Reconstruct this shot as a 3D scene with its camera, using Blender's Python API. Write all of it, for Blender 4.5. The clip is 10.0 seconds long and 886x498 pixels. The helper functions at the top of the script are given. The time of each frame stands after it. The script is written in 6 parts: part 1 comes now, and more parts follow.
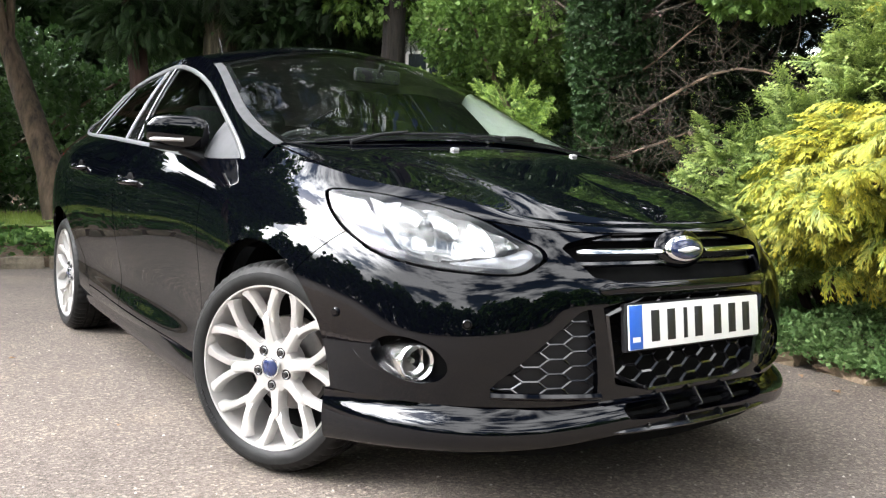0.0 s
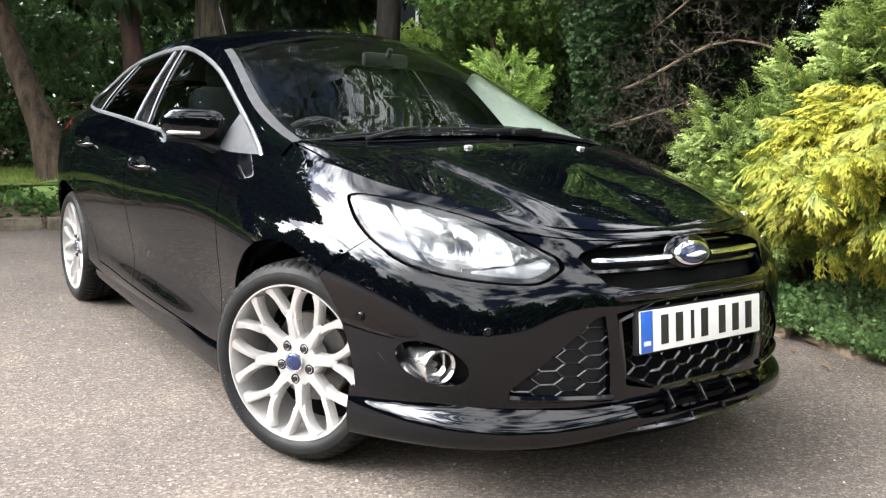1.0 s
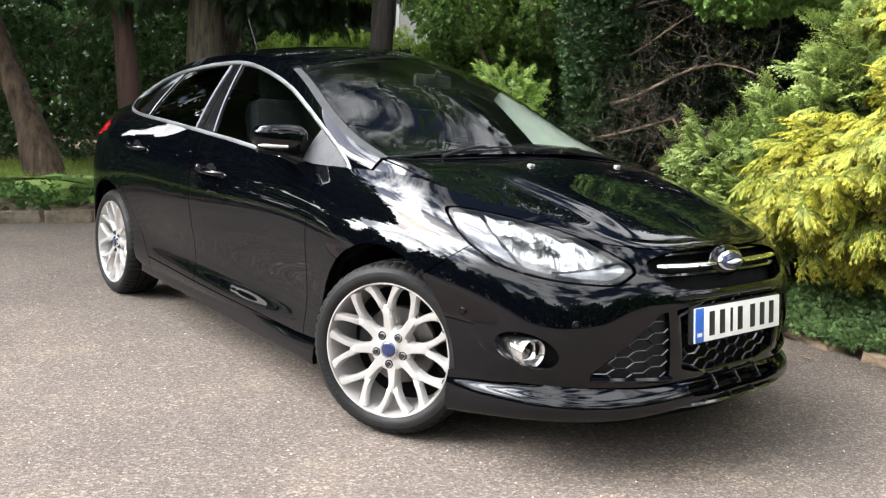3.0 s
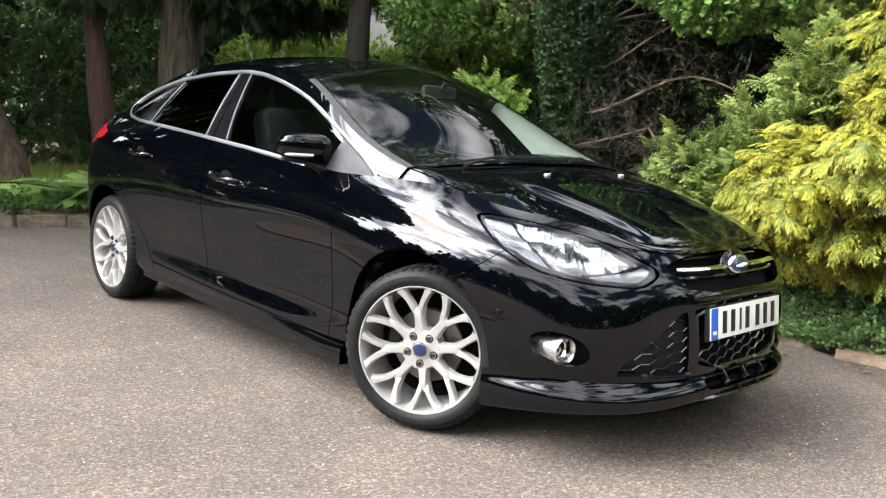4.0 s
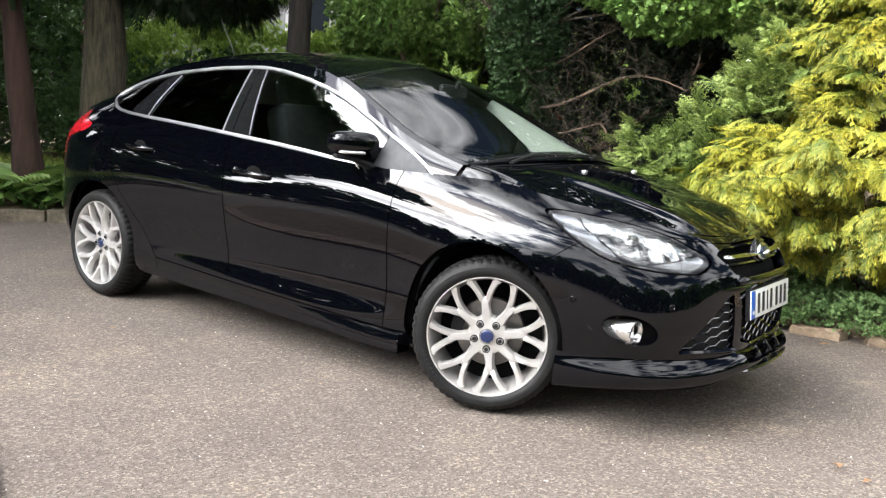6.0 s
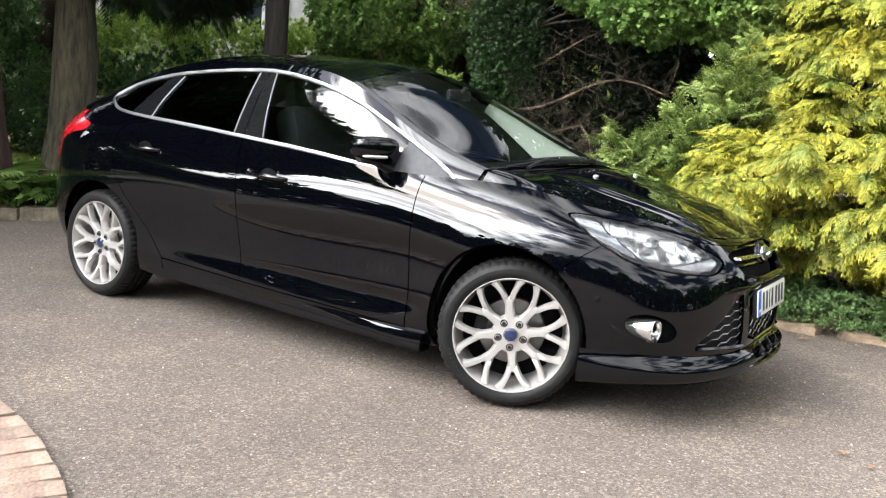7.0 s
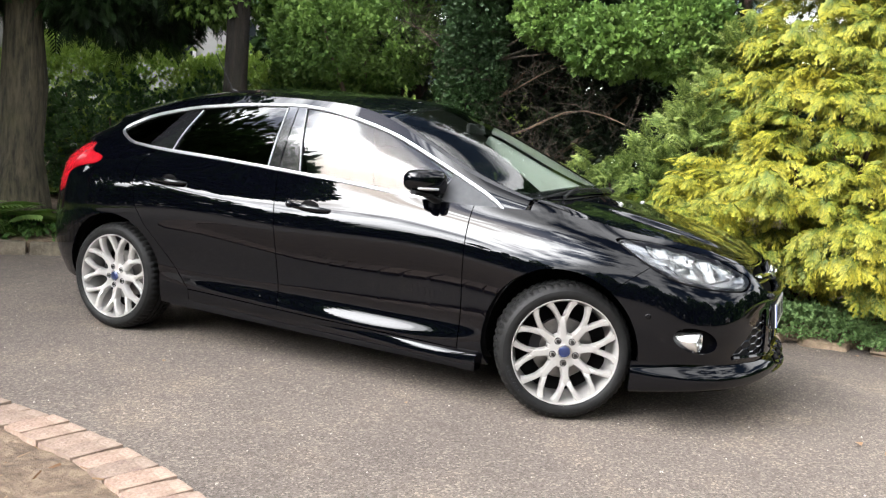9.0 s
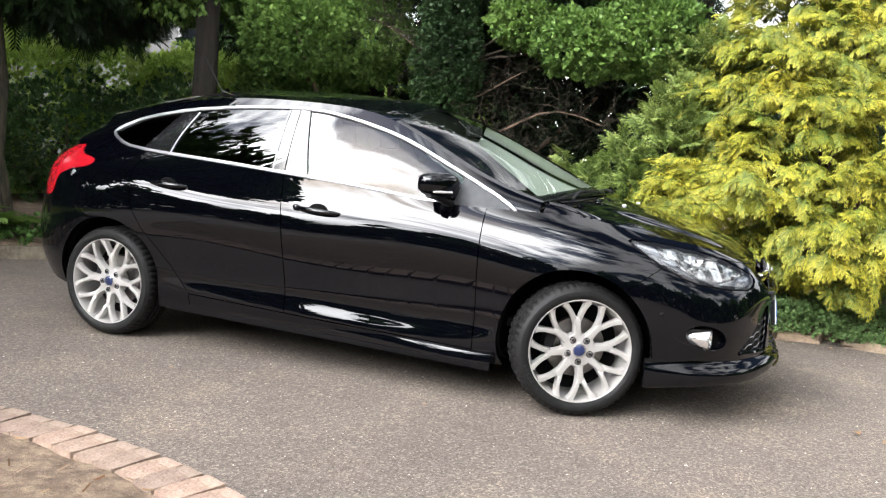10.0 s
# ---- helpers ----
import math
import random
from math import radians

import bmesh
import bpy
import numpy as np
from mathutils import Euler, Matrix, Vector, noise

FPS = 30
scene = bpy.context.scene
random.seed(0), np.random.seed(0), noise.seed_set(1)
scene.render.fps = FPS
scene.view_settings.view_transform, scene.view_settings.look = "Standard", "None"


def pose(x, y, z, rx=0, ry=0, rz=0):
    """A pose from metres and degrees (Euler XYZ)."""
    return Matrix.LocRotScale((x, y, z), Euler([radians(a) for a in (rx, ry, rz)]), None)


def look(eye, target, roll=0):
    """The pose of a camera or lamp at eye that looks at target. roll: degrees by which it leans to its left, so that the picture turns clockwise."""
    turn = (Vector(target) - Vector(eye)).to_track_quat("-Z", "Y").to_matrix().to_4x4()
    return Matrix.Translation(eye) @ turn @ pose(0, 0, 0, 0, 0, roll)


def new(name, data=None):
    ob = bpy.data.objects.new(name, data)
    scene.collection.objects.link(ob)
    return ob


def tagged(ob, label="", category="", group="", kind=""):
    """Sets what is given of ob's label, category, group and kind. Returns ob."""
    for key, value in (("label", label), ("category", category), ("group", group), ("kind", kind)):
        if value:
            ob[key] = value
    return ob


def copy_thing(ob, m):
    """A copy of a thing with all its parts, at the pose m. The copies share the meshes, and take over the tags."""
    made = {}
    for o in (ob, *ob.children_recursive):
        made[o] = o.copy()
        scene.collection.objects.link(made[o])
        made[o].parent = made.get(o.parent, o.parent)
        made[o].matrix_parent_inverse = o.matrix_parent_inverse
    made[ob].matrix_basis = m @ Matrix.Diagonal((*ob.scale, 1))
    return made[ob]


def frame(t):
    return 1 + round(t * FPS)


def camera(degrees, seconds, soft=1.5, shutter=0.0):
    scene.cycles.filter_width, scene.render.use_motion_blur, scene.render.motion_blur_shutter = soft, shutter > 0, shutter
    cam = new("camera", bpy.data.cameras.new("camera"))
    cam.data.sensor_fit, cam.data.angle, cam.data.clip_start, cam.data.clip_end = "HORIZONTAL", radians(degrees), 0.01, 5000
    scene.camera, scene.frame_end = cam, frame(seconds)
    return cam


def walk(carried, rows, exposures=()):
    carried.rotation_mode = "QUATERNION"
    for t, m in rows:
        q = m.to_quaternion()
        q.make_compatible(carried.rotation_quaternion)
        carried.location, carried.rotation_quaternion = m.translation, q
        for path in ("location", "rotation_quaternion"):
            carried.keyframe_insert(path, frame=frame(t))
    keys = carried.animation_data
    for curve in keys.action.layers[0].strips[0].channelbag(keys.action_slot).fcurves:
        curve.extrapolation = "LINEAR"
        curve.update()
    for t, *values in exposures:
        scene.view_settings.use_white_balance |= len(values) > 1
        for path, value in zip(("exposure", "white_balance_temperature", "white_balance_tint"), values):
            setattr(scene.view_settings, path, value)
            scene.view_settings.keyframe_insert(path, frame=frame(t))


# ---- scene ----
cam = camera(55.5, 10.0, soft=1.25)
PATH = [
    (0, (2.21, -1.802, 0.8375), (0.579, -0.654, 0.6825), 1.6),
    (0.5, (2.214, -1.839, 0.9295), (0.595, -0.687, 0.7025), 2.0),
    (1, (2.214, -1.92, 1.0125), (0.617, -0.751, 0.7215), 1.7),
    (1.5, (2.256, -2.05, 1.0375), (0.674, -0.864, 0.7345), 1.9),
    (2, (2.309, -2.216, 1.0635), (0.745, -1.007, 0.7575), 2.3),
    (2.5, (2.309, -2.358, 1.0795), (0.773, -1.114, 0.7725), 2.8),
    (2.7, (2.284, -2.434, 1.0835), (0.762, -1.171, 0.7825), 3.0),
    (3.8, (2.193, -2.801, 1.0925), (0.754, -1.443, 0.8025), 3.4),
    (4, (2.163, -2.873, 1.0975), (0.749, -1.486, 0.8165), 3.6),
    (4.5, (2.1, -3.018, 1.1005), (0.745, -1.573, 0.8195), 3.6),
    (5, (1.957, -3.196, 1.1055), (0.669, -1.692, 0.8195), 4.1),
    (5.5, (1.808, -3.36, 1.0985), (0.587, -1.803, 0.8075), 3.7),
    (5.7, (1.774, -3.423, 1.0915), (0.572, -1.852, 0.7995), 3.8),
    (6.8, (1.561, -3.759, 1.1285), (0.489, -2.094, 0.8415), 4.6),
    (7, (1.515, -3.805, 1.1205), (0.46, -2.131, 0.8285), 4.6),
    (7.5, (1.365, -3.954, 1.1115), (0.365, -2.247, 0.8205), 4.1),
    (8, (1.212, -4.108, 1.1165), (0.278, -2.359, 0.8525), 3.9),
    (8.5, (1.119, -4.229, 1.1035), (0.236, -2.45, 0.8715), 4.1),
    (9, (0.995, -4.373, 1.1165), (0.168, -2.565, 0.8965), 4.3),
    (9.5, (0.86, -4.453, 1.1255), (0.092, -2.62, 0.9005), 4.6),
    (10, (0.684, -4.551, 1.1245), (-0.005, -2.687, 0.9065), 4.2),
]
walk(cam, [(t, look(eye, target, roll)) for t, eye, target, roll in PATH],
     exposures=[(0, 0.06), (2.5, -0.14), (5, -0.29), (7.5, -0.37), (10, -0.48)])


# ---- world, sun, exposure ----
world = bpy.data.worlds.new("sky")
scene.world = world
world.use_nodes = True
wn, wl = world.node_tree.nodes, world.node_tree.links
wn.clear()
SUN_EL, SUN_AZ = radians(40), radians(217)     # azimuth clockwise from +y
sky = wn.new("ShaderNodeTexSky")
sky.sky_type, sky.sun_disc, sky.sun_elevation, sky.sun_rotation = "NISHITA", False, SUN_EL, SUN_AZ
sky.dust_density = 1.5
wcoord = wn.new("ShaderNodeTexCoord")
wmap = wn.new("ShaderNodeMapping")
wmap.inputs["Scale"].default_value = (1.0, 1.0, 2.2)
wmap.inputs["Location"].default_value = (15.3, 8.1, 3.6)
wnoise = wn.new("ShaderNodeTexNoise")
wnoise.inputs["Scale"].default_value, wnoise.inputs["Detail"].default_value, wnoise.inputs["Roughness"].default_value = 3.2, 9.0, 0.60
wramp = wn.new("ShaderNodeValToRGB")
wramp.color_ramp.elements[0].position, wramp.color_ramp.elements[1].position = 0.44, 0.56
wmix = wn.new("ShaderNodeMixRGB")
wmix.inputs["Color2"].default_value = (45, 45.4, 46.5, 1)
wbg = wn.new("ShaderNodeBackground")
wbg.inputs["Strength"].default_value = 0.12
wout = wn.new("ShaderNodeOutputWorld")
wl.new(wcoord.outputs["Generated"], wmap.inputs["Vector"])
wl.new(wmap.outputs["Vector"], wnoise.inputs["Vector"])
wl.new(wnoise.outputs["Fac"], wramp.inputs["Fac"])
wl.new(wramp.outputs["Color"], wmix.inputs["Fac"])
wl.new(sky.outputs["Color"], wmix.inputs["Color1"])
# thin cloud glows round the sun
wdot = wn.new("ShaderNodeVectorMath")
wdot.operation = "DOT_PRODUCT"
wdot.inputs[1].default_value = (math.sin(SUN_AZ) * math.cos(SUN_EL), math.cos(SUN_AZ) * math.cos(SUN_EL), math.sin(SUN_EL))
wl.new(wcoord.outputs["Generated"], wdot.inputs[0])
wglow = wn.new("ShaderNodeMapRange")
wglow.interpolation_type = "SMOOTHERSTEP"
for sock, val in (("From Min", 0.72), ("From Max", 0.98), ("To Min", 1.0), ("To Max", 9.0)):
    wglow.inputs[sock].default_value = val
wl.new(wdot.outputs["Value"], wglow.inputs["Value"])
wmul = wn.new("ShaderNodeVectorMath")
wmul.operation = "SCALE"
wl.new(wmix.outputs["Color"], wmul.inputs[0])
wl.new(wglow.outputs["Result"], wmul.inputs["Scale"])
wl.new(wmul.outputs["Vector"], wbg.inputs["Color"])
wl.new(wbg.outputs["Background"], wout.inputs["Surface"])

sun = new("sun", bpy.data.lights.new("sun", "SUN"))
sun.data.energy, sun.data.angle, sun.data.color = 1.3, radians(38), (1.0, 0.95, 0.87)
sun_way = Vector((math.sin(SUN_AZ) * math.cos(SUN_EL), math.cos(SUN_AZ) * math.cos(SUN_EL), math.sin(SUN_EL)))
sun.matrix_world = look(sun_way * 30, (0, 0, 0))
scene.view_settings.exposure = -0.40


# ---- materials ----
def material(name):
    m = bpy.data.materials.new(name)
    m.use_nodes = True
    nt = m.node_tree
    return m, nt, nt.nodes["Principled BSDF"]


def noise_node(nt, scale, detail=4.0, rough=0.55, vec=None):
    n = nt.nodes.new("ShaderNodeTexNoise")
    n.inputs["Scale"].default_value, n.inputs["Detail"].default_value, n.inputs["Roughness"].default_value = scale, detail, rough
    if vec is None:
        vec = nt.nodes.new("ShaderNodeTexCoord").outputs["Object"]
    nt.links.new(vec, n.inputs["Vector"])
    return n.outputs["Fac"]


def ramp_node(nt, fac, *stops):
    r = nt.nodes.new("ShaderNodeValToRGB")
    els = r.color_ramp.elements
    while len(els) < len(stops):
        els.new(0.5)
    for e, (p, c) in zip(els, stops):
        e.position, e.color = p, (*c, 1) if len(c) == 3 else c
    nt.links.new(fac, r.inputs["Fac"])
    return r.outputs["Color"]


def mix_node(nt, a, b, fac, blend="MIX"):
    m = nt.nodes.new("ShaderNodeMixRGB")
    m.blend_type = blend
    for sock, v in (("Color1", a), ("Color2", b), ("Fac", fac)):
        if isinstance(v, (int, float)):
            m.inputs[sock].default_value = v
        elif isinstance(v, tuple):
            m.inputs[sock].default_value = (*v, 1)
        else:
            nt.links.new(v, m.inputs[sock])
    return m.outputs["Color"]


def bump_node(nt, p, height, strength, dist=0.01):
    b = nt.nodes.new("ShaderNodeBump")
    b.inputs["Strength"].default_value, b.inputs["Distance"].default_value = strength, dist
    nt.links.new(height, b.inputs["Height"])
    nt.links.new(b.outputs["Normal"], p.inputs["Normal"])


def plain(name, color, rough=0.5, metal=0.0, coat=0.0, var=0.15, scale=30.0, bump=0.0, spec=0.5):
    """A solid coloured surface with slight mottling and relief."""
    m, nt, p = material(name)
    f = noise_node(nt, scale)
    c = ramp_node(nt, f, (0.3, tuple(v * (1 - var) for v in color)), (0.7, tuple(min(1, v * (1 + var)) for v in color)))
    nt.links.new(c, p.inputs["Base Color"])
    r = ramp_node(nt, noise_node(nt, scale * 0.4), (0.3, (rough * 0.85,) * 3), (0.7, (min(1, rough * 1.15),) * 3))
    nt.links.new(r, p.inputs["Roughness"])
    p.inputs["Metallic"].default_value, p.inputs["Coat Weight"].default_value = metal, coat
    p.inputs["Specular IOR Level"].default_value = spec
    if bump:
        bump_node(nt, p, noise_node(nt, scale * 4), bump, 0.004)
    return m


def foliage(name, dark, mid, light, rough=0.55, patch=1.4, inner=None):
    """Leaves: one colour a leaf, drifting in patches over the plant, with some light through them."""
    m, nt, p = material(name)
    geo = nt.nodes.new("ShaderNodeNewGeometry")
    c1 = ramp_node(nt, geo.outputs["Random Per Island"], (0.0, dark), (0.5, mid), (1.0, light))
    f = noise_node(nt, patch, 3)
    c2 = mix_node(nt, c1, ramp_node(nt, f, (0.35, dark), (0.65, light)), 0.45)
    # inner ends are greener, and darkened further for the shaded gaps between sprays
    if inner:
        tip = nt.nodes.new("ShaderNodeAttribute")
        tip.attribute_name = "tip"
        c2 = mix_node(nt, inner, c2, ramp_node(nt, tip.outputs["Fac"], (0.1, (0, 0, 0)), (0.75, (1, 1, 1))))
    nt.links.new(c2, p.inputs["Base Color"])
    p.inputs["Roughness"].default_value = rough
    p.inputs["Specular IOR Level"].default_value = 0.35
    tr = nt.nodes.new("ShaderNodeBsdfTranslucent")
    nt.links.new(c2, tr.inputs["Color"])
    mx = nt.nodes.new("ShaderNodeMixShader")
    mx.inputs["Fac"].default_value = 0.25
    nt.links.new(p.outputs["BSDF"], mx.inputs[1])
    nt.links.new(tr.outputs["BSDF"], mx.inputs[2])
    nt.links.new(mx.outputs["Shader"], nt.nodes["Material Output"].inputs["Surface"])
    return m


def glass(name, tint, rough=0.0, ior=1.5):
    """A thin pane: tinted see-through with a mirror gloss."""
    m, nt, p = material(name)
    nt.nodes.remove(p)
    tr = nt.nodes.new("ShaderNodeBsdfTransparent")
    tr.inputs["Color"].default_value = (*tint, 1)
    gl = nt.nodes.new("ShaderNodeBsdfGlossy")
    gl.inputs["Roughness"].default_value = rough
    fr = nt.nodes.new("ShaderNodeFresnel")
    fr.inputs["IOR"].default_value = ior
    mx = nt.nodes.new("ShaderNodeMixShader")
    nt.links.new(fr.outputs["Fac"], mx.inputs["Fac"])
    nt.links.new(tr.outputs["BSDF"], mx.inputs[1])
    nt.links.new(gl.outputs["BSDF"], mx.inputs[2])
    nt.links.new(mx.outputs["Shader"], nt.nodes["Material Output"].inputs["Surface"])
    return m


def asphalt_material():
    m, nt, p = material("asphalt")
    co = nt.nodes.new("ShaderNodeTexCoord").outputs["Object"]
    vor = nt.nodes.new("ShaderNodeTexVoronoi")
    vor.inputs["Scale"].default_value = 125
    nt.links.new(co, vor.inputs["Vector"])
    stones = ramp_node(nt, vor.outputs["Color"], (0.0, (0.024, 0.021, 0.019)), (0.35, (0.080, 0.071, 0.063)), (0.7, (0.155, 0.137, 0.120)), (1.0, (0.38, 0.34, 0.295)))
    grit = ramp_node(nt, noise_node(nt, 260, 2, vec=co), (0.35, (0.040, 0.036, 0.032)), (0.7, (0.200, 0.176, 0.153)))
    c = mix_node(nt, stones, grit, 0.45)
    blot = ramp_node(nt, noise_node(nt, 0.9, 5, vec=co), (0.3, (0.85, 0.80, 0.78)), (0.7, (1.18, 1.11, 1.055)))
    c = mix_node(nt, c, blot, 1.0, "MULTIPLY")
    stain = ramp_node(nt, noise_node(nt, 4.5, 6, 0.7, vec=co), (0.28, (0.78, 0.77, 0.76)), (0.42, (1, 1, 1)))
    c = mix_node(nt, c, stain, 0.8, "MULTIPLY")
    dust = ramp_node(nt, noise_node(nt, 1.7, 7, 0.68, vec=co), (0.52, (1, 1, 1)), (0.72, (1.38, 1.32, 1.22)))
    c = mix_node(nt, c, dust, 0.8, "MULTIPLY")
    nt.links.new(c, p.inputs["Base Color"])
    p.inputs["Roughness"].default_value = 0.82
    p.inputs["Specular IOR Level"].default_value = 0.3
    h = mix_node(nt, vor.outputs["Distance"], noise_node(nt, 180, 3, vec=co), 0.5)
    bump_node(nt, p, h, 0.55, 0.006)
    return m


def bark_material(name, a, b, scale=9.0):
    m, nt, p = material(name)
    co = nt.nodes.new("ShaderNodeTexCoord").outputs["Object"]
    mp = nt.nodes.new("ShaderNodeMapping")
    mp.inputs["Scale"].default_value = (1, 1, 0.16)
    nt.links.new(co, mp.inputs["Vector"])
    f = noise_node(nt, scale, 7, 0.68, vec=mp.outputs["Vector"])
    c = ramp_node(nt, f, (0.32, a), (0.62, b))
    moss = ramp_node(nt, noise_node(nt, 3.0, 4, vec=co), (0.5, (1, 1, 1)), (0.7, (0.75, 0.85, 0.6)))
    nt.links.new(mix_node(nt, c, moss, 0.6, "MULTIPLY"), p.inputs["Base Color"])
    p.inputs["Roughness"].default_value = 0.9
    bump_node(nt, p, f, 1.0, 0.05)
    return m


def stone_material(name, a, b, c3, scale=8.0):
    m, nt, p = material(name)
    info = nt.nodes.new("ShaderNodeObjectInfo")
    co = nt.nodes.new("ShaderNodeTexCoord").outputs["Object"]
    f = noise_node(nt, scale, 8, 0.65, vec=co)
    base = ramp_node(nt, f, (0.3, a), (0.55, b), (0.75, c3))
    tint = ramp_node(nt, info.outputs["Random"], (0.0, (0.8, 0.78, 0.76)), (0.5, (1, 0.97, 0.93)), (1.0, (1.12, 1.05, 1.0)))
    col = mix_node(nt, base, tint, 1.0, "MULTIPLY")
    speck = ramp_node(nt, noise_node(nt, 90, 3, vec=co), (0.35, (0.75, 0.75, 0.74)), (0.6, (1.05, 1.05, 1.05)))
    nt.links.new(mix_node(nt, col, speck, 0.7, "MULTIPLY"), p.inputs["Base Color"])
    p.inputs["Roughness"].default_value = 0.88
    bump_node(nt, p, mix_node(nt, f, noise_node(nt, 60, 4, vec=co), 0.5), 0.7, 0.02)
    return m


def soil_material():
    m, nt, p = material("soil")
    co = nt.nodes.new("ShaderNodeTexCoord").outputs["Object"]
    f = noise_node(nt, 14, 8, 0.7, vec=co)
    c = ramp_node(nt, f, (0.28, (0.045, 0.032, 0.022)), (0.5, (0.15, 0.105, 0.07)), (0.72, (0.30, 0.23, 0.16)))
    nt.links.new(c, p.inputs["Base Color"])
    p.inputs["Roughness"].default_value = 0.95
    bump_node(nt, p, f, 1.0, 0.03)
    return m


def paint_material():
    """Near-black car paint with a faint blue cast under a clear lacquer."""
    m, nt, p = material("black_paint")
    f = noise_node(nt, 900, 2)
    c = ramp_node(nt, f, (0.3, (0.0004, 0.0005, 0.0010)), (0.75, (0.0010, 0.0012, 0.0024)))
    nt.links.new(c, p.inputs["Base Color"])
    p.inputs["Roughness"].default_value, p.inputs["Specular IOR Level"].default_value = 0.5, 0.0
    p.inputs["Coat Weight"].default_value, p.inputs["Coat IOR"].default_value = 1.0, 1.44
    dust = ramp_node(nt, noise_node(nt, 3, 6, 0.7), (0.35, (0.006, 0.006, 0.006)), (0.8, (0.030, 0.030, 0.030)))
    nt.links.new(dust, p.inputs["Coat Roughness"])
    return m


ASPHALT = asphalt_material()
SOIL = soil_material()
KERB = stone_material("kerb_stone", (0.07, 0.062, 0.045), (0.18, 0.155, 0.115), (0.28, 0.245, 0.19))
BRICK = stone_material("paving_brick", (0.17, 0.115, 0.09), (0.26, 0.195, 0.155), (0.33, 0.27, 0.22), 12)
ROCK = stone_material("sandstone", (0.11, 0.082, 0.056), (0.24, 0.185, 0.130), (0.38, 0.305, 0.225), 6)
BARK_GREY = bark_material("bark_brown", (0.045, 0.032, 0.022), (0.17, 0.12, 0.08))
BARK_LEAN = bark_material("bark_scaly", (0.020, 0.014, 0.010), (0.145, 0.100, 0.066), 14)
BARK_RED = bark_material("bark_red", (0.02, 0.010, 0.008), (0.065, 0.034, 0.025))
BARK_BIG = bark_material("bark_grey", (0.012, 0.009, 0.006), (0.070, 0.050, 0.032), 16)
BARK_FIR = bark_material("bark_furrowed", (0.016, 0.014, 0.009), (0.115, 0.098, 0.062), 24)
# trunks behind the car: overhead shade is put into the bark colour
BARK_DARK = bark_material("bark_shade_darkened", (0.006, 0.005, 0.004), (0.028, 0.021, 0.015), 14)
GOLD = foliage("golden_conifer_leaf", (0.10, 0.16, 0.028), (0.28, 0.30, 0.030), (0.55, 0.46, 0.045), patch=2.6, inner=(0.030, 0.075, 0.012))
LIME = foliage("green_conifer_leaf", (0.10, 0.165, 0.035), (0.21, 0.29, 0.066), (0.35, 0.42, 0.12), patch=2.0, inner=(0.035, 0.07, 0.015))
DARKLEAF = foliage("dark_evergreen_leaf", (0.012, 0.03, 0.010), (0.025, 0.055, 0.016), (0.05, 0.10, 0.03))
# near-black: the deep shade under the trees is put into this leaf colour
DEEPLEAF = foliage("shade_darkened_leaf", (0.005, 0.012, 0.004), (0.010, 0.022, 0.007), (0.022, 0.045, 0.014))
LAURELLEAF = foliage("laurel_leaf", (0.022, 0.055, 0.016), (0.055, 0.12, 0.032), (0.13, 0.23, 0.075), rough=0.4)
MIDLEAF = foliage("shrub_leaf", (0.03, 0.075, 0.015), (0.06, 0.14, 0.03), (0.13, 0.24, 0.055))
# far shrubs stand shaded here, so their sunlight is put into the leaf colour
BRIGHTLEAF = foliage("sun_brightened_leaf", (0.12, 0.21, 0.035), (0.25, 0.38, 0.065), (0.45, 0.58, 0.13))
LIMELEAF = foliage("overhanging_leaf", (0.05, 0.11, 0.02), (0.11, 0.20, 0.04), (0.22, 0.34, 0.08))
IVYLEAF = foliage("ground_ivy_leaf", (0.05, 0.11, 0.03), (0.12, 0.22, 0.07), (0.26, 0.38, 0.15))
GRASS = foliage("grass_blade", (0.10, 0.17, 0.03), (0.21, 0.30, 0.05), (0.36, 0.43, 0.10), patch=0.8)
PAINT = paint_material()
BLACK_PLASTIC = plain("black_plastic", (0.012, 0.012, 0.013), 0.5, bump=0.05, spec=0.2)
GLOSS_BLACK = plain("gloss_black_trim", (0.006, 0.006, 0.007), 0.12, coat=0.6)
LINER = plain("wheel_arch_liner", (0.005, 0.005, 0.005), 0.9, spec=0.05)
CHROME = plain("chrome", (0.80, 0.81, 0.82), 0.08, metal=1.0, var=0.03)
SATIN = plain("satin_trim", (0.25, 0.255, 0.26), 0.42, metal=1.0, var=0.04)
GREY_PANEL = plain("grey_mirror_corner", (0.05, 0.052, 0.055), 0.55, spec=0.2)
ALLOY = plain("silver_alloy_paint", (0.47, 0.455, 0.435), 0.34, metal=0.55, coat=0.5, var=0.05)
TYRE = plain("tyre_rubber", (0.0085, 0.0084, 0.0082), 0.55, var=0.3, bump=0.15, spec=0.2)
NUT = plain("nut_chrome", (0.10, 0.10, 0.105), 0.22, metal=1.0, var=0.1)
DISC = plain("brake_steel", (0.22, 0.21, 0.20), 0.4, metal=0.9)
BLUE = plain("blue_enamel", (0.010, 0.018, 0.065), 0.25, coat=0.8, var=0.08)
PLATE_WHITE = plain("plate_white", (0.80, 0.80, 0.77), 0.35, var=0.02, coat=0.3)
PLATE_BLUE = plain("plate_blue", (0.02, 0.12, 0.55), 0.35, coat=0.3, var=0.05)
PLATE_INK = plain("plate_ink", (0.012, 0.012, 0.012), 0.4)
SEAT = plain("seat_fabric", (0.025, 0.025, 0.027), 0.9, bump=0.3, scale=80)
DASH = plain("dash_plastic", (0.018, 0.018, 0.02), 0.6, bump=0.1)
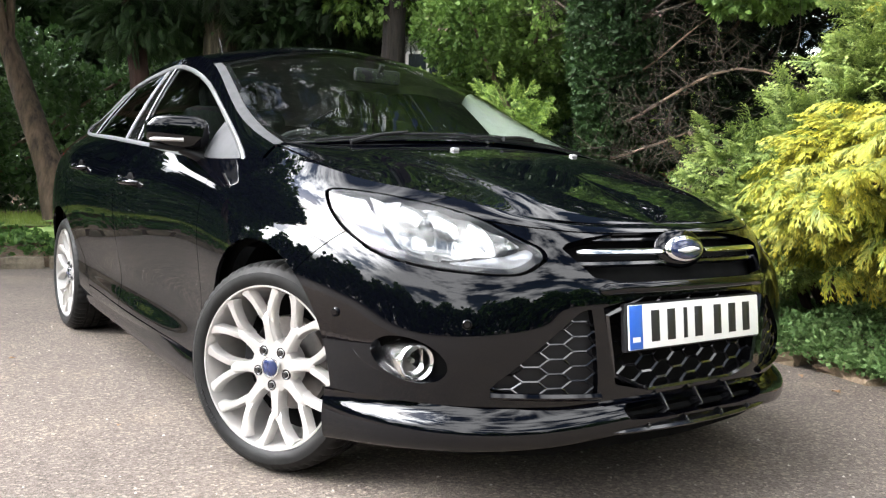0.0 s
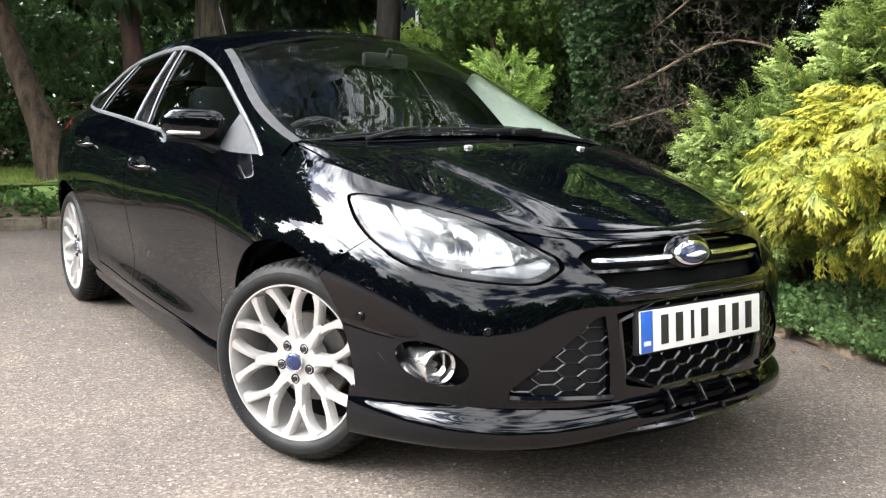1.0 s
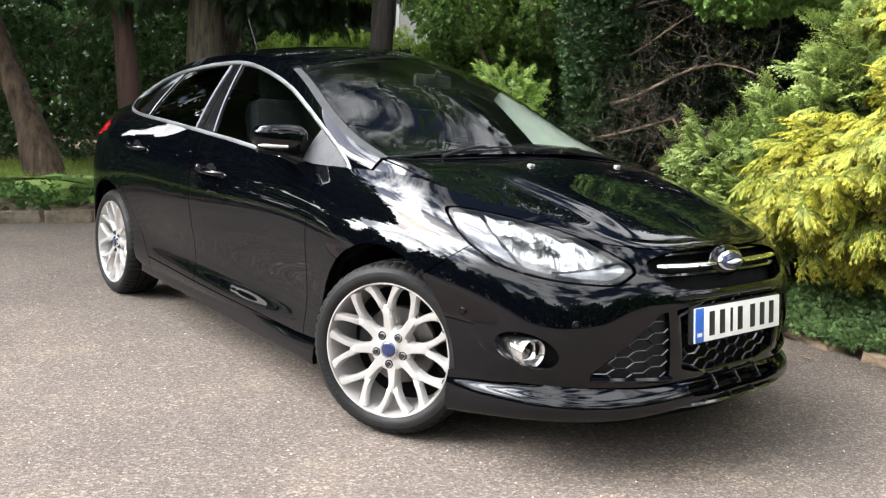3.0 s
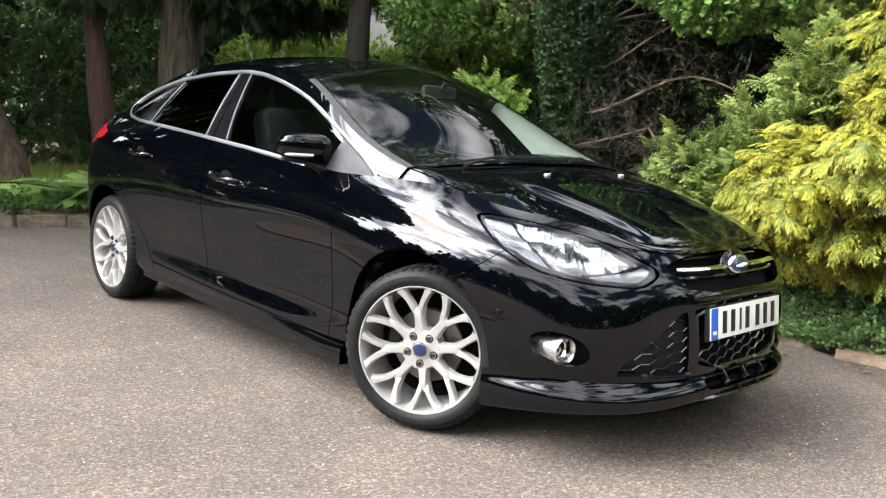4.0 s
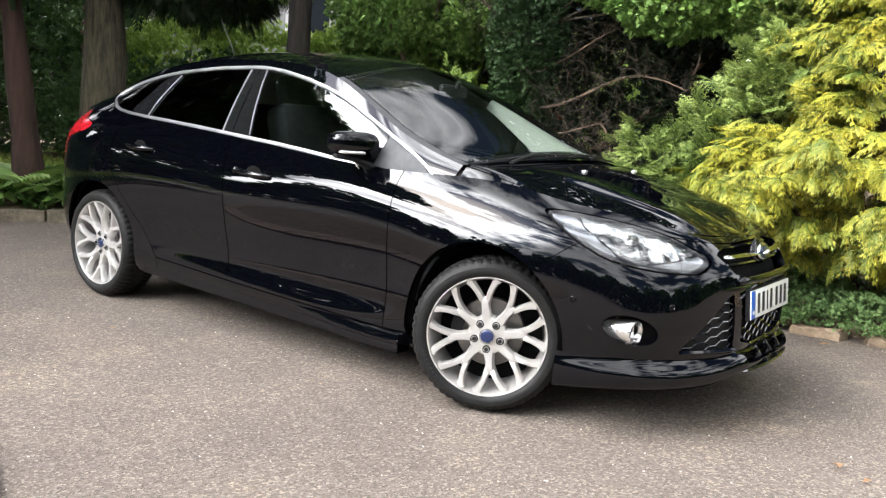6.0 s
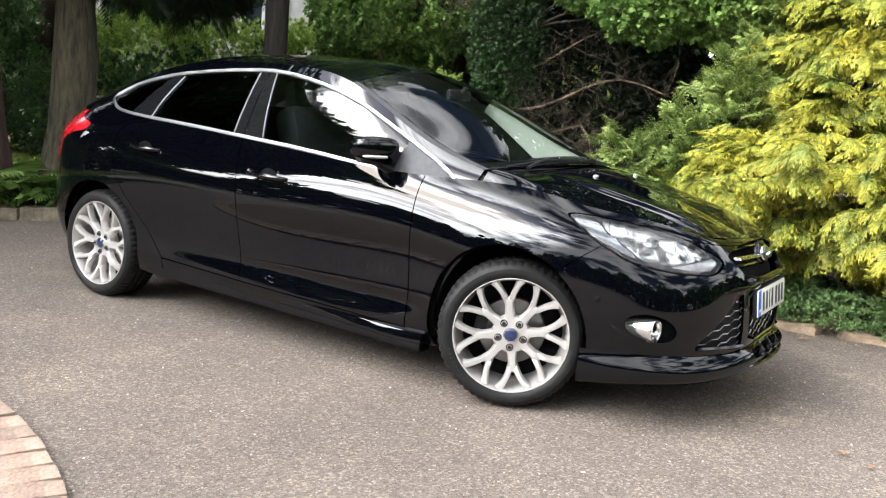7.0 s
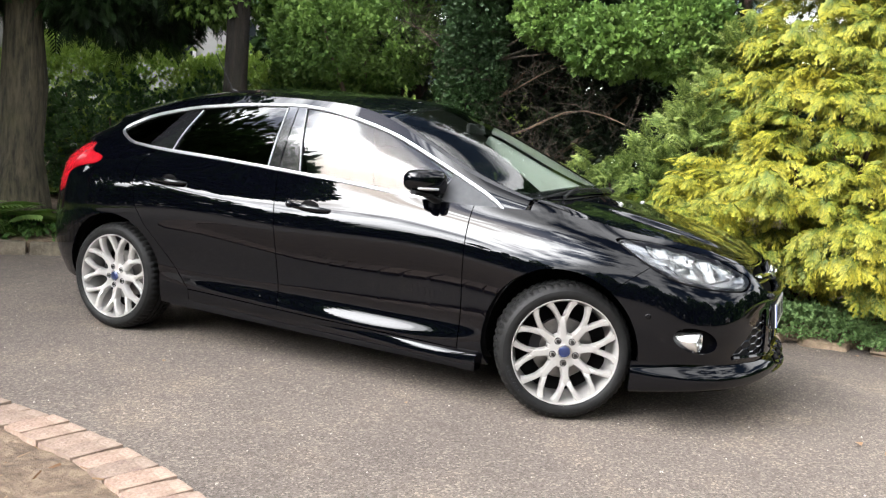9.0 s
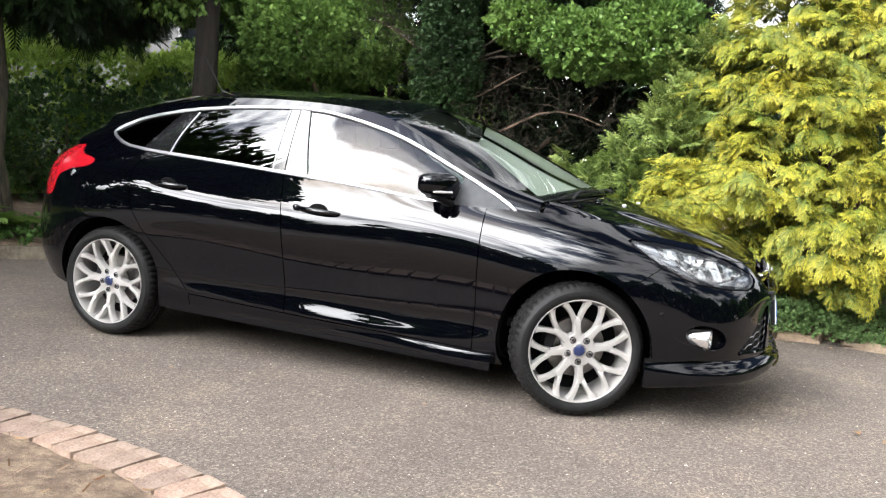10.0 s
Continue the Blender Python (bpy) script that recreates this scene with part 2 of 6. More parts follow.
GLASS_SCREEN = glass("windscreen_glass", (0.84, 0.92, 0.86), ior=1.56)
GLASS_DOOR = glass("door_glass", (0.42, 0.50, 0.48), ior=1.65)
GLASS_PRIVACY = glass("privacy_glass", (0.05, 0.055, 0.055), ior=1.6)
GLASS_LAMP = glass("lamp_cover", (0.93, 0.95, 0.96), ior=1.55)
RED_LENS = plain("red_lens", (0.30, 0.005, 0.011), 0.2, coat=0.4, var=0.1)
LAMP_SILVER = plain("lamp_reflector", (0.34, 0.345, 0.36), 0.24, metal=0.8, var=0.08, scale=9, bump=0.2)
LAMP_CHROME = plain("lamp_chrome", (0.50, 0.50, 0.49), 0.14, metal=0.95, var=0.05, scale=9)
MOULDING = plain("grey_moulding", (0.045, 0.046, 0.048), 0.55, spec=0.15)
FOG_CHROME = plain("fog_chrome", (0.86, 0.86, 0.85), 0.24, metal=1.0, var=0.04)
INDICATOR = plain("indicator_lens", (0.55, 0.53, 0.51), 0.15, metal=0.4, coat=1.0, var=0.06)


# ---- mesh helpers ----
def mesh_object(name, verts, faces, mat, parent=None, smooth=False, label="", category="", group="", kind=""):
    me = bpy.data.meshes.new(name)
    me.from_pydata([tuple(v) for v in verts], [], [tuple(f) for f in faces])
    if smooth:
        me.polygons.foreach_set("use_smooth", [True] * len(me.polygons))
    if mat:
        me.materials.append(mat)
    me.update()
    ob = new(name, me)
    if parent is not None:
        ob.parent = parent
    return tagged(ob, label, category, group, kind)


def part(name, bm, mat, parent, label="", smooth=True):
    """Links a bmesh as one mesh object under a thing or under a part."""
    me = bpy.data.meshes.new(name)
    bm.normal_update()
    bm.to_mesh(me)
    bm.free()
    if smooth:
        me.polygons.foreach_set("use_smooth", [True] * len(me.polygons))
        me.set_sharp_from_angle(angle=radians(38))
    me.materials.append(mat)
    ob = new(name, me)
    ob.parent = parent
    return tagged(ob, label)


def share(name, me, parent, m):
    ob = new(name, me)
    ob.parent = parent
    ob.matrix_basis = m
    return ob


def empty(name, at=(0, 0, 0), label="", category="", group="", kind=""):
    ob = new(name)
    ob.location = at
    ob.empty_display_size = 0.1
    return tagged(ob, label, category, group, kind)


def box(bm, cx, cy, cz, sx, sy, sz, rot=None, bevel=0.0):
    m = Matrix.Translation((cx, cy, cz)) @ (rot.to_4x4() if rot else Matrix.Identity(4)) @ Matrix.Diagonal((sx, sy, sz, 1))
    geo = bmesh.ops.create_cube(bm, size=1.0, matrix=m)
    if bevel:
        es = list({e for v in geo["verts"] for e in v.link_edges})
        bmesh.ops.bevel(bm, geom=es, offset=bevel, segments=2, affect="EDGES", profile=0.5)


def tube(bm, pts, radii, sides=10, cap=True, squash=1.0):
    """A tapering tube along points."""
    pts = [Vector(p) for p in pts]
    rings = []
    up = Vector((0.13, 0.07, 1)).normalized()
    for i, p in enumerate(pts):
        d = (pts[min(i + 1, len(pts) - 1)] - pts[max(i - 1, 0)]).normalized()
        a = d.cross(up)
        if a.length < 0.1:
            a = d.cross(Vector((1, 0.2, 0)))
        a.normalize()
        b = d.cross(a).normalized()
        r = radii[i] if hasattr(radii, "__len__") else radii
        rings.append([bm.verts.new(p + a * r * math.cos(k / sides * math.tau) + b * r * squash * math.sin(k / sides * math.tau)) for k in range(sides)])
    for r0, r1 in zip(rings, rings[1:]):
        for k in range(sides):
            bm.faces.new((r0[k], r0[(k + 1) % sides], r1[(k + 1) % sides], r1[k]))
    if cap:
        bm.faces.new(rings[0][::-1])
        bm.faces.new(rings[-1])


def lathe(bm, profile, sides=64, axis_y=True, start=0.0, sweep=math.tau):
    """Turns (radius, offset) pairs round the y axis."""
    rings = []
    closed = sweep > math.tau - 1e-6
    n = sides if closed else sides + 1
    for r, o in profile:
        rings.append([bm.verts.new((r * math.cos(start + sweep * k / sides), o, r * math.sin(start + sweep * k / sides))) for k in range(n)])
    for r0, r1 in zip(rings, rings[1:]):
        for k in range(sides):
            bm.faces.new((r0[k], r0[(k + 1) % n], r1[(k + 1) % n], r1[k]))


# ---- foliage ----
rng = np.random.default_rng(7)


def rotations(dirs, spin, rng):
    """Frames whose y axis runs along dirs, with the flat side turned by spin about it."""
    y = dirs / np.linalg.norm(dirs, axis=1, keepdims=True)
    up = np.tile([0.0, 0.0, 1.0], (len(y), 1))
    x = np.cross(y, up) + rng.normal(0, 0.02, y.shape)
    x /= np.linalg.norm(x, axis=1, keepdims=True)
    z = np.cross(x, y)
    c, s = np.cos(spin)[:, None], np.sin(spin)[:, None]
    x2, z2 = x * c + z * s, z * c - x * s
    return np.stack([x2, y, z2], axis=2)


def leaves(name, at, dirs, sizes, template, mat, rng, spin=0.5, parent=None, **tags):
    """One mesh of many small leaves or sprays, from a template of vertices and faces along +y."""
    tv, tf = template[:2]
    n, k = len(at), len(tv)
    rot = rotations(dirs, rng.normal(0, spin, n), rng)
    v = np.einsum("nij,kj->nki", rot, tv) * sizes[:, None, None] + at[:, None, :]
    ln = np.array([len(f) for f in tf])
    loops = np.concatenate([np.array(f) for f in tf])
    all_loops = (loops[None, :] + (np.arange(n) * k)[:, None]).ravel()
    starts = np.concatenate([[0], np.cumsum(np.tile(ln, n))[:-1]])
    me = bpy.data.meshes.new(name)
    me.vertices.add(n * k)
    me.vertices.foreach_set("co", v.astype(np.float32).ravel())
    me.loops.add(len(all_loops))
    me.loops.foreach_set("vertex_index", all_loops.astype(np.int32))
    me.polygons.add(n * len(tf))
    me.polygons.foreach_set("loop_start", starts.astype(np.int32))
    me.materials.append(mat)
    me.update(calc_edges=True)
    me.validate()
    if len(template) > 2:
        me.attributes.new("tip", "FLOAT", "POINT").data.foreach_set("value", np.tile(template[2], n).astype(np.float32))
    ob = new(name, me)
    if parent is not None:
        ob.parent = parent
    return tagged(ob, **tags)


def spray_template(fronds=5, width=0.11, droop=0.25):
    """A flat fan of scale-leaf fronds along +y, tips drooping; each frond a slim kite."""
    v, f = [], []

    def sliver(x0, y0, ang, ln, w):
        b = len(v)
        dx, dy = math.sin(ang), math.cos(ang)
        for t, side, lift in ((0, 0, -0.02), (0.42, -1, -0.02), (1.0, 0, -0.03), (0.42, 1, 0.02)):
            cx, cy = x0 + dx * ln * t + dy * w * side, y0 + dy * ln * t - dx * w * side
            v.append((cx, cy, lift - droop * (cx * cx + cy * cy)))
        f.append((b, b + 1, b + 2, b + 3))
    sliver(0, 0, 0, 1.0, width * 0.75)
    for i in range(fronds):
        t = 0.12 + 0.68 * i / max(1, fronds - 1)
        ln = 0.52 * (1 - 0.62 * t)
        for sgn in (1, -1):
            sliver(0, t, sgn * (0.85 - 0.25 * t), ln, width * 0.66)
    return np.array(v), f


def plate_template(rng, subs=9, droop=0.35, width=0.10, fan=0.9):
    """A flat branchlet along +y: a fan of small sprays with drooping tips; also how near each vertex is to a tip."""
    sv, sf = spray_template(3, width, 0.35)
    v, f, tip = [], [], []
    for i in range(subs):
        t = i / (subs - 1)
        sgn = 1 if i % 2 else -1
        ang = sgn * fan * (1 - 0.75 * t) + rng.normal(0, 0.12) if i < subs - 1 else 0.0
        ln = (0.52 - 0.14 * t) * rng.uniform(0.85, 1.15)
        b = len(v)
        c, s = math.cos(ang), math.sin(ang)
        roll = rng.normal(0, 0.35)
        for q in sv:
            z0 = q[2] + q[0] * math.sin(roll)
            x, y = (q[0] * c + q[1] * s) * ln, (-q[0] * s + q[1] * c) * ln + 0.62 * t
            r = math.hypot(x, y)
            v.append((x, y, z0 * ln - droop * r * r + rng.normal(0, 0.004)))
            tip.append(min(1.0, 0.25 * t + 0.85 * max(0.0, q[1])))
        f.extend(tuple(k + b for k in fc) for fc in sf)
    return np.array(v), f, np.array(tip)


def leaf_template(width=0.32, fold=0.08):
    v = [(0, 0, 0), (width, 0.45, fold), (0, 1, -0.08), (-width, 0.45, fold)]
    return np.array(v), [(0, 1, 2), (0, 2, 3)]


def cluster_template(n, rng, width=0.3, spread=0.9):
    """A sprig of several leaves."""
    lv, lf = leaf_template(width)
    v, f = [], []
    for i in range(n):
        a = rng.uniform(0, math.tau)
        tilt = rng.uniform(0.2, spread)
        d = np.array([math.sin(a) * math.sin(tilt), math.cos(tilt), math.cos(a) * math.sin(tilt)])
        r = rotations(d[None, :], np.array([rng.uniform(-1, 1)]), rng)[0]
        s = rng.uniform(0.35, 0.6)
        b = len(v)
        for p in lv:
            v.append(tuple(r @ (p * s) + d * 0.15 + np.array([0, 0.35 * i / n, 0])))
        f.extend(tuple(k + b for k in q) for q in lf)
    return np.array(v), f


NEEDLES = spray_template(7, 0.035, 0.18)
NEEDLES_BROAD = spray_template(6, 0.09, 0.18)
PLATES = [plate_template(rng, 10, 0.55, 0.072, 1.0) for _ in range(3)]
PLATES_UP = [plate_template(rng, 9, 0.05, 0.085, 1.0) for _ in range(3)]
SPRIG = cluster_template(7, rng)
SPRIG_ROUND = cluster_template(8, rng, 0.42, 1.2)


def shell_points(n, lobes, rng, depth=0.25, floor=0.02):
    """Points near the outside of a bundle of ellipsoid lobes (cx, cy, cz, rx, ry, rz), with outward ways."""
    pts, ways = [], []
    area = np.array([(l[3] * l[4] + l[4] * l[5] + l[3] * l[5]) for l in lobes])
    counts = np.ceil(n * area / area.sum()).astype(int)
    for l, c in zip(lobes, counts):
        d = rng.normal(size=(int(c * 1.6), 3))
        d /= np.linalg.norm(d, axis=1, keepdims=True)
        wob = 1 + 0.10 * np.sin(d[:, 0] * 7 + l[0] * 3) * np.sin(d[:, 2] * 8 + l[1] * 5) + 0.06 * np.sin(d[:, 1] * 17 + l[2])
        rr = (1 - depth * rng.random(len(d)) ** 2.0) * wob
        p = np.array(l[:3]) + d * np.array(l[3:]) * rr[:, None]
        nrm = d / np.array(l[3:])
        nrm /= np.linalg.norm(nrm, axis=1, keepdims=True)
        keep = np.ones(len(p), bool)
        for o in lobes:
            if o is not l:
                keep &= (((p - np.array(o[:3])) / np.array(o[3:])) ** 2).sum(1) > 0.55
        keep &= p[:, 2] > floor
        pts.append(p[keep][:c])
        ways.append(nrm[keep][:c])
    return np.concatenate(pts), np.concatenate(ways)


def limb(bm, a, b, r0, r1, rng, bend=0.12, n=7, sides=9):
    a, b = np.array(a, float), np.array(b, float)
    off = rng.normal(0, bend * np.linalg.norm(b - a) * 0.35, (2, 3))
    pts, rad = [], []
    for i in range(n):
        t = i / (n - 1)
        pts.append(tuple(a + (b - a) * t + off[0] * math.sin(math.pi * t) + off[1] * math.sin(2 * math.pi * t) * 0.5))
        rad.append(r0 + (r1 - r0) * t)
    tube(bm, pts, rad, sides)
    return [np.array(p) for p in pts]


# ---- ground ----
def build_ground():
    n = 60
    xs = np.concatenate([np.linspace(-400, -14, 10), np.linspace(-12, 8, n), np.linspace(10, 400, 10)])
    ys = np.concatenate([np.linspace(-400, -10, 10), np.linspace(-8, 9, n), np.linspace(11, 400, 10)])
    verts, faces = [], []
    for y in ys:
        for x in xs:
            near = math.exp(-(x * x + y * y) / 120)
            verts.append((x, y, near * 0.006 * math.sin(x * 1.7 + 1) * math.sin(y * 2.1)))
    w = len(xs)
    for j in range(len(ys) - 1):
        for i in range(w - 1):
            a = j * w + i
            faces.append((a, a + 1, a + w + 1, a + w))
    mesh_object("ground", verts, faces, ASPHALT, smooth=True, kind="structure", label="weathered grey-brown tarmac drive with loose grit", category="driveway")


# the planted border's edge, from the far kerb round behind the car to the front
EDGE = [(-6.6, -4.2), (-6.2, -2.2), (-5.86, -0.7), (-5.72, 0.25), (-5.1, 1.0), (-3.9, 1.62), (-2.4, 1.95), (-1.0, 2.05), (-0.1, 1.98), (0.5, 1.90), (1.1, 1.98), (1.7, 1.95), (3.0, 2.0), (5.0, 2.4)]


def edge_points(step):
    e = np.array(EDGE, float)
    d = np.concatenate([[0], np.cumsum(np.linalg.norm(np.diff(e, axis=0), axis=1))])
    fine = np.linspace(0, d[-1], 600)
    x, y = np.interp(fine, d, e[:, 0]), np.interp(fine, d, e[:, 1])
    for _ in range(60):
        x[1:-1] = (x[:-2] + 2 * x[1:-1] + x[2:]) / 4
        y[1:-1] = (y[:-2] + 2 * y[1:-1] + y[2:]) / 4
    dd = np.concatenate([[0], np.cumsum(np.hypot(np.diff(x), np.diff(y)))])
    s = np.arange(0, dd[-1], step)
    return np.stack([np.interp(s, dd, x), np.interp(s, dd, y)], 1)


def bed_height(d):
    """How high the planted bed stands, d metres in from its edge."""
    return 0.07 + 0.16 * (1 - math.exp(-d / 0.9)) + 0.02 * d


def build_bed():
    e = edge_points(0.15)
    t = np.gradient(e, axis=0)
    t /= np.linalg.norm(t, axis=1, keepdims=True)
    nrm = np.stack([-t[:, 1], t[:, 0]], 1)
    verts, faces = [], []
    ds = [0.10, 0.2, 0.4, 0.7, 1.1, 1.8, 3.0, 6.0, 14.0, 40.0]
    for i, (p, q) in enumerate(zip(e, nrm)):
        for d in ds:
            h = bed_height(min(d, 8)) + 0.015 * math.sin(i * 0.9 + d * 7) * (d < 2)
            verts.append((p[0] + q[0] * d, p[1] + q[1] * d, h))
        verts.append((p[0] + q[0] * 0.09, p[1] + q[1] * 0.09, -0.02))
    w = len(ds) + 1
    for i in range(len(e) - 1):
        a = i * w
        for j in range(len(ds) - 1):
            faces.append((a + j, a + w + j, a + w + j + 1, a + j + 1))
        faces.append((a + w - 1, a + 2 * w - 1, a + w, a))
    mesh_object("ground_bed", verts, faces, SOIL, smooth=True, kind="structure", label="dark leaf-strewn earth of the planted border", category="flower bed")
    return e, nrm


def kerb_block_mesh(name, ln, dp, ht, seed, lump):
    r = random.Random(seed)
    bm = bmesh.new()
    bmesh.ops.create_cube(bm, size=1, matrix=Matrix.Diagonal((ln, dp, ht, 1)))
    bmesh.ops.subdivide_edges(bm, edges=bm.edges[:], cuts=2, use_grid_fill=True)
    for v in bm.verts:
        c = v.co
        k = Vector((c.x / ln, c.y / dp, c.z / ht))
        f = 1 - 0.10 * max(0, k.length - 0.55) * 2
        v.co = Vector((c.x * f, c.y * f, c.z * f)) + Vector((r.uniform(-1, 1), r.uniform(-1, 1), r.uniform(-1, 1))) * lump
    me = bpy.data.meshes.new(name)
    bm.to_mesh(me)
    bm.free()
    return me


def build_kerb(e, nrm):
    kerb = empty("kerb", label="low weathered stone kerb edging the planted border", category="kerb", kind="structure")
    meshes = [kerb_block_mesh("stone", 0.42, 0.13, 0.17, i, 0.006) for i in range(6)]
    rocks = [kerb_block_mesh("stone", 0.33, 0.16, 0.15, 40 + i, 0.020) for i in range(6)]
    for me in meshes:
        me.materials.append(KERB)
    for me in rocks:
        me.materials.append(ROCK)
    r = random.Random(5)
    pts = edge_points(0.43)
    for i in range(1, len(pts)):
        p, q = pts[i - 1], pts[i]
        yaw = math.atan2(q[1] - p[1], q[0] - p[0])
        c = (p + q) / 2
        rough = c[0] > -1.5
        me = r.choice(rocks if rough else meshes)
        jit = 0.035 if rough else 0.006
        m = Matrix.Translation((c[0] + r.uniform(-jit, jit), c[1] + r.uniform(-jit, jit), (-0.02 if rough else 0.02) + r.uniform(-jit, jit) * 0.6)) @ Euler((r.uniform(-jit, jit) * 3, r.uniform(-jit, jit) * 3, yaw + r.uniform(-jit, jit) * 3)).to_matrix().to_4x4()
        share("stone", me, kerb, m @ Matrix.Diagonal((r.uniform(0.94, 1.0), 1, 1, 1)))


# brick edging of the soil patch that the camera skirts
RING_C, RING_R = (-1.95, -5.30), 3.19


def build_brick_edge():
    edging = empty("brick_edging", label="curved edging of buff paving bricks round bare soil", category="edging", kind="structure")
    me = kerb_block_mesh("brick", 0.108, 0.205, 0.07, 99, 0.002)
    me.materials.append(BRICK)
    r = random.Random(3)
    n = int(RING_R * math.tau / 0.118)
    for i in range(n):
        a = math.tau * i / n
        if not (-0.35 < math.atan2(math.sin(a - 1.2), math.cos(a - 1.2)) < 1.75):
            continue
        rr = RING_R - 0.105 + r.uniform(-0.004, 0.004)
        m = Matrix.Translation((RING_C[0] + rr * math.cos(a), RING_C[1] + rr * math.sin(a), -0.012 + r.uniform(-0.003, 0.003))) @ Euler((r.uniform(-0.015, 0.015), r.uniform(-0.015, 0.015), a - math.pi / 2 + r.uniform(-0.02, 0.02))).to_matrix().to_4x4()
        share("brick", me, edging, m)
    verts, faces = [(RING_C[0], RING_C[1], 0.03)], []
    k = 90
    for rad, z in ((0.6, 0.035), (1.2, 0.03), (1.8, 0.035), (2.4, 0.03), (2.8, 0.022), (RING_R - 0.2, 0.008)):
        for i in range(k):
            a = math.tau * i / k
            verts.append((RING_C[0] + rad * math.cos(a), RING_C[1] + rad * math.sin(a), z + 0.008 * math.sin(i * 2.3 + rad * 5)))
    for i in range(k):
        faces.append((0, 1 + i, 1 + (i + 1) % k))
    for j in range(5):
        for i in range(k):
            a, b = 1 + j * k + i, 1 + j * k + (i + 1) % k
            faces.append((a, a + k, b + k, b))
    mesh_object("ground_soil", verts, faces, SOIL, smooth=True, kind="structure", label="bare brown soil inside the brick edging", category="soil")


build_ground()
bed_edge, bed_norm = build_bed()
build_kerb(bed_edge, bed_norm)
build_brick_edge()


# ---- plants ----
def conifer_bush(name, lobes, n, size, mat, label, seed, plates=None, rise=-0.10, floor=0.02, spin=0.35, clump=9, spread=0.15):
    """A conifer whose flat branchlets stand in drooping fans, tier over tier, round its lobes."""
    g = np.random.default_rng(seed)
    bush = empty(name, label=label, category="shrub", group="border conifers")
    plates = plates or PLATES
    c, w = shell_points(max(8, n // clump), lobes, g, 0.38, floor)
    fan = w * np.array([1, 1, 0.30]) + np.array([0, 0, rise]) + g.normal(0, 0.20, w.shape)
    fan /= np.linalg.norm(fan, axis=1, keepdims=True)
    k = np.repeat(np.arange(len(c)), clump)
    d = fan[k]
    across = np.stack([-d[:, 1], d[:, 0], 0 * d[:, 0]], 1)
    across /= np.linalg.norm(across, axis=1, keepdims=True) + 1e-6
    t = g.uniform(-1, 1, len(k))
    big = g.uniform(0.7, 1.3, len(c))[k]
    p = c[k] + across * (t * spread * big)[:, None] + d * (g.uniform(-1.0, 0.45, len(k)) * spread * big * (1 - 0.5 * t * t))[:, None]
    p[:, 2] += g.normal(0, 0.018, len(k)) - 0.35 * spread * t * t
    d = d + across * (0.75 * t)[:, None] + g.normal(0, 0.16, d.shape)
    p = p - d * size * 0.4
    s = g.uniform(0.65, 1.25, len(p)) * size
    pick = g.integers(0, len(plates), len(p))
    for i, tm in enumerate(plates):
        q = pick == i
        leaves("foliage", p[q], d[q], s[q], tm, mat, g, spin, bush)
    foot = np.mean([l[:2] for l in lobes], 0) + np.array([0.0, 0.25])
    for l in lobes:
        bm = bmesh.new()
        limb(bm, (foot[0] + g.normal(0, 0.05), foot[1] + g.normal(0, 0.05), 0.0), (l[0], l[1] + 0.1, l[2] + l[5] * 0.3), 0.035, 0.008, g, 0.06)
        part("stem", bm, BARK_RED, bush)
    return bush


def broad_shrub(name, lobes, n, size, mat, label, seed, template=None, category="shrub", group="background shrubs", depth=0.4, root=None):
    g = np.random.default_rng(seed)
    bush = empty(name, label=label, category=category, group=group)
    p, w = shell_points(n, lobes, g, depth)
    d = w + np.array([0, 0, 0.25]) + g.normal(0, 0.5, w.shape)
    leaves("foliage", p, d, g.uniform(0.6, 1.3, len(p)) * size, template or SPRIG, mat, g, 1.2, bush)
    l0 = lobes[0]
    for l in lobes:
        bm = bmesh.new()
        limb(bm, root or (l0[0] + g.normal(0, 0.1), l0[1] + g.normal(0, 0.1), 0.0), (l[0], l[1], l[2] + l[5] * 0.4), 0.012 if root else 0.05, 0.006 if root else 0.010, g, 0.1)
        part("stem", bm, BARK_BIG if root else BARK_GREY, bush)
    return bush


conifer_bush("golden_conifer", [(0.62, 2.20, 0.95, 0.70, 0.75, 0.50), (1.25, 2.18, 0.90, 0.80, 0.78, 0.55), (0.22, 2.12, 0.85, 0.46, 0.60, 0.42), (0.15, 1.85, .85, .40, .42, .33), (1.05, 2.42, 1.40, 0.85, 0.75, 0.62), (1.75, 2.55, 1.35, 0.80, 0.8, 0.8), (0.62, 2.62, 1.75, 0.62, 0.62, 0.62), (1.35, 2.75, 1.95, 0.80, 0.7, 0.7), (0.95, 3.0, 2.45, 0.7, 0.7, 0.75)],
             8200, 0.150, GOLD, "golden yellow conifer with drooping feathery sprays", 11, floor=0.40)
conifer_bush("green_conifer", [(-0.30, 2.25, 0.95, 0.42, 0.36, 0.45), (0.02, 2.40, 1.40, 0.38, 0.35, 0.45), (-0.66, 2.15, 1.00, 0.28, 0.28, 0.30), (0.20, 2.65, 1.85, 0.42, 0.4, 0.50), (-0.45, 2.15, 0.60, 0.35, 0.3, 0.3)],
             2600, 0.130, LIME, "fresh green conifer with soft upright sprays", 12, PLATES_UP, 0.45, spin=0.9)


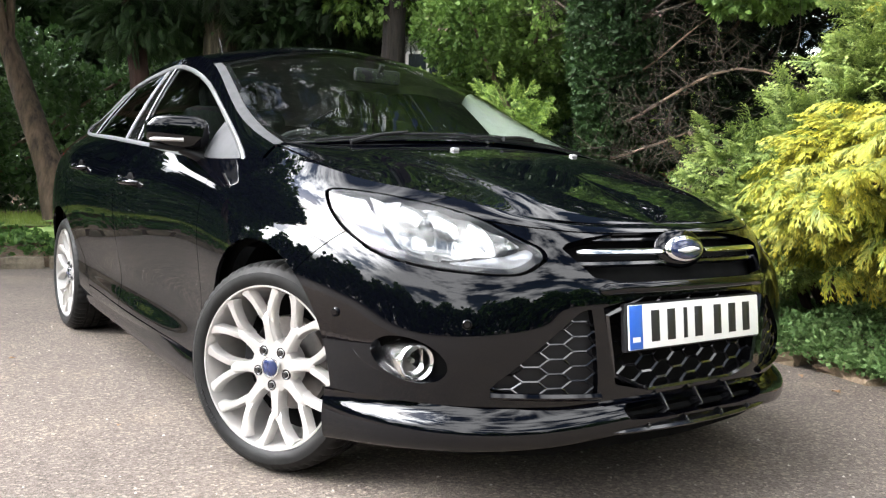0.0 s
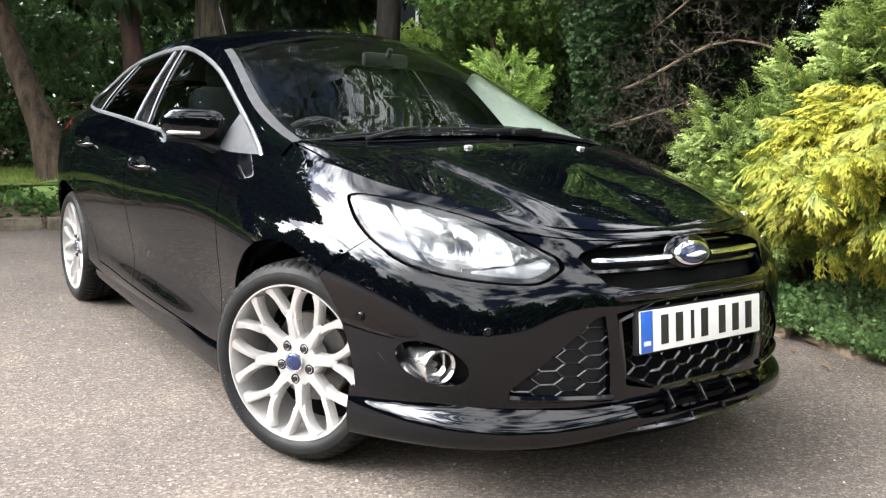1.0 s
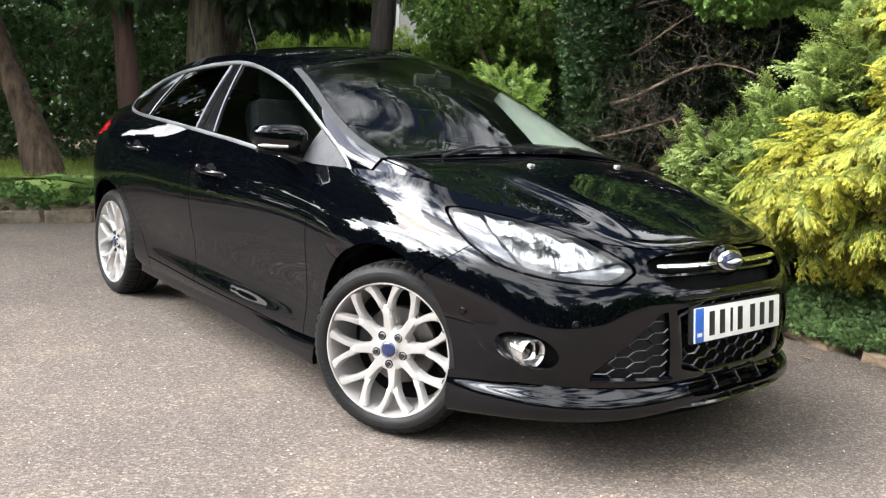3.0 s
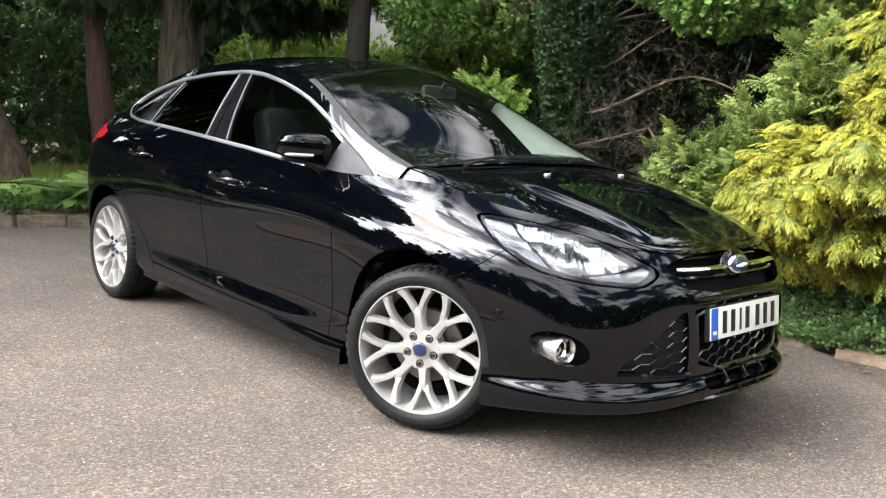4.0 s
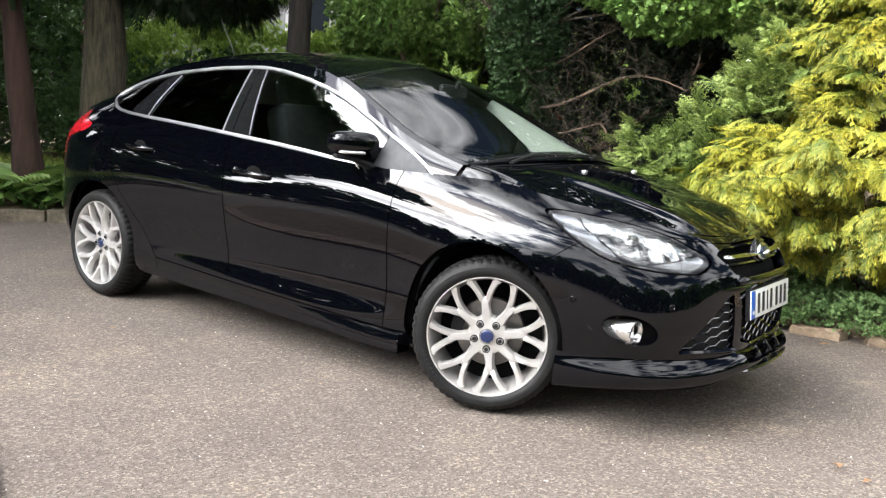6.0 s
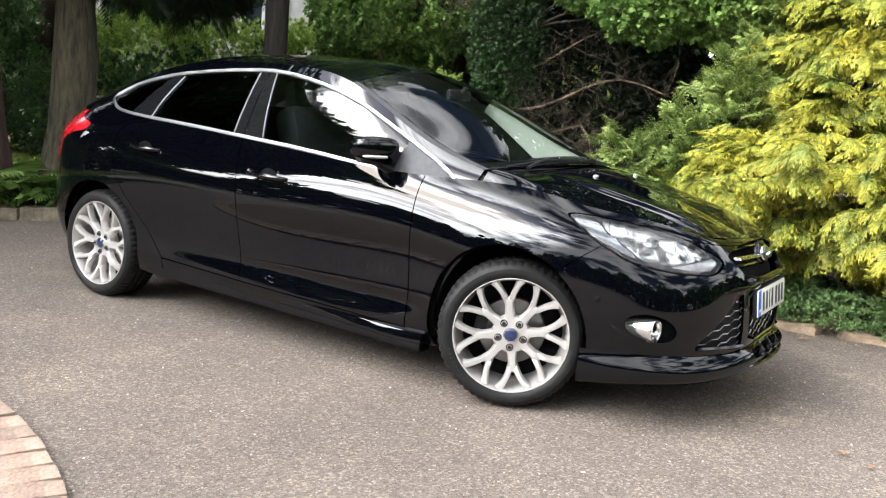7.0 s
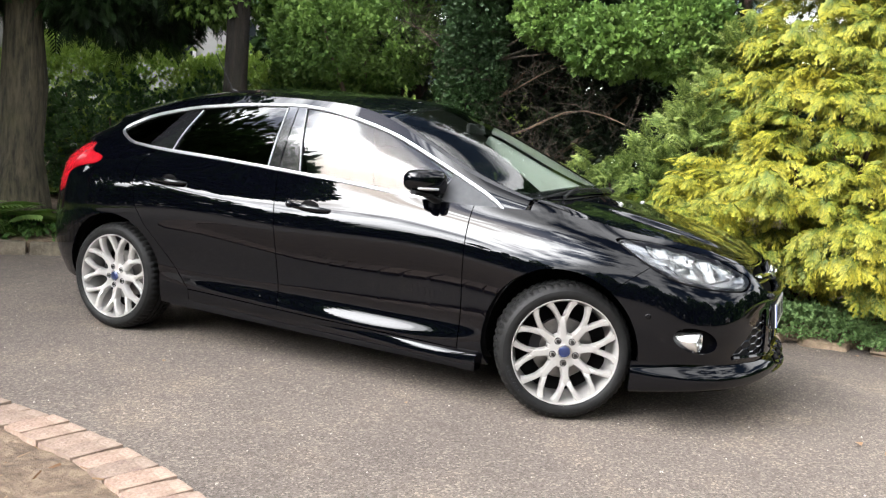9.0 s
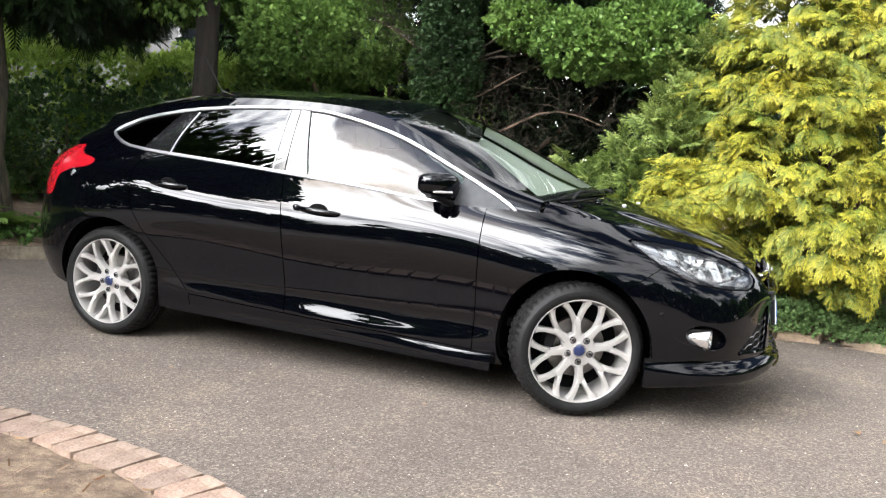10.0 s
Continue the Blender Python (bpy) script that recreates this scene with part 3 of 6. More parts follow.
# ---- trees ----
def tree(name, base, height, radius, lean, lobes, n, size, leaf, bark, label, seed, template=None, limbs=7, flare=1.5, droop=0.0, spin=1.2, cat="tree", bow=1.0):
    """A tapered, slightly bent trunk with limbs into a crown of leaf sprigs."""
    g = np.random.default_rng(seed)
    ob = empty(name, label=label, category=cat, group="garden trees")
    bm = bmesh.new()
    b = np.array(base, float)
    tip = b + np.array([lean[0], lean[1], height])
    n_ring = 14
    bend = g.normal(0, 0.05 * height, 2) * bow
    pts, rad = [], []
    for i in range(n_ring):
        t = i / (n_ring - 1)
        c = b + (tip - b) * t + np.array([bend[0] * math.sin(math.pi * t), bend[1] * math.sin(math.pi * t) * 0.6, 0])
        pts.append(tuple(c))
        rad.append(radius * (1 - 0.72 * t) * (1 + (flare - 1) * math.exp(-t * height / 0.28)) * (1 + 0.05 * g.normal()))
    pts[0] = (pts[0][0], pts[0][1], pts[0][2] - 0.15)
    tube(bm, pts, rad, 18)
    for v in bm.verts:
        k = noise.noise(Vector((v.co.x * 6, v.co.y * 6, v.co.z * 2.2)))
        d = Vector((v.co.x - b[0] - lean[0] * (v.co.z - b[2]) / height, v.co.y - b[1] - lean[1] * (v.co.z - b[2]) / height, 0))
        if d.length > 1e-4:
            v.co += d.normalized() * k * radius * 0.22
    part("trunk", bm, bark, ob)
    for i in range(limbs):
        l = lobes[i % len(lobes)]
        t = g.uniform(0.50, 0.95)
        j = min(n_ring - 1, int(t * (n_ring - 1)))
        a = np.array(pts[j])
        e = np.array(l[:3]) + g.normal(0, 0.35, 3) * np.array(l[3:])
        bm = bmesh.new()
        p = limb(bm, a, e, rad[j] * 0.45, 0.012, g, 0.16, 9)
        for q in p[3::2]:
            limb(bm, q, q + g.normal(0, 0.5, 3), 0.02, 0.005, g, 0.2, 5, 6)
        part("limb", bm, bark, ob)
    p, w = shell_points(n, lobes, g, 0.75)
    d = w + np.array([0, 0, -droop]) + g.normal(0, 0.55, w.shape)
    leaves("crown", p, d, g.uniform(0.6, 1.35, len(p)) * size, template or SPRIG, leaf, g, spin, ob)
    return ob


tree("leaning_tree", (-7.3, 0.08, 0.22), 4.2, 0.165, (-1.9, -1.05), [(-9.6, -2.0, 5.6, 2.2, 2.4, 1.8), (-8.6, 0.2, 6.6, 2.0, 2.0, 1.6), (-8.4, -3.4, 6.6, 2.0, 2.0, 1.6)], 2600, 0.36, MIDLEAF, BARK_LEAN, "leaning tree with a bare brown trunk beside the lawn", 21, bow=0.25)
tree("red_pine", (-6.42, 0.72, 0.20), 7.0, 0.125, (-0.26, -0.57), [(-7.9, 1.0, 6.2, 1.9, 1.9, 1.2), (-7.2, 2.0, 5.4, 1.4, 1.4, 0.9), (-8.8, 0.4, 5.2, 1.4, 1.4, 0.9)], 1700, 0.34, DARKLEAF, BARK_RED, "tall conifer with a reddish trunk", 22, NEEDLES, bow=0.1)
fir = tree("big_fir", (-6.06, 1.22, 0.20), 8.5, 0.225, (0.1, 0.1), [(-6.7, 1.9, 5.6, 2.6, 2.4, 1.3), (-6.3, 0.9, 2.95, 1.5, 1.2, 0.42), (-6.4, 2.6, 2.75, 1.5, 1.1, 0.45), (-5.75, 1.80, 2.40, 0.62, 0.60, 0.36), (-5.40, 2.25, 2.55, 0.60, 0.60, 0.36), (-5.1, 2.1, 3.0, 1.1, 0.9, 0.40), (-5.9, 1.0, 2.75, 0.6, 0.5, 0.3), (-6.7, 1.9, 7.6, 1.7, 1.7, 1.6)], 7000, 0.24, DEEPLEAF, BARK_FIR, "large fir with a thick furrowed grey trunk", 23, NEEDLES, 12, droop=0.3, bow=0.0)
tree("dark_tree", (-4.29, 2.11, 0.3), 7.0, 0.125, (-0.1, 0.3), [(-5.0, 3.2, 4.4, 1.6, 1.3, 0.9), (-4.8, 2.8, 3.2, 1.2, 0.9, 0.45), (-5.2, 3.4, 6.2, 1.9, 1.7, 1.5), (-4.7, 2.25, 2.50, 0.6, 0.5, 0.26)], 13000, 0.11, LIMELEAF, BARK_DARK, "tree behind the car, its trunk coloured dark for the shade", 24, bow=0.0)
tree("dark_tree", (-9.6, 3.2, 0.3), 7.5, 0.17, (-0.3, 0.2), [(-9.6, 3.3, 6.4, 2.0, 1.8, 1.4), (-9.2, 2.0, 5.6, 1.2, 1.2, 0.7)], 2600, 0.28, DARKLEAF, BARK_RED, "slim dark tree at the edge of the lawn", 25)
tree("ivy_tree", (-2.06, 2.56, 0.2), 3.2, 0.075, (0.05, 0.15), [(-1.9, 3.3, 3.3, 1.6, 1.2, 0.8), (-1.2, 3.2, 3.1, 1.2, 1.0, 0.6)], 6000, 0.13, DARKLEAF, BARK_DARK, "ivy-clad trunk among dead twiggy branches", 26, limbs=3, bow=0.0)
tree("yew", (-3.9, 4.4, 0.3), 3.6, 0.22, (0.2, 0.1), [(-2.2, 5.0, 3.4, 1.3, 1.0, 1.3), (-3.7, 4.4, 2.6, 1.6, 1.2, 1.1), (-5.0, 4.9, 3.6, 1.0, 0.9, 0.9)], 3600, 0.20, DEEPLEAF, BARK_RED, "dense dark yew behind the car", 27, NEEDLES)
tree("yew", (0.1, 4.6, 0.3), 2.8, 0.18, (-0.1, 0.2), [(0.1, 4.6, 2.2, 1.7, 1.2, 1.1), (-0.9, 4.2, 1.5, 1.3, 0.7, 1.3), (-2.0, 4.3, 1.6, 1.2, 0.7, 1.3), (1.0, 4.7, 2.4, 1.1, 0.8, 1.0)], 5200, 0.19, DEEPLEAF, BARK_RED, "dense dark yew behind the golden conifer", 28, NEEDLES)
# the last two crown lobes are added out of view to shade the drive
tree("tall_tree", (-10.5, -5.0, 0.0), 9.0, 0.26, (0.3, 0.3), [(-10.2, -4.8, 6.6, 2.8, 2.6, 2.6), (-9.4, -6.0, 4.0, 1.6, 1.6, 1.4), (-7.6, -5.4, 5.8, 1.9, 1.9, 1.2), (-8.8, -6.8, 6.2, 2.3, 2.0, 1.6)], 7500, 0.45, MIDLEAF, BARK_GREY, "tall broad-leaved tree across the drive", 31)

tree("tall_tree", (-7.6, 7.4, 0.3), 9.0, 0.24, (0.2, 0.2), [(-7.4, 7.6, 7.2, 2.6, 2.2, 1.6), (-5.6, 7.2, 5.6, 1.5, 1.4, 1.0)], 3600, 0.30, MIDLEAF, BARK_GREY, "tall broad-leaved tree at the back of the garden", 32)

# the fir's low hanging boughs
g_fir = np.random.default_rng(29)
p, w = shell_points(3600, [(-5.75, 1.75, 2.42, 0.62, 0.55, 0.34), (-5.35, 2.25, 2.55, 0.60, 0.60, 0.34), (-6.25, 1.35, 2.50, 0.5, 0.5, 0.32), (-5.75, 2.4, 2.25, 0.5, 0.4, 0.25), (-6.6, 0.6, 2.45, 0.7, 0.6, 0.35)], g_fir, 0.9)
leaves("bough", p, w * np.array([1, 1, 0.3]) + np.array([0, 0, -0.35]) + g_fir.normal(0, 0.4, w.shape), g_fir.uniform(0.12, 0.26, len(p)), NEEDLES, DARKLEAF, g_fir, 0.8, fir)

# and a canopy, added out of view, shading ground and trunks behind the car
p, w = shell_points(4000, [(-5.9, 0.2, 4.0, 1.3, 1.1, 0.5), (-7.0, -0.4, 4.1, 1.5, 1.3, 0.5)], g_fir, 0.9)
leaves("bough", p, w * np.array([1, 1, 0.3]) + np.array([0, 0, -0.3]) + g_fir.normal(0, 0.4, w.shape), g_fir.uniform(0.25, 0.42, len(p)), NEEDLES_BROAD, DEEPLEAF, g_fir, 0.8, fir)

# ivy up the trunk
g_ivy = np.random.default_rng(41)
ang = g_ivy.uniform(0, math.tau, 7000)
zz = g_ivy.uniform(0.2, 3.2, 7000)
rr = 0.09 + 0.17 * g_ivy.random(7000) + 0.05 * np.sin(zz * 4)
leaves("trunk_ivy", np.stack([-2.05 + rr * np.cos(ang), 2.60 + rr * np.sin(ang), zz], 1), np.stack([np.cos(ang), np.sin(ang), -0.6 + 0 * ang], 1) + g_ivy.normal(0, 0.4, (7000, 3)), g_ivy.uniform(0.045, 0.085, 7000), SPRIG_ROUND, DARKLEAF, g_ivy, 1.0,
       label="ivy leaves climbing the shaded trunk", category="ivy", kind="stuff")

# bare twiggy branches in the dark gap
dead = empty("dead_branches", label="bare grey-brown branches with fine dead twigs", category="branches")
g_dead = np.random.default_rng(42)
for a, b, r in (((-2.0, 2.66, 1.30), (-0.60, 2.50, 1.47), 0.013), ((-1.98, 2.62, 1.02), (-1.25, 2.48, 1.20), 0.013), ((-1.25, 2.48, 1.20), (-0.85, 2.30, 0.92), 0.010), ((-2.0, 2.65, 1.60), (-1.15, 2.7, 2.0), 0.010), ((-2.1, 2.6, 1.75), (-2.7, 2.5, 2.3), 0.010)):
    bm = bmesh.new()
    pts = limb(bm, a, b, r, r * 0.4, g_dead, 0.25, 9, 7)
    part("branch", bm, BARK_GREY, dead)
    bm = bmesh.new()
    for p in pts[2:]:
        for _ in range(7):
            d = g_dead.normal(0, 0.24, 3) + np.array([0.1, -0.08, 0.05])
            q = limb(bm, p, p + d, 0.0026, 0.0010, g_dead, 0.3, 5, 4)
            limb(bm, q[2], q[2] + g_dead.normal(0, 0.12, 3), 0.003, 0.001, g_dead, 0.3, 4, 4)
    tagged(part("twig_mass", bm, BARK_BIG, dead), kind="stuff")
fence = empty("timber_screen", label="short weathered orange-brown timber screen in the shade", category="fence")
WOOD = plain("weathered_timber", (0.22, 0.10, 0.05), 0.8, var=0.35, scale=12, bump=0.4)
for i in range(6):
    bm = bmesh.new()
    box(bm, -3.6, 5.0, 0.42 + 0.17 * i, 1.5, 0.025, 0.16, bevel=.006)
    part("board", bm, WOOD, fence)
for x in (-4.3, -2.9):
    bm = bmesh.new()
    box(bm, x, 5.04, 0.8, 0.08, 0.06, 1.3, bevel=.006)
    part("post", bm, WOOD, fence)

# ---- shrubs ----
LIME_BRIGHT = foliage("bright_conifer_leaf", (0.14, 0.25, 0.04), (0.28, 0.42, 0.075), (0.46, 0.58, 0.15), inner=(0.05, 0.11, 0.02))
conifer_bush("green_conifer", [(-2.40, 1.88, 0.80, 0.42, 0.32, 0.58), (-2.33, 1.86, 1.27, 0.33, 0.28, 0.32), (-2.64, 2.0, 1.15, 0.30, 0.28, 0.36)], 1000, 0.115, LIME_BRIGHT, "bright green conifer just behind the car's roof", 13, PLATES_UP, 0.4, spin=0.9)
broad_shrub("rhododendron", [(-3.3, 3.05, 2.2, 0.70, 0.5, 0.50), (-3.55, 2.45, 2.15, 0.50, 0.38, 0.38), (-3.9, 3.2, 1.7, 0.7, 0.5, 0.7), (-4.3, 3.6, 2.6, 0.7, 0.6, 0.5)], 8000, 0.08, LIMELEAF, "broad-leaved evergreen shrub with glossy leaves", 51, SPRIG_ROUND)
broad_shrub("holly", [(-0.80, 2.5, 2.12, 0.42, 0.35, 0.26), (-0.35, 2.7, 2.25, 0.45, 0.4, 0.35), (-1.35, 2.6, 2.32, 0.30, 0.3, 0.22)], 3600, 0.080, LIMELEAF, "overhanging evergreen branch with clustered leaves", 52, SPRIG_ROUND, root=(-2.05, 2.62, 1.9))
broad_shrub("laurel", [(-10.2, -1.6, 0.95, 1.3, 1.6, 1.0), (-10.6, 0.8, 1.1, 1.3, 1.5, 1.2), (-10.3, -3.6, 1.0, 1.3, 1.5, 1.1), (-10.9, -0.6, 2.0, 1.2, 1.6, 1.0), (-10.1, 2.6, 1.2, 1.1, 1.2, 1.1), (-10.3, 2.4, 2.6, 1.1, 1.2, 1.1)], 8500, 0.16, LAURELLEAF, "dark glossy laurel hedge beyond the lawn", 53, SPRIG_ROUND)
broad_shrub("laurel", [(-8.9, 4.2, 1.2, 1.2, 1.0, 1.1), (-7.6, 5.9, 1.2, 1.2, 1.0, 1.1), (-9.6, 4.9, 1.8, 1.2, 0.9, 0.7), (-8.3, 5.3, 1.7, 1.0, 0.9, 0.7), (-7.3, 6.3, 1.7, 1.2, 1.0, 0.75)], 14000, 0.10, BRIGHTLEAF, "sunlit bright green shrubs far behind", 54)
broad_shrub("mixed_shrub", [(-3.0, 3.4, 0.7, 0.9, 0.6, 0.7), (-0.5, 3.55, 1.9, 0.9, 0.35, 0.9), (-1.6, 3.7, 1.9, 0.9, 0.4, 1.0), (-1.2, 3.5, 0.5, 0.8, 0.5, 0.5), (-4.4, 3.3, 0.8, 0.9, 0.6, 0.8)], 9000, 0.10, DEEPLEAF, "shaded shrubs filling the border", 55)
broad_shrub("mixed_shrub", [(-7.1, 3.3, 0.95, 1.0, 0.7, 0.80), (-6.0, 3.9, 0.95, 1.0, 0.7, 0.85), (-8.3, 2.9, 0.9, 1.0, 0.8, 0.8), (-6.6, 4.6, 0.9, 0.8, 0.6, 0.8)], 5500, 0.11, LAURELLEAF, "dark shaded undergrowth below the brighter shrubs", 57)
broad_shrub("yellow_green_shrub", [(-4.3, 6.9, 1.5, 1.3, 0.9, 1.3), (-4.95, 4.4, 1.45, 0.8, 0.55, 0.75), (-4.2, 4.75, 1.6, 0.7, 0.5, 0.8)], 6000, 0.10, BRIGHTLEAF, "sunlit shrub glimpsed through the trees", 56)

# fern and low plants on the bed
def fern(at, seed, size=0.55):
    """A tuft of arching fronds from one crown."""
    g = np.random.default_rng(seed)
    tuft = empty("fern", label="green fern growing by the kerb", category="fern", group="border ferns")
    tmpl = spray_template(14, 0.045, 0.50)
    for i in range(13):
        a = math.tau * (i + g.uniform(-.3, .3)) / 13
        d = np.array([[math.cos(a), math.sin(a), g.uniform(0.35, 1.2)]])
        leaves("frond", np.array([at], float), d, np.array([g.uniform(0.7, 1.15) * size]), tmpl, FERNLEAF, g, 0.2, tuft)


FERNLEAF = foliage("fern_leaf", (0.10, 0.19, 0.04), (0.20, 0.33, 0.08), (0.34, 0.48, 0.14))
fern((-6.25, 0.33, 0.14), 61, 0.85)
fern((-6.15, 0.72, 0.16), 62, 0.75)
fern((-5.9, 1.05, 0.16), 63, 0.6)
fern((-0.95, 2.55, 0.25), 64, 0.5)

g_low = np.random.default_rng(65)


def along_edge(n, x0, x1, d0, d1, g, pw=1.0):
    e, q = edge_points(0.15), None
    t = np.gradient(e, axis=0)
    t /= np.linalg.norm(t, axis=1, keepdims=True)
    nr = np.stack([-t[:, 1], t[:, 0]], 1)
    ok = np.where((e[:, 0] >= x0) & (e[:, 0] <= x1))[0]
    i = g.choice(ok, n)
    d = d0 + (d1 - d0) * g.random(n) ** pw
    xy = e[i] + nr[i] * d[:, None] + t[i] * g.uniform(-0.08, 0.08, n)[:, None]
    z = np.array([bed_height(k) for k in d])
    return np.concatenate([xy, z[:, None]], 1), d


p, d = along_edge(11000, -1.6, 3.2, -0.09, 0.85, g_low, 1.4)
hump = 0.10 + 0.10 * np.sin(p[:, 0] * 5) * np.sin(p[:, 1] * 6)
p[:, 2] += g_low.random(len(p)) * (0.04 + np.clip(hump, 0, 1) + 0.14 * np.clip(d, 0, 0.6))
leaves("ground_ivy", p, g_low.normal(0, 1, p.shape) * np.array([1, 1, 0.3]) + np.array([0, -0.3, 0.25]), g_low.uniform(0.028, 0.060, len(p)), SPRIG_ROUND, IVYLEAF, g_low, 1.3, label="low leafy ground cover spilling over the kerb stones", category="ground cover", kind="stuff")
p, d = along_edge(1500, -6.7, -4.6, 0.05, 0.9, g_low, 1.0)
p[:, 2] += g_low.random(len(p)) * 0.12
leaves("bed_plants", p, g_low.normal(0, 1, p.shape) * np.array([1, 1, 0.3]) + np.array([0, 0, 0.5]), g_low.uniform(0.05, 0.13, len(p)), SPRIG, MIDLEAF, g_low, 1.3, label="low weeds and seedlings on the bed", category="ground cover", kind="stuff")


# lawns
def lawn(name, x0, x1, y0, y1, z, n, seed, label):
    g = np.random.default_rng(seed)
    verts, faces = [], []
    nx, ny = 24, 24
    for j in range(ny + 1):
        for i in range(nx + 1):
            verts.append((x0 + (x1 - x0) * i / nx, y0 + (y1 - y0) * j / ny, z + 0.02 * math.sin(i * 1.3) * math.sin(j * 1.1)))
    for j in range(ny):
        for i in range(nx):
            a = j * (nx + 1) + i
            faces.append((a, a + 1, a + nx + 2, a + nx + 1))
    mesh_object("ground_" + name, verts, faces, GRASS, smooth=True, kind="structure", label=label, category="lawn")
    p = np.stack([g.uniform(x0, x1, n), g.uniform(y0, y1, n), np.full(n, z - 0.01)], 1)
    d = np.stack([g.normal(0, 0.35, n), g.normal(0, 0.35, n), np.ones(n)], 1)
    blade = (np.array([(-0.05, 0, 0), (0.05, 0, 0), (0.03, 0.6, 0.05), (0, 1, 0.15), (-0.03, 0.6, 0.05)]), [(0, 1, 2, 4), (4, 2, 3)])
    leaves("grass_" + name, p, d, g.uniform(0.05, 0.10, n), blade, GRASS, g, 1.5, label=label, category="grass", kind="stuff")


lawn("far_lawn", -9.6, -7.0, -6.0, 2.4, 0.30, 16000, 71, "sunlit lawn behind the kerb")
lawn("side_lawn", 1.9, 9.0, 3.6, 11.0, 0.33, 12000, 72, "bright lawn past the golden conifer")
lawn("back_lawn", -10.0, -7.2, 2.6, 9.0, 0.36, 7000, 73, "sunlit grass behind the trees")

# far woods all round, too far off to count
def far_woods(name, a0, a1, r0, r1, h, n, seed, mat, size):
    g = np.random.default_rng(seed)
    a = g.uniform(a0, a1, n)
    top_h = h * (0.72 + 0.28 * np.sin(a * 9 + seed) * np.sin(a * 23))
    r = r0 + (r1 - r0) * g.random(n)
    z = top_h * g.random(n) ** 0.85
    p = np.stack([-2 + r * np.cos(a), r * np.sin(a), z], 1)
    d = np.stack([-np.cos(a), -np.sin(a), np.full(n, 0.2)], 1) + g.normal(0, 0.6, (n, 3))
    leaves(name, p, d, g.uniform(0.7, 1.4, n) * size, SPRIG, mat, g, 1.3, label="dense woodland edge round the garden", category="woods", kind="stuff")


far_woods("backdrop_woods", radians(20), radians(130), 15, 18, 5.5, 9000, 81, DARKLEAF, 0.55)
far_woods("backdrop_woods_side", radians(151), radians(215), 15, 18, 9.0, 12000, 83, DARKLEAF, 0.55)
far_woods("backdrop_woods_front", radians(215), radians(380), 20, 25, 6.0, 6500, 82, MIDLEAF, 1.1)

far_woods("backdrop_woods_rear", radians(126), radians(155), 25, 29, 13.0, 6500, 84, DARKLEAF, 0.8)

# pale house far behind the trees
house = empty("house", label="pale rendered house glimpsed through the trees", category="house")
RENDER_WALL = plain("pale_render", (0.36, 0.36, 0.345), 0.9, var=0.06, scale=4, bump=0.1)
ROOF_TILE = plain("roof_tile", (0.10, 0.055, 0.045), 0.85, var=0.3, scale=10, bump=0.3)
WINDOW_DARK = plain("window_pane", (0.02, 0.025, 0.03), 0.08)
FRAME_WHITE = plain("white_frame", (0.75, 0.75, 0.74), 0.5, var=0.03)
H = Matrix.Translation((-16.5, 12.5, 0)) @ Euler((0, 0, radians(40))).to_matrix().to_4x4()
house.matrix_basis = H
bm = bmesh.new()
box(bm, 0, 0, 2.3, 9.0, 5.0, 4.6)
part("house_wall", bm, RENDER_WALL, house, smooth=False)
bm = bmesh.new()
v = [bm.verts.new(c) for c in ((-4.8, -2.9, 4.5), (4.8, -2.9, 4.5), (4.8, 2.9, 4.5), (-4.8, 2.9, 4.5), (-4.8, 0, 6.6), (4.8, 0, 6.6))]
for f in ((0, 1, 5, 4), (2, 3, 4, 5), (0, 4, 3), (1, 2, 5), (0, 3, 2, 1)):
    bm.faces.new([v[i] for i in f])
part("house_roof", bm, ROOF_TILE, house, smooth=False)
for x in (-3.0, -0.8, 1.4, 3.4):
    for z in (1.3, 3.5):
        bm = bmesh.new()
        box(bm, x, -2.53, z, 1.15, 0.08, 1.25, bevel=.01)
        win = part("window", bm, FRAME_WHITE, house, smooth=False)
        for dx in (-.27, .27):
            bm = bmesh.new()
            box(bm, x + dx, -2.575, z, .46, .02, 1.08)
            part("pane", bm, WINDOW_DARK, win, smooth=False)

# litter on the drive: fallen leaves, twigs and pale scuffs of grit
g_lit = np.random.default_rng(91)
DRYLEAF = foliage("dry_leaf", (0.13, 0.065, 0.03), (0.24, 0.13, 0.065), (0.38, 0.27, 0.16))
leaf_v, leaf_f = leaf_template(0.3, 0.12)
for x, y, s, a in ((1.22, -.403, .062, 0.4), (1.33, -.43, .045, 2.6), (-0.62, -1.10, .03, 1.0), (-2.9, -1.6, .04, 2.0), (-1.9, -1.25, .035, 0.2), (0.35, 1.55, .06, 1.2), (0.75, 1.62, .06, 2.1), (1.25, 1.70, .06, 0.3), (0.05, 1.72, .05, 4.1), (0.6, 1.74, .05, 5.0)):
    c, sn = math.cos(a), math.sin(a)
    verts = [(x + s * (p[0] * c - p[1] * sn), y + s * (p[0] * sn + p[1] * c), 0.008 + s * (0.12 + p[2])) for p in leaf_v]
    mesh_object("fallen_leaf", verts, leaf_f, DRYLEAF, label="dry brown fallen leaf on the tarmac", category="leaf", group="fallen leaves")
n = 1500
p = np.stack([g_lit.uniform(-5.5, 3.2, n), g_lit.uniform(-5.0, 1.8, n), np.full(n, 0.006)], 1)
chip = (np.array([(-.5, 0, 0), (.5, 0, .0), (.3, .8, .1), (-.3, .9, .0), (0, .4, .55)]), [(0, 1, 4), (1, 2, 4), (2, 3, 4), (3, 0, 4)])
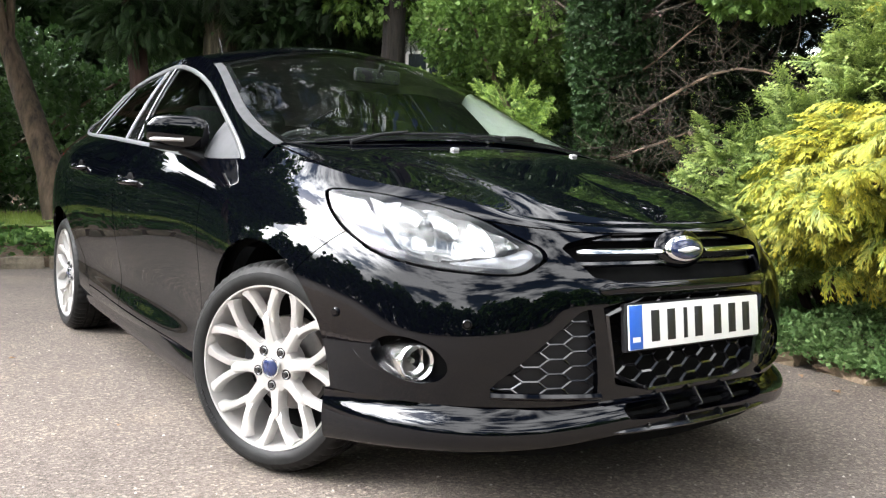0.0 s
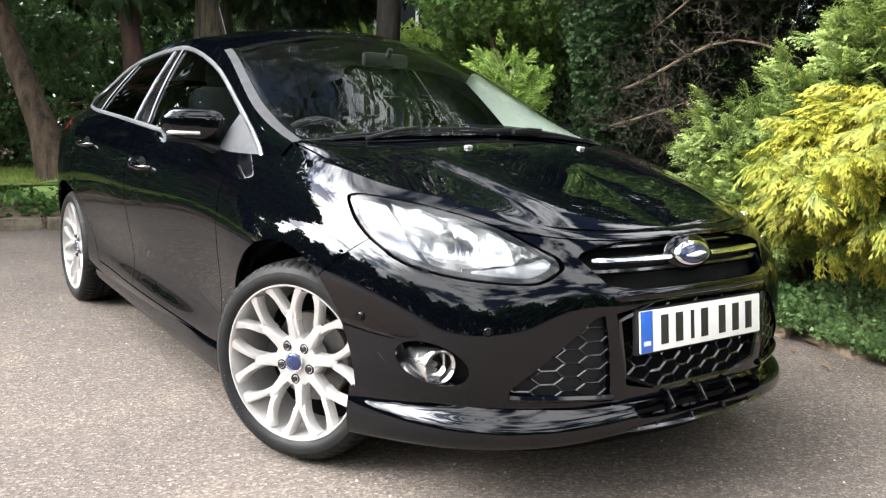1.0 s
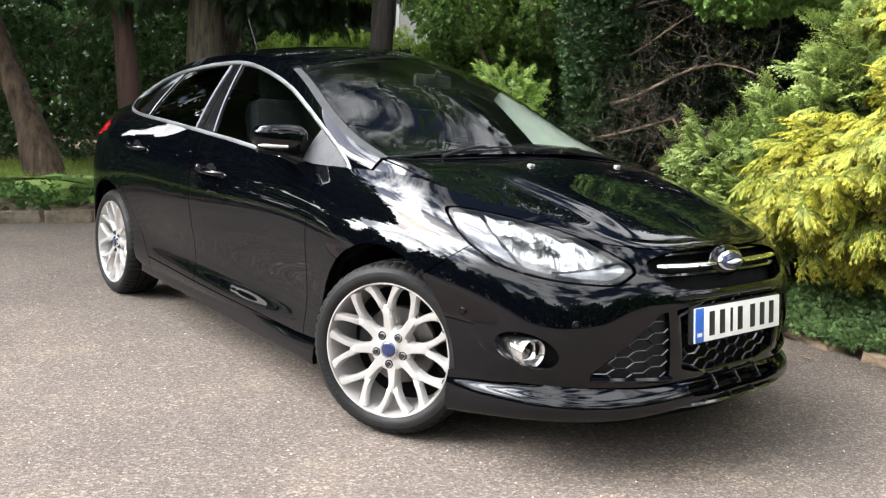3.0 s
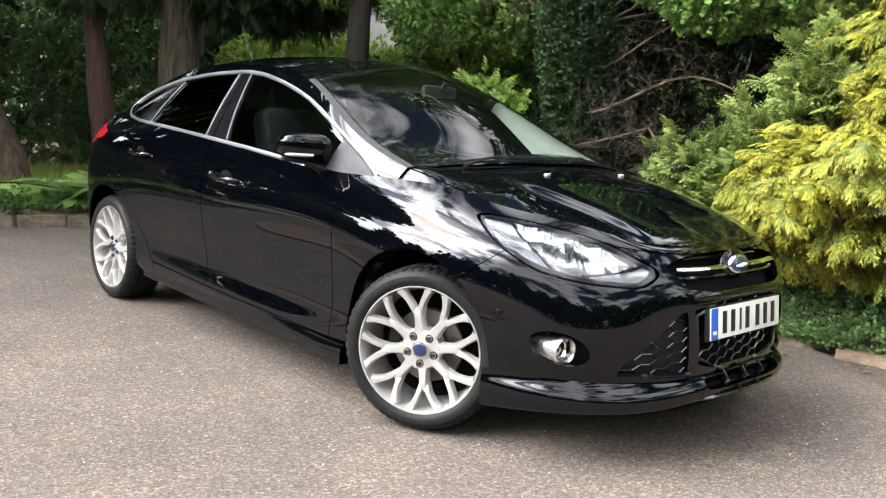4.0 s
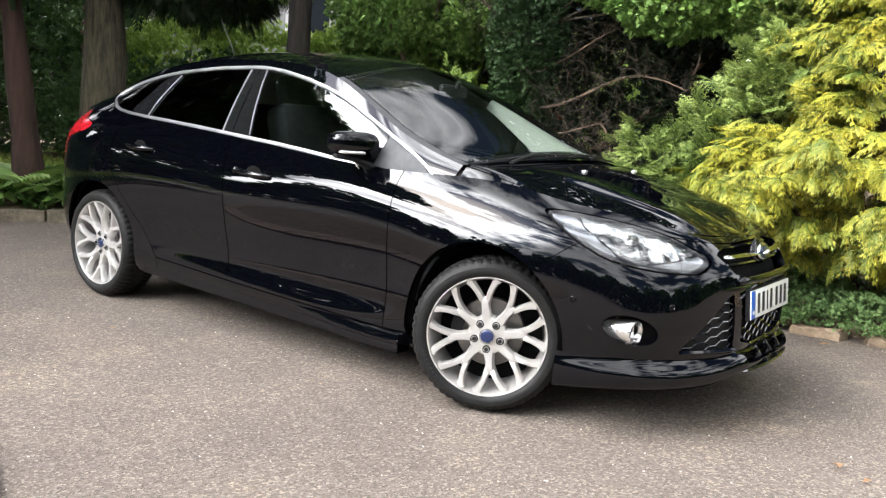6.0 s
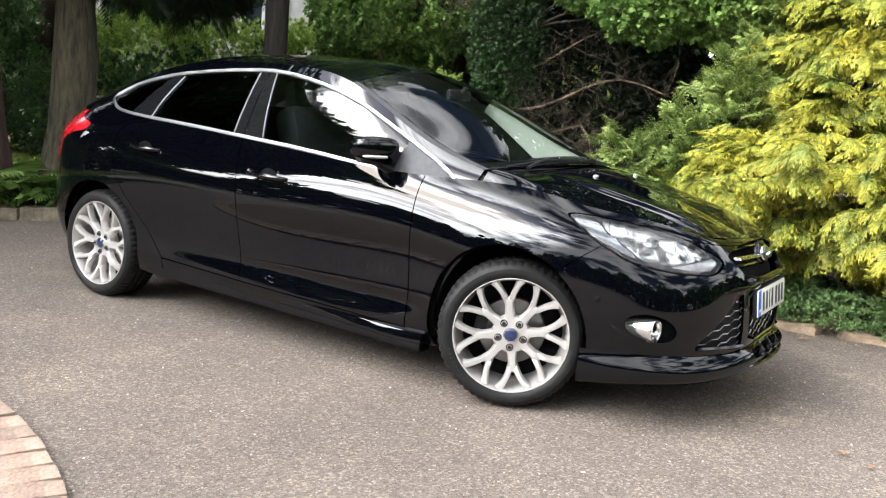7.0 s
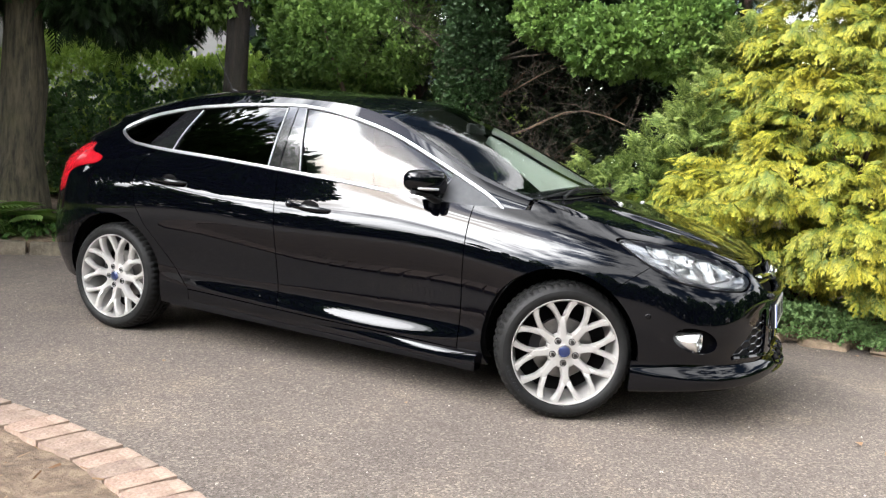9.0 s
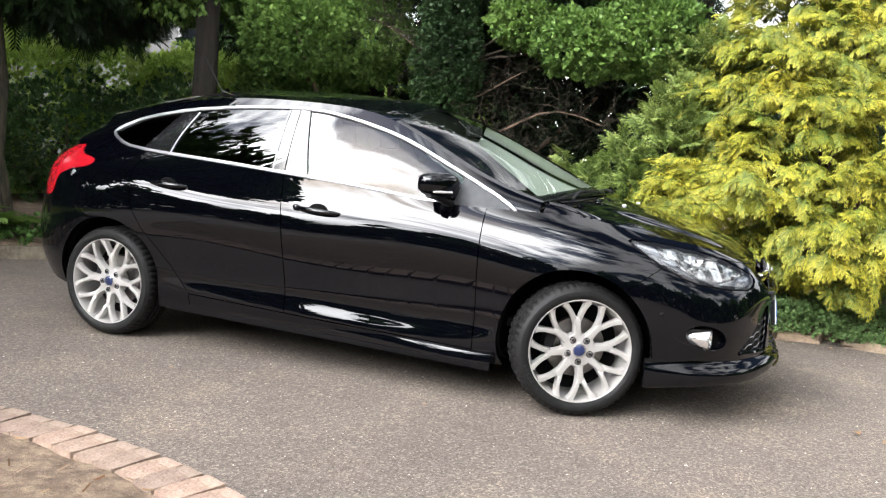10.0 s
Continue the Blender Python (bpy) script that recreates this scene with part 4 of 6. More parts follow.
leaves("grit", p, np.stack([g_lit.normal(size=n), g_lit.normal(size=n), np.zeros(n)], 1), g_lit.uniform(0.003, 0.010, n), chip, plain("grit_stone", (0.36, 0.33, 0.29), 0.9, var=0.5, scale=300), g_lit, 0.1, label="loose pale grit scattered on the tarmac", category="grit", kind="stuff")
n = 2600
a, r = g_lit.uniform(0, math.tau, n), 3.0 * np.sqrt(g_lit.random(n))
p = np.stack([RING_C[0] + r * np.cos(a), RING_C[1] + r * np.sin(a), np.full(n, 0.028)], 1)
leaves("soil_litter", p, np.stack([g_lit.normal(size=n), g_lit.normal(size=n), 0.3 * g_lit.normal(size=n)], 1), g_lit.uniform(0.015, 0.05, n), (np.array([(-.09, 0, 0), (.09, 0, 0), (.06, 1, .05), (-.06, 1, .0)]), [(0, 1, 2, 3)]), DRYLEAF, g_lit, 0.6, label="dry needles and twigs on the soil", category="litter", kind="stuff")


# ---- car surfaces: smooth skins through design curves, then trimmed into panels ----
# x forward from the front axle, q outward from the centre line, z up
def spline(xk, yk):
    """A natural cubic spline through yk (n, d) at xk."""
    xk, yk = np.asarray(xk, float), np.asarray(yk, float)
    n = len(xk)
    h = np.diff(xk)
    a = np.zeros((n, n))
    b = np.zeros((n, yk.shape[1]))
    a[0, 0] = a[-1, -1] = 1
    for i in range(1, n - 1):
        a[i, i - 1], a[i, i], a[i, i + 1] = h[i - 1], 2 * (h[i - 1] + h[i]), h[i]
        b[i] = 6 * ((yk[i + 1] - yk[i]) / h[i] - (yk[i] - yk[i - 1]) / h[i - 1])
    m = np.linalg.solve(a, b)

    def at(x):
        x = np.asarray(x, float)
        i = np.clip(np.searchsorted(xk, x) - 1, 0, n - 2)
        t0, t1, hh = (xk[i + 1] - x)[:, None], (x - xk[i])[:, None], h[i][:, None]
        return (m[i] * t0 ** 3 + m[i + 1] * t1 ** 3) / (6 * hh) + (yk[i] / hh - m[i] * hh / 6) * t0 + (yk[i + 1] / hh - m[i + 1] * hh / 6) * t1
    return at


class Skin:
    """Vertices (x, q, z, u, v) and faces; u and v run along the design curves."""

    def __init__(self, v, f):
        self.v, self.f = np.asarray(v, float), f

    def clip(self, g, inside=True):
        """The part where g(v) < 0 (or > 0), cut cleanly along g = 0."""
        val = g(self.v)
        if not inside:
            val = -val
        val = np.where(np.abs(val) < 1e-7, -1e-7, val)
        neg = val < 0
        verts, remap, cut, faces = [], {}, {}, []

        def keep(i):
            if i not in remap:
                remap[i] = len(verts)
                verts.append(self.v[i])
            return remap[i]

        def cross(i, j):
            key = (i, j) if i < j else (j, i)
            if key not in cut:
                a, b = key
                t = val[a] / (val[a] - val[b])
                cut[key] = len(verts)
                verts.append(self.v[a] + (self.v[b] - self.v[a]) * t)
            return cut[key]
        for f in self.f:
            k = sum(1 for i in f if neg[i])
            if k == len(f):
                faces.append(tuple(keep(i) for i in f))
            elif k:
                out = []
                for i, j in zip(f, f[1:] + f[:1]):
                    if neg[i]:
                        out.append(keep(i))
                    if neg[i] != neg[j]:
                        out.append(cross(i, j))
                if len(out) > 2:
                    faces.append(tuple(out))
        return Skin(np.array(verts) if verts else np.zeros((0, 5)), faces)

    def split(self, g, gap=0.0):
        """Inside and outside of g, with a gap of that width left open between them."""
        return self.clip(lambda v: g(v) + gap / 2), self.clip(lambda v: g(v) - gap / 2, False)

    def normals(self):
        n = np.zeros((len(self.v), 3))
        p = self.v[:, :3]
        for f in self.f:
            a, b, c = p[f[0]], p[f[1]], p[f[2]]
            u = b - a
            w = (p[f[3]] if len(f) > 3 else c) - a
            if len(f) == 3:
                w = c - a
            x = (u[1] * w[2] - u[2] * w[1], u[2] * w[0] - u[0] * w[2], u[0] * w[1] - u[1] * w[0])
            for i in f:
                n[i] += x
        ln = np.linalg.norm(n, axis=1, keepdims=True)
        return n / np.where(ln < 1e-12, 1, ln)

    def offset(self, d):
        v = self.v.copy()
        v[:, :3] += self.normals() * d
        v[self.v[:, 1] < 1e-4, 1] = 0
        return Skin(v, self.f)

    def rim(self):
        """Boundary edges, in face order."""
        seen = {}
        for f in self.f:
            for i, j in zip(f, f[1:] + f[:1]):
                if (j, i) in seen:
                    del seen[(j, i)]
                else:
                    seen[(i, j)] = 1
        return [(i, j) for i, j in seen if not (self.v[i, 1] < 1e-3 and self.v[j, 1] < 1e-3)]

    def join(self, o):
        k = len(self.v)
        return Skin(np.concatenate([self.v, o.v]), self.f + [tuple(i + k for i in f) for f in o.f])


def grid_skin(p, us, vs):
    """p: (nu, nv, 3) points, outward normals for u forward and v upward on the car's left."""
    nu, nv = p.shape[:2]
    uu, vv = np.meshgrid(us, vs, indexing="ij")
    v = np.concatenate([p, uu[..., None], vv[..., None]], 2).reshape(-1, 5)
    f = []
    for i in range(nu - 1):
        for j in range(nv - 1):
            a = i * nv + j
            f.append((a, a + 1, a + nv + 1, a + nv))
    return Skin(v, f)


def polygon(pts, rounds=2):
    """Signed distance to a closed outline in two dimensions, its corners rounded by cutting."""
    pts = [tuple(p) for p in pts]
    for _ in range(rounds):
        out = []
        for a, b in zip(pts, pts[1:] + pts[:1]):
            out.append((a[0] * 0.8 + b[0] * 0.2, a[1] * 0.8 + b[1] * 0.2))
            out.append((a[0] * 0.2 + b[0] * 0.8, a[1] * 0.2 + b[1] * 0.8))
        pts = out
    a = np.array(pts)
    b = np.roll(a, -1, axis=0)

    def dist(x, y):
        best = np.full(len(x), 1e9)
        odd = np.zeros(len(x), bool)
        for (x0, y0), (x1, y1) in zip(a, b):
            ex, ey = x1 - x0, y1 - y0
            t = np.clip(((x - x0) * ex + (y - y0) * ey) / (ex * ex + ey * ey + 1e-12), 0, 1)
            best = np.minimum(best, np.hypot(x - x0 - t * ex, y - y0 - t * ey))
            hit = ((y0 > y) != (y1 > y)) & (x < ex * (y - y0) / (ey if abs(ey) > 1e-12 else 1e-12) + x0)
            odd ^= hit
        return np.where(odd, -best, best)
    dist.outline = pts
    return dist


def skin_object(name, skin, mat, parent, label="", sides=(-1, 1), flange=0.012, thick=0.0):
    """A mesh of a skin on one side of the car or both, its rim folded inwards."""
    n = skin.normals()
    verts, faces = [], []
    for sd in sides:
        k = len(verts)
        flip = sd < 0
        verts.extend((p[0], sd * p[1], p[2]) for p in skin.v)
        faces.extend(tuple(i + k for i in (f[::-1] if flip else f)) for f in skin.f)
        if flange:
            new_at = {}
            for i, j in skin.rim():
                quad = []
                for idx in (i, j):
                    if idx not in new_at:
                        p = skin.v[idx]
                        b = p[:3] - n[idx] * flange
                        new_at[idx] = len(verts)
                        verts.append((p[0], sd * p[1], p[2]))
                        verts.append((b[0], sd * max(b[1], 0), b[2]))
                    quad.append(new_at[idx])
                f = (quad[0], quad[0] + 1, quad[1] + 1, quad[1])
                faces.append(f if not flip else f[::-1])
    ob = mesh_object(name, verts, faces, mat, parent, smooth=True, label=label)
    if len(sides) == 2:
        bm = bmesh.new()
        bm.from_mesh(ob.data)
        bmesh.ops.remove_doubles(bm, verts=[v for v in bm.verts if abs(v.co.y) < 1e-4], dist=1e-4)
        bm.to_mesh(ob.data)
        bm.free()
    return ob


# design curves of the lower body, each from the nose's centre round the side to the tail's centre
LOWER = [
    [(.80, 0, .19), (.785, .26, .19), (.74, .42, .185), (.58, .65, .18), (.31, .785, .18), (0, .83, .19), (-.55, .825, .19), (-1.45, .835, .20), (-2.15, .835, .21), (-2.65, .83, .23), (-3.02, .79, .26), (-3.33, .57, .30), (-3.43, 0, .30)],
    [(.80, 0, .31), (.793, .26, .31), (.750, .41, .31), (.60, .65, .31), (.30, .812, .305), (0, .868, .30), (-.55, .872, .265), (-1.45, .876, .285), (-2.15, .864, .31), (-2.65, .88, .34), (-3.02, .835, .38), (-3.39, .59, .42), (-3.49, 0, .42)],
    [(.805, 0, .41), (.797, .26, .41), (.756, .41, .41), (.618, .65, .41), (.32, .815, .41), (0, .875, .41), (-.55, .862, .36), (-1.45, .862, .375), (-2.15, .860, .40), (-2.65, .887, .44), (-3.02, .845, .48), (-3.40, .60, .52), (-3.50, 0, .52)],
    [(.805, 0, .54), (.796, .26, .54), (.752, .41, .54), (.622, .64, .53), (.335, .812, .53), (0, .882, .55), (-.55, .870, .54), (-1.45, .879, .55), (-2.15, .880, .57), (-2.65, .895, .59), (-3.02, .85, .62), (-3.39, .60, .65), (-3.49, 0, .65)],
    [(.782, 0, .65), (.768, .26, .65), (.722, .415, .655), (.57, .625, .67), (.315, .79, .705), (0, .865, .72), (-.55, .876, .73), (-1.45, .886, .765), (-2.15, .888, .79), (-2.65, .893, .79), (-3.02, .84, .81), (-3.36, .59, .82), (-3.46, 0, .82)],
    [(.70, 0, .735), (.69, .26, .735), (.65, .41, .745), (.49, .575, .77), (.27, .725, .795), (0, .80, .83), (-.55, .842, .85), (-1.45, .853, .885), (-2.15, .850, .925), (-2.65, .85, .955), (-3.02, .79, .96), (-3.29, .57, .97), (-3.38, 0, .97)],
    [(.665, 0, .757), (.655, .26, .757), (.61, .40, .77), (.44, .535, .815), (.20, .655, .855), (-.02, .715, .90), (-.55, .80, .912), (-1.45, .815, .98), (-2.1, .80, 1.022), (-2.6, .77, 1.05), (-2.95, .715, 1.06), (-3.17, .53, 1.06), (-3.25, 0, 1.06)],
]


def mirror_ends(k):
    k = np.array(k, float)
    m = np.array([1, -1, 1])
    return np.concatenate([k[2:0:-1] * m, k, k[-2:-4:-1] * m])


def curve_knots(tables):
    mean = np.mean([mirror_ends(t) for t in tables], 0)
    return np.concatenate([[0], np.cumsum(np.linalg.norm(np.diff(mean, axis=0), axis=1))])


def lower_skin():
    uk = curve_knots(LOWER)
    us = np.arange(uk[2], uk[-3] + 0.005, 0.011)
    us[-1] = uk[-3]
    rows = np.stack([spline(uk, mirror_ends(t))(us) for t in LOWER], 0)      # level, u, 3
    vk = np.concatenate([[0], np.cumsum(np.linalg.norm(np.diff(rows, axis=0), axis=2).mean(1))])
    vs = np.linspace(0, vk[-1], 92)
    flat = rows.reshape(len(LOWER), -1)
    p = spline(vk, flat)(vs).reshape(len(vs), len(us), 3).transpose(1, 0, 2)
    p[0, :, 1] = p[-1, :, 1] = 0
    st = np.interp(us, uk[2:-2], np.arange(13))
    return grid_skin(p, st, np.interp(vs, vk, np.arange(len(LOWER))))


BODY = lower_skin()
TOP_EDGE = spline(curve_knots(LOWER), mirror_ends(LOWER[6]))
UK = curve_knots(LOWER)
HOOD_MID = spline([-.45, -.3, -.15, .05, .2, .35, .55, .665], [[1.03], [1.012], [.993], [.962], [.928], [.880], [.805], [.757]])


def hood_skin():
    us = np.linspace(UK[2], UK[2] + (UK[8] - UK[2]) * 0.835, 138)
    e = TOP_EDGE(us)
    rs = np.linspace(0, 1, 60)
    c = np.zeros_like(e)
    c[:, 0] = .665 - (.665 + .16) * ((us - us[0]) / (us[-1] - us[0])) ** 1.25
    c[:, 2] = HOOD_MID(c[:, 0])[:, 0]
    r = rs[None, :, None]
    p = e[:, None, :] * (1 - r) + c[:, None, :] * r
    f = 1 - (1 - rs) ** 1.9
    p[:, :, 2] = e[:, None, 2] + (c[:, None, 2] - e[:, None, 2]) * f[None, :]
    # the two raised creases that run from the screen to the nose
    q = p[:, :, 1]
    line = 0.43 - 0.10 * np.clip((p[:, :, 0] - 0.0) / 0.65, -0.5, 1)
    d = q - line
    fade = np.clip((p[:, :, 0] + 0.15) / 0.3, 0, 1) * np.clip((.70 - p[:, :, 0]) / 0.2, 0, 1)
    p[:, :, 2] += 0.012 * fade * np.where(d > 0, np.exp(-(d / 0.042) ** 2), np.exp(-(d / 0.16) ** 2))
    # the rear corners rise to the foot of the screen pillars
    k = np.clip((0.06 - p[:, :, 0]) / 0.30, 0, 1)
    p[:, :, 2] += 0.055 * k * k * (3 - 2 * k) * (np.clip(rs / 0.07, 0, 1) * (1 - rs) ** 4)[None, :]
    p[:, -1, 1] = 0
    return grid_skin(p, us, rs)


# upper body: belt, roof edge and centre line at matching stations
BELT = [(-.27, .768, .868), (-.60, .803, .915), (-1.02, .812, .948), (-1.48, .815, .982), (-2.1, .80, 1.022), (-2.6, .77, 1.05), (-2.95, .715, 1.06)]
CANT = [(-.257, .718, .955), (-.62, .700, 1.080), (-1.06, .622, 1.290), (-1.5, .583, 1.366), (-2.1, .542, 1.372), (-2.6, .53, 1.300), (-3.0, .50, 1.185)]
CROWN = [(-.10, 0, .995), (-.50, 0, 1.195), (-1.0, 0, 1.394), (-1.5, 0, 1.457), (-2.1, 0, 1.462), (-2.68, 0, 1.402), (-3.22, 0, 1.290)]


def upper_skins():
    kk = np.arange(len(BELT), dtype=float)
    ks = np.linspace(0, len(BELT) - 1, 300)
    b, c, r = (spline(kk, np.array(t))(ks) for t in (BELT, CANT, CROWN))
    rs = np.linspace(0, 1, 56)
    s = rs[None, :, None]
    side = b[:, None, :] * (1 - s) + c[:, None, :] * s
    side[:, :, 1] += 0.013 * np.sin(np.pi * rs)[None, :]
    top = c[:, None, :] * (1 - s) + r[:, None, :] * s
    f = 1 - (1 - rs) ** 1.75
    top[:, :, 2] = c[:, None, 2] + (r[:, None, 2] - c[:, None, 2]) * f[None, :]
    top[:, :, 0] = c[:, None, 0] + (r[:, None, 0] - c[:, None, 0]) * (1 - (1 - rs) ** 1.7)[None, :]
    top[:, -1, 1] = 0
    return grid_skin(side, ks, rs), grid_skin(top, ks, rs)


def facing(skin, ok):
    """Turns a skin's faces so that ok(mean normal) holds."""
    n = skin.normals().mean(0)
    return skin if ok(n) else Skin(skin.v, [f[::-1] for f in skin.f])


# faces are stored for the car's right side (y = -q), outward there
car = empty("car", label="glossy black five-door hatchback with silver alloy wheels parked on the tarmac", category="car")
car.location.z = -0.0115

AXLE_R, HUB_Z = -2.648, 0.314
hood = hood_skin()
side, top = upper_skins()
BODY = facing(BODY, lambda n: n[1] > 0)
hood = facing(hood, lambda n: n[2] > 0)
side = facing(side, lambda n: n[1] > 0)
top = facing(top, lambda n: n[2] > 0)


def arch(v):
    front = np.hypot(v[:, 0] + 0.035, v[:, 2] - 0.330) - 0.350
    rear = np.hypot(v[:, 0] - AXLE_R, v[:, 2] - 0.322) - 0.350
    return np.where(v[:, 1] > 0.5, np.minimum(front, rear), 1.0)


body = BODY.clip(arch, False)

# headlamp outline, over the stations and levels of the lower body
lamp_line = polygon([(4.42, 5.19), (4.19, 4.60), (3.95, 4.17), (3.66, 3.88), (3.2, 3.80), (2.6, 3.80), (2.4, 3.82), (2.25, 3.93), (2.08, 4.18), (2.09, 4.42), (2.27, 4.62), (2.62, 5.05), (3.1, 5.36), (3.6, 5.53), (3.97, 5.51), (4.3, 5.38)], 1)
in_lamp = lambda v: np.where(v[:, 3] < 6, lamp_line(v[:, 3], v[:, 4]) * 0.12, 1.0)
lamp_skin, body = body.split(in_lamp, 0.006)

cut_front = lambda v: np.where(v[:, 3] < 7, (0.195 + (v[:, 2] - 0.621) * 1.255) - v[:, 0], 1.0)
nose, body = body.split(cut_front, 0.005)
bumper, nose_top = nose.split(lambda v: (v[:, 4] - 5.0) * 0.1 - 0.0 * v[:, 0], 0.006)
hood = nose_top.join(hood)

tail_line = polygon([(-3.235, .74), (-3.215, .949), (-3.09, 1.045), (-2.96, 1.068), (-2.93, 1.010), (-2.80, .990), (-2.785, .962), (-2.83, .938), (-2.97, .915), (-3.07, .872), (-3.10, .77)], 2)
in_tail = lambda v: np.where(v[:, 3] > 8, np.minimum(tail_line(v[:, 0], v[:, 2]), 1), 1.0)
tail_skin, body = body.split(in_tail, 0.005)

wing, body = body.split(lambda v: -0.500 - v[:, 0], 0.005)
rear_line = [(-2.102, .313), (-2.132, .345), (-2.237, .465), (-2.401, .632), (-2.473, .733), (-2.505, .869), (-2.498, .961), (-2.44, 1.035), (-2.42, 1.2)]
rz, rx = np.array([p[1] for p in rear_line]), np.array([p[0] for p in rear_line])
rear_cut = lambda v: np.interp(v[:, 2], rz, rx) - v[:, 0]
door_bottom = lambda v: np.interp(v[:, 0], [-2.2, -1.5, -0.5], [.315, .288, .252]) - v[:, 2]
doors, quarter = body.split(rear_cut, 0.005)
doors, sill = doors.split(door_bottom, 0.006)
front_door, rear_door = doors.split(lambda v: np.interp(v[:, 2], [.30, .60, .80, .98], [-1.512, -1.530, -1.555, -1.587]) - v[:, 0], 0.005)

# upper sides: glass outlines in side view
glass_line = polygon([(-.325, .872), (-.673, .908), (-1.153, .962), (-1.605, .997), (-1.95, 1.022), (-2.46, 1.052), (-2.66, 1.075), (-2.815, 1.135), (-2.805, 1.165), (-2.66, 1.232), (-2.351, 1.293), (-1.983, 1.326), (-1.633, 1.336), (-1.45, 1.320), (-1.266, 1.286), (-1.10, 1.244), (-.943, 1.192), (-.63, 1.050), (-.42, .950)], 1)
in_glass = lambda v: glass_line(v[:, 0], v[:, 2])
dlo, side_frame = side.split(in_glass, 0.004)

hood_in = lambda v: np.maximum(v[:, 1] - (0.700 + 0.02 * np.clip(-v[:, 0] / 0.25, -1, 1)), -0.235 + 0.135 * (1 - (v[:, 1] / 0.72) ** 2) - v[:, 0])
bonnet, hood_rest = hood.split(hood_in, 0.005)

# ---- openings of the nose, in front view ----
upper_grille = polygon([(-.3, .744), (0, .744), (.28, .728), (.392, .706), (.362, .668), (.325, .622), (0, .616), (-.3, .622)], 1)
centre_grille = polygon([(-.31, .588), (.322, .584), (.30, .47), (.270, .343), (-.27, .343)], 1)
side_grille = polygon([(.350, .572), (.338, .50), (.322, .346), (.335, .338), (.560, .352), (.578, .368), (.47, .468)], 1)
FOG_C, FOG_T = np.array((.545, .692, .418)), np.array((-.60, .80, 0))


def fog_hole(v):
    d = v[:, :3] - FOG_C
    a, b = d @ FOG_T - 0.026, d[:, 2] - 0.008
    b = b - 0.016 * np.clip(a / 0.1, -1, 1)
    return (np.sqrt((a / .096) ** 2 + (b / .053) ** 2) - 1) * 0.06


front_only = lambda v, d: np.where((v[:, 3] < 5) & (v[:, 0] > 0.3), d, 1.0)
bumper = bumper.clip(lambda v: front_only(v, upper_grille(v[:, 1], v[:, 2])), False)
bumper = bumper.clip(lambda v: front_only(v, centre_grille(v[:, 1], v[:, 2])), False)
side_cut, bumper = bumper.split(lambda v: front_only(v, side_grille(v[:, 1], v[:, 2])))
fog_cut, bumper = bumper.split(lambda v: front_only(v, fog_hole(v)))
bumper = bumper.clip(lambda v: 0.321 - v[:, 2])

_nose = BODY.v[BODY.v[:, 3] < 4.5]


def front_x(q, z):
    """The nose's x at a place in front view."""
    d = (_nose[:, 1] - abs(q)) ** 2 + (_nose[:, 2] - z) ** 2
    i = np.argpartition(d, 4)[:4]
    w = 1 / (d[i] + 1e-7)
    return float((_nose[i, 0] * w).sum() / w.sum())


_sides = side.v


def side_q(x, z):
    d = (_sides[:, 0] - x) ** 2 + (_sides[:, 2] - z) ** 2
    i = np.argpartition(d, 4)[:4]
    w = 1 / (d[i] + 1e-7)
    return float((_sides[i, 1] * w).sum() / w.sum())


_low = BODY.v[(BODY.v[:, 3] > 4.5) & (BODY.v[:, 3] < 11)]


def body_q(x, z):
    d = (_low[:, 0] - x) ** 2 + (_low[:, 2] - z) ** 2
    i = np.argpartition(d, 4)[:4]
    w = 1 / (d[i] + 1e-7)
    return float((_low[i, 1] * w).sum() / w.sum())


# ---- painted panels ----
bonnet_ob = skin_object("bonnet", bonnet, PAINT, car)
bumper_ob = skin_object("front_bumper", bumper, PAINT, car, flange=0.03)
skin_object("inner_shell", BODY.clip(arch, False).offset(-0.05).clip(lambda v: v[:, 2] - 0.93), LINER, car, flange=0)
screen_in = lambda v: np.maximum(np.maximum(0.050 - v[:, 4], (v[:, 3] - 2.02 - 0.10 * v[:, 4]) * 0.4), (0.03 - v[:, 3]) * 0.4)
screen, roof = top.split(screen_in, 0.004)
windscreen = skin_object("windscreen", screen, GLASS_SCREEN, car, "clear windscreen with a dark ceramic border", flange=0)
windscreen.visible_shadow = False
band = screen.clip(lambda v: np.minimum(np.minimum(v[:, 4] - 0.080, (2.02 + 0.10 * v[:, 4] - v[:, 3] - 0.09) * 0.5), (v[:, 3] - 0.20) * 0.5))
skin_object("ceramic_border", band.offset(-0.004), GLOSS_BLACK, windscreen, flange=0)
moulding, roof = roof.split(lambda v: np.maximum(np.maximum(v[:, 4] - 0.048, (v[:, 3] - 2.03) * 0.4), (0.02 - v[:, 3]) * 0.4))
roof_ob = skin_object("roof", roof, PAINT, car)
for sd in (-1, 1):
    skin_object("screen_moulding", moulding, MOULDING, windscreen, "grey rubber moulding", sides=(sd,), flange=0.004)

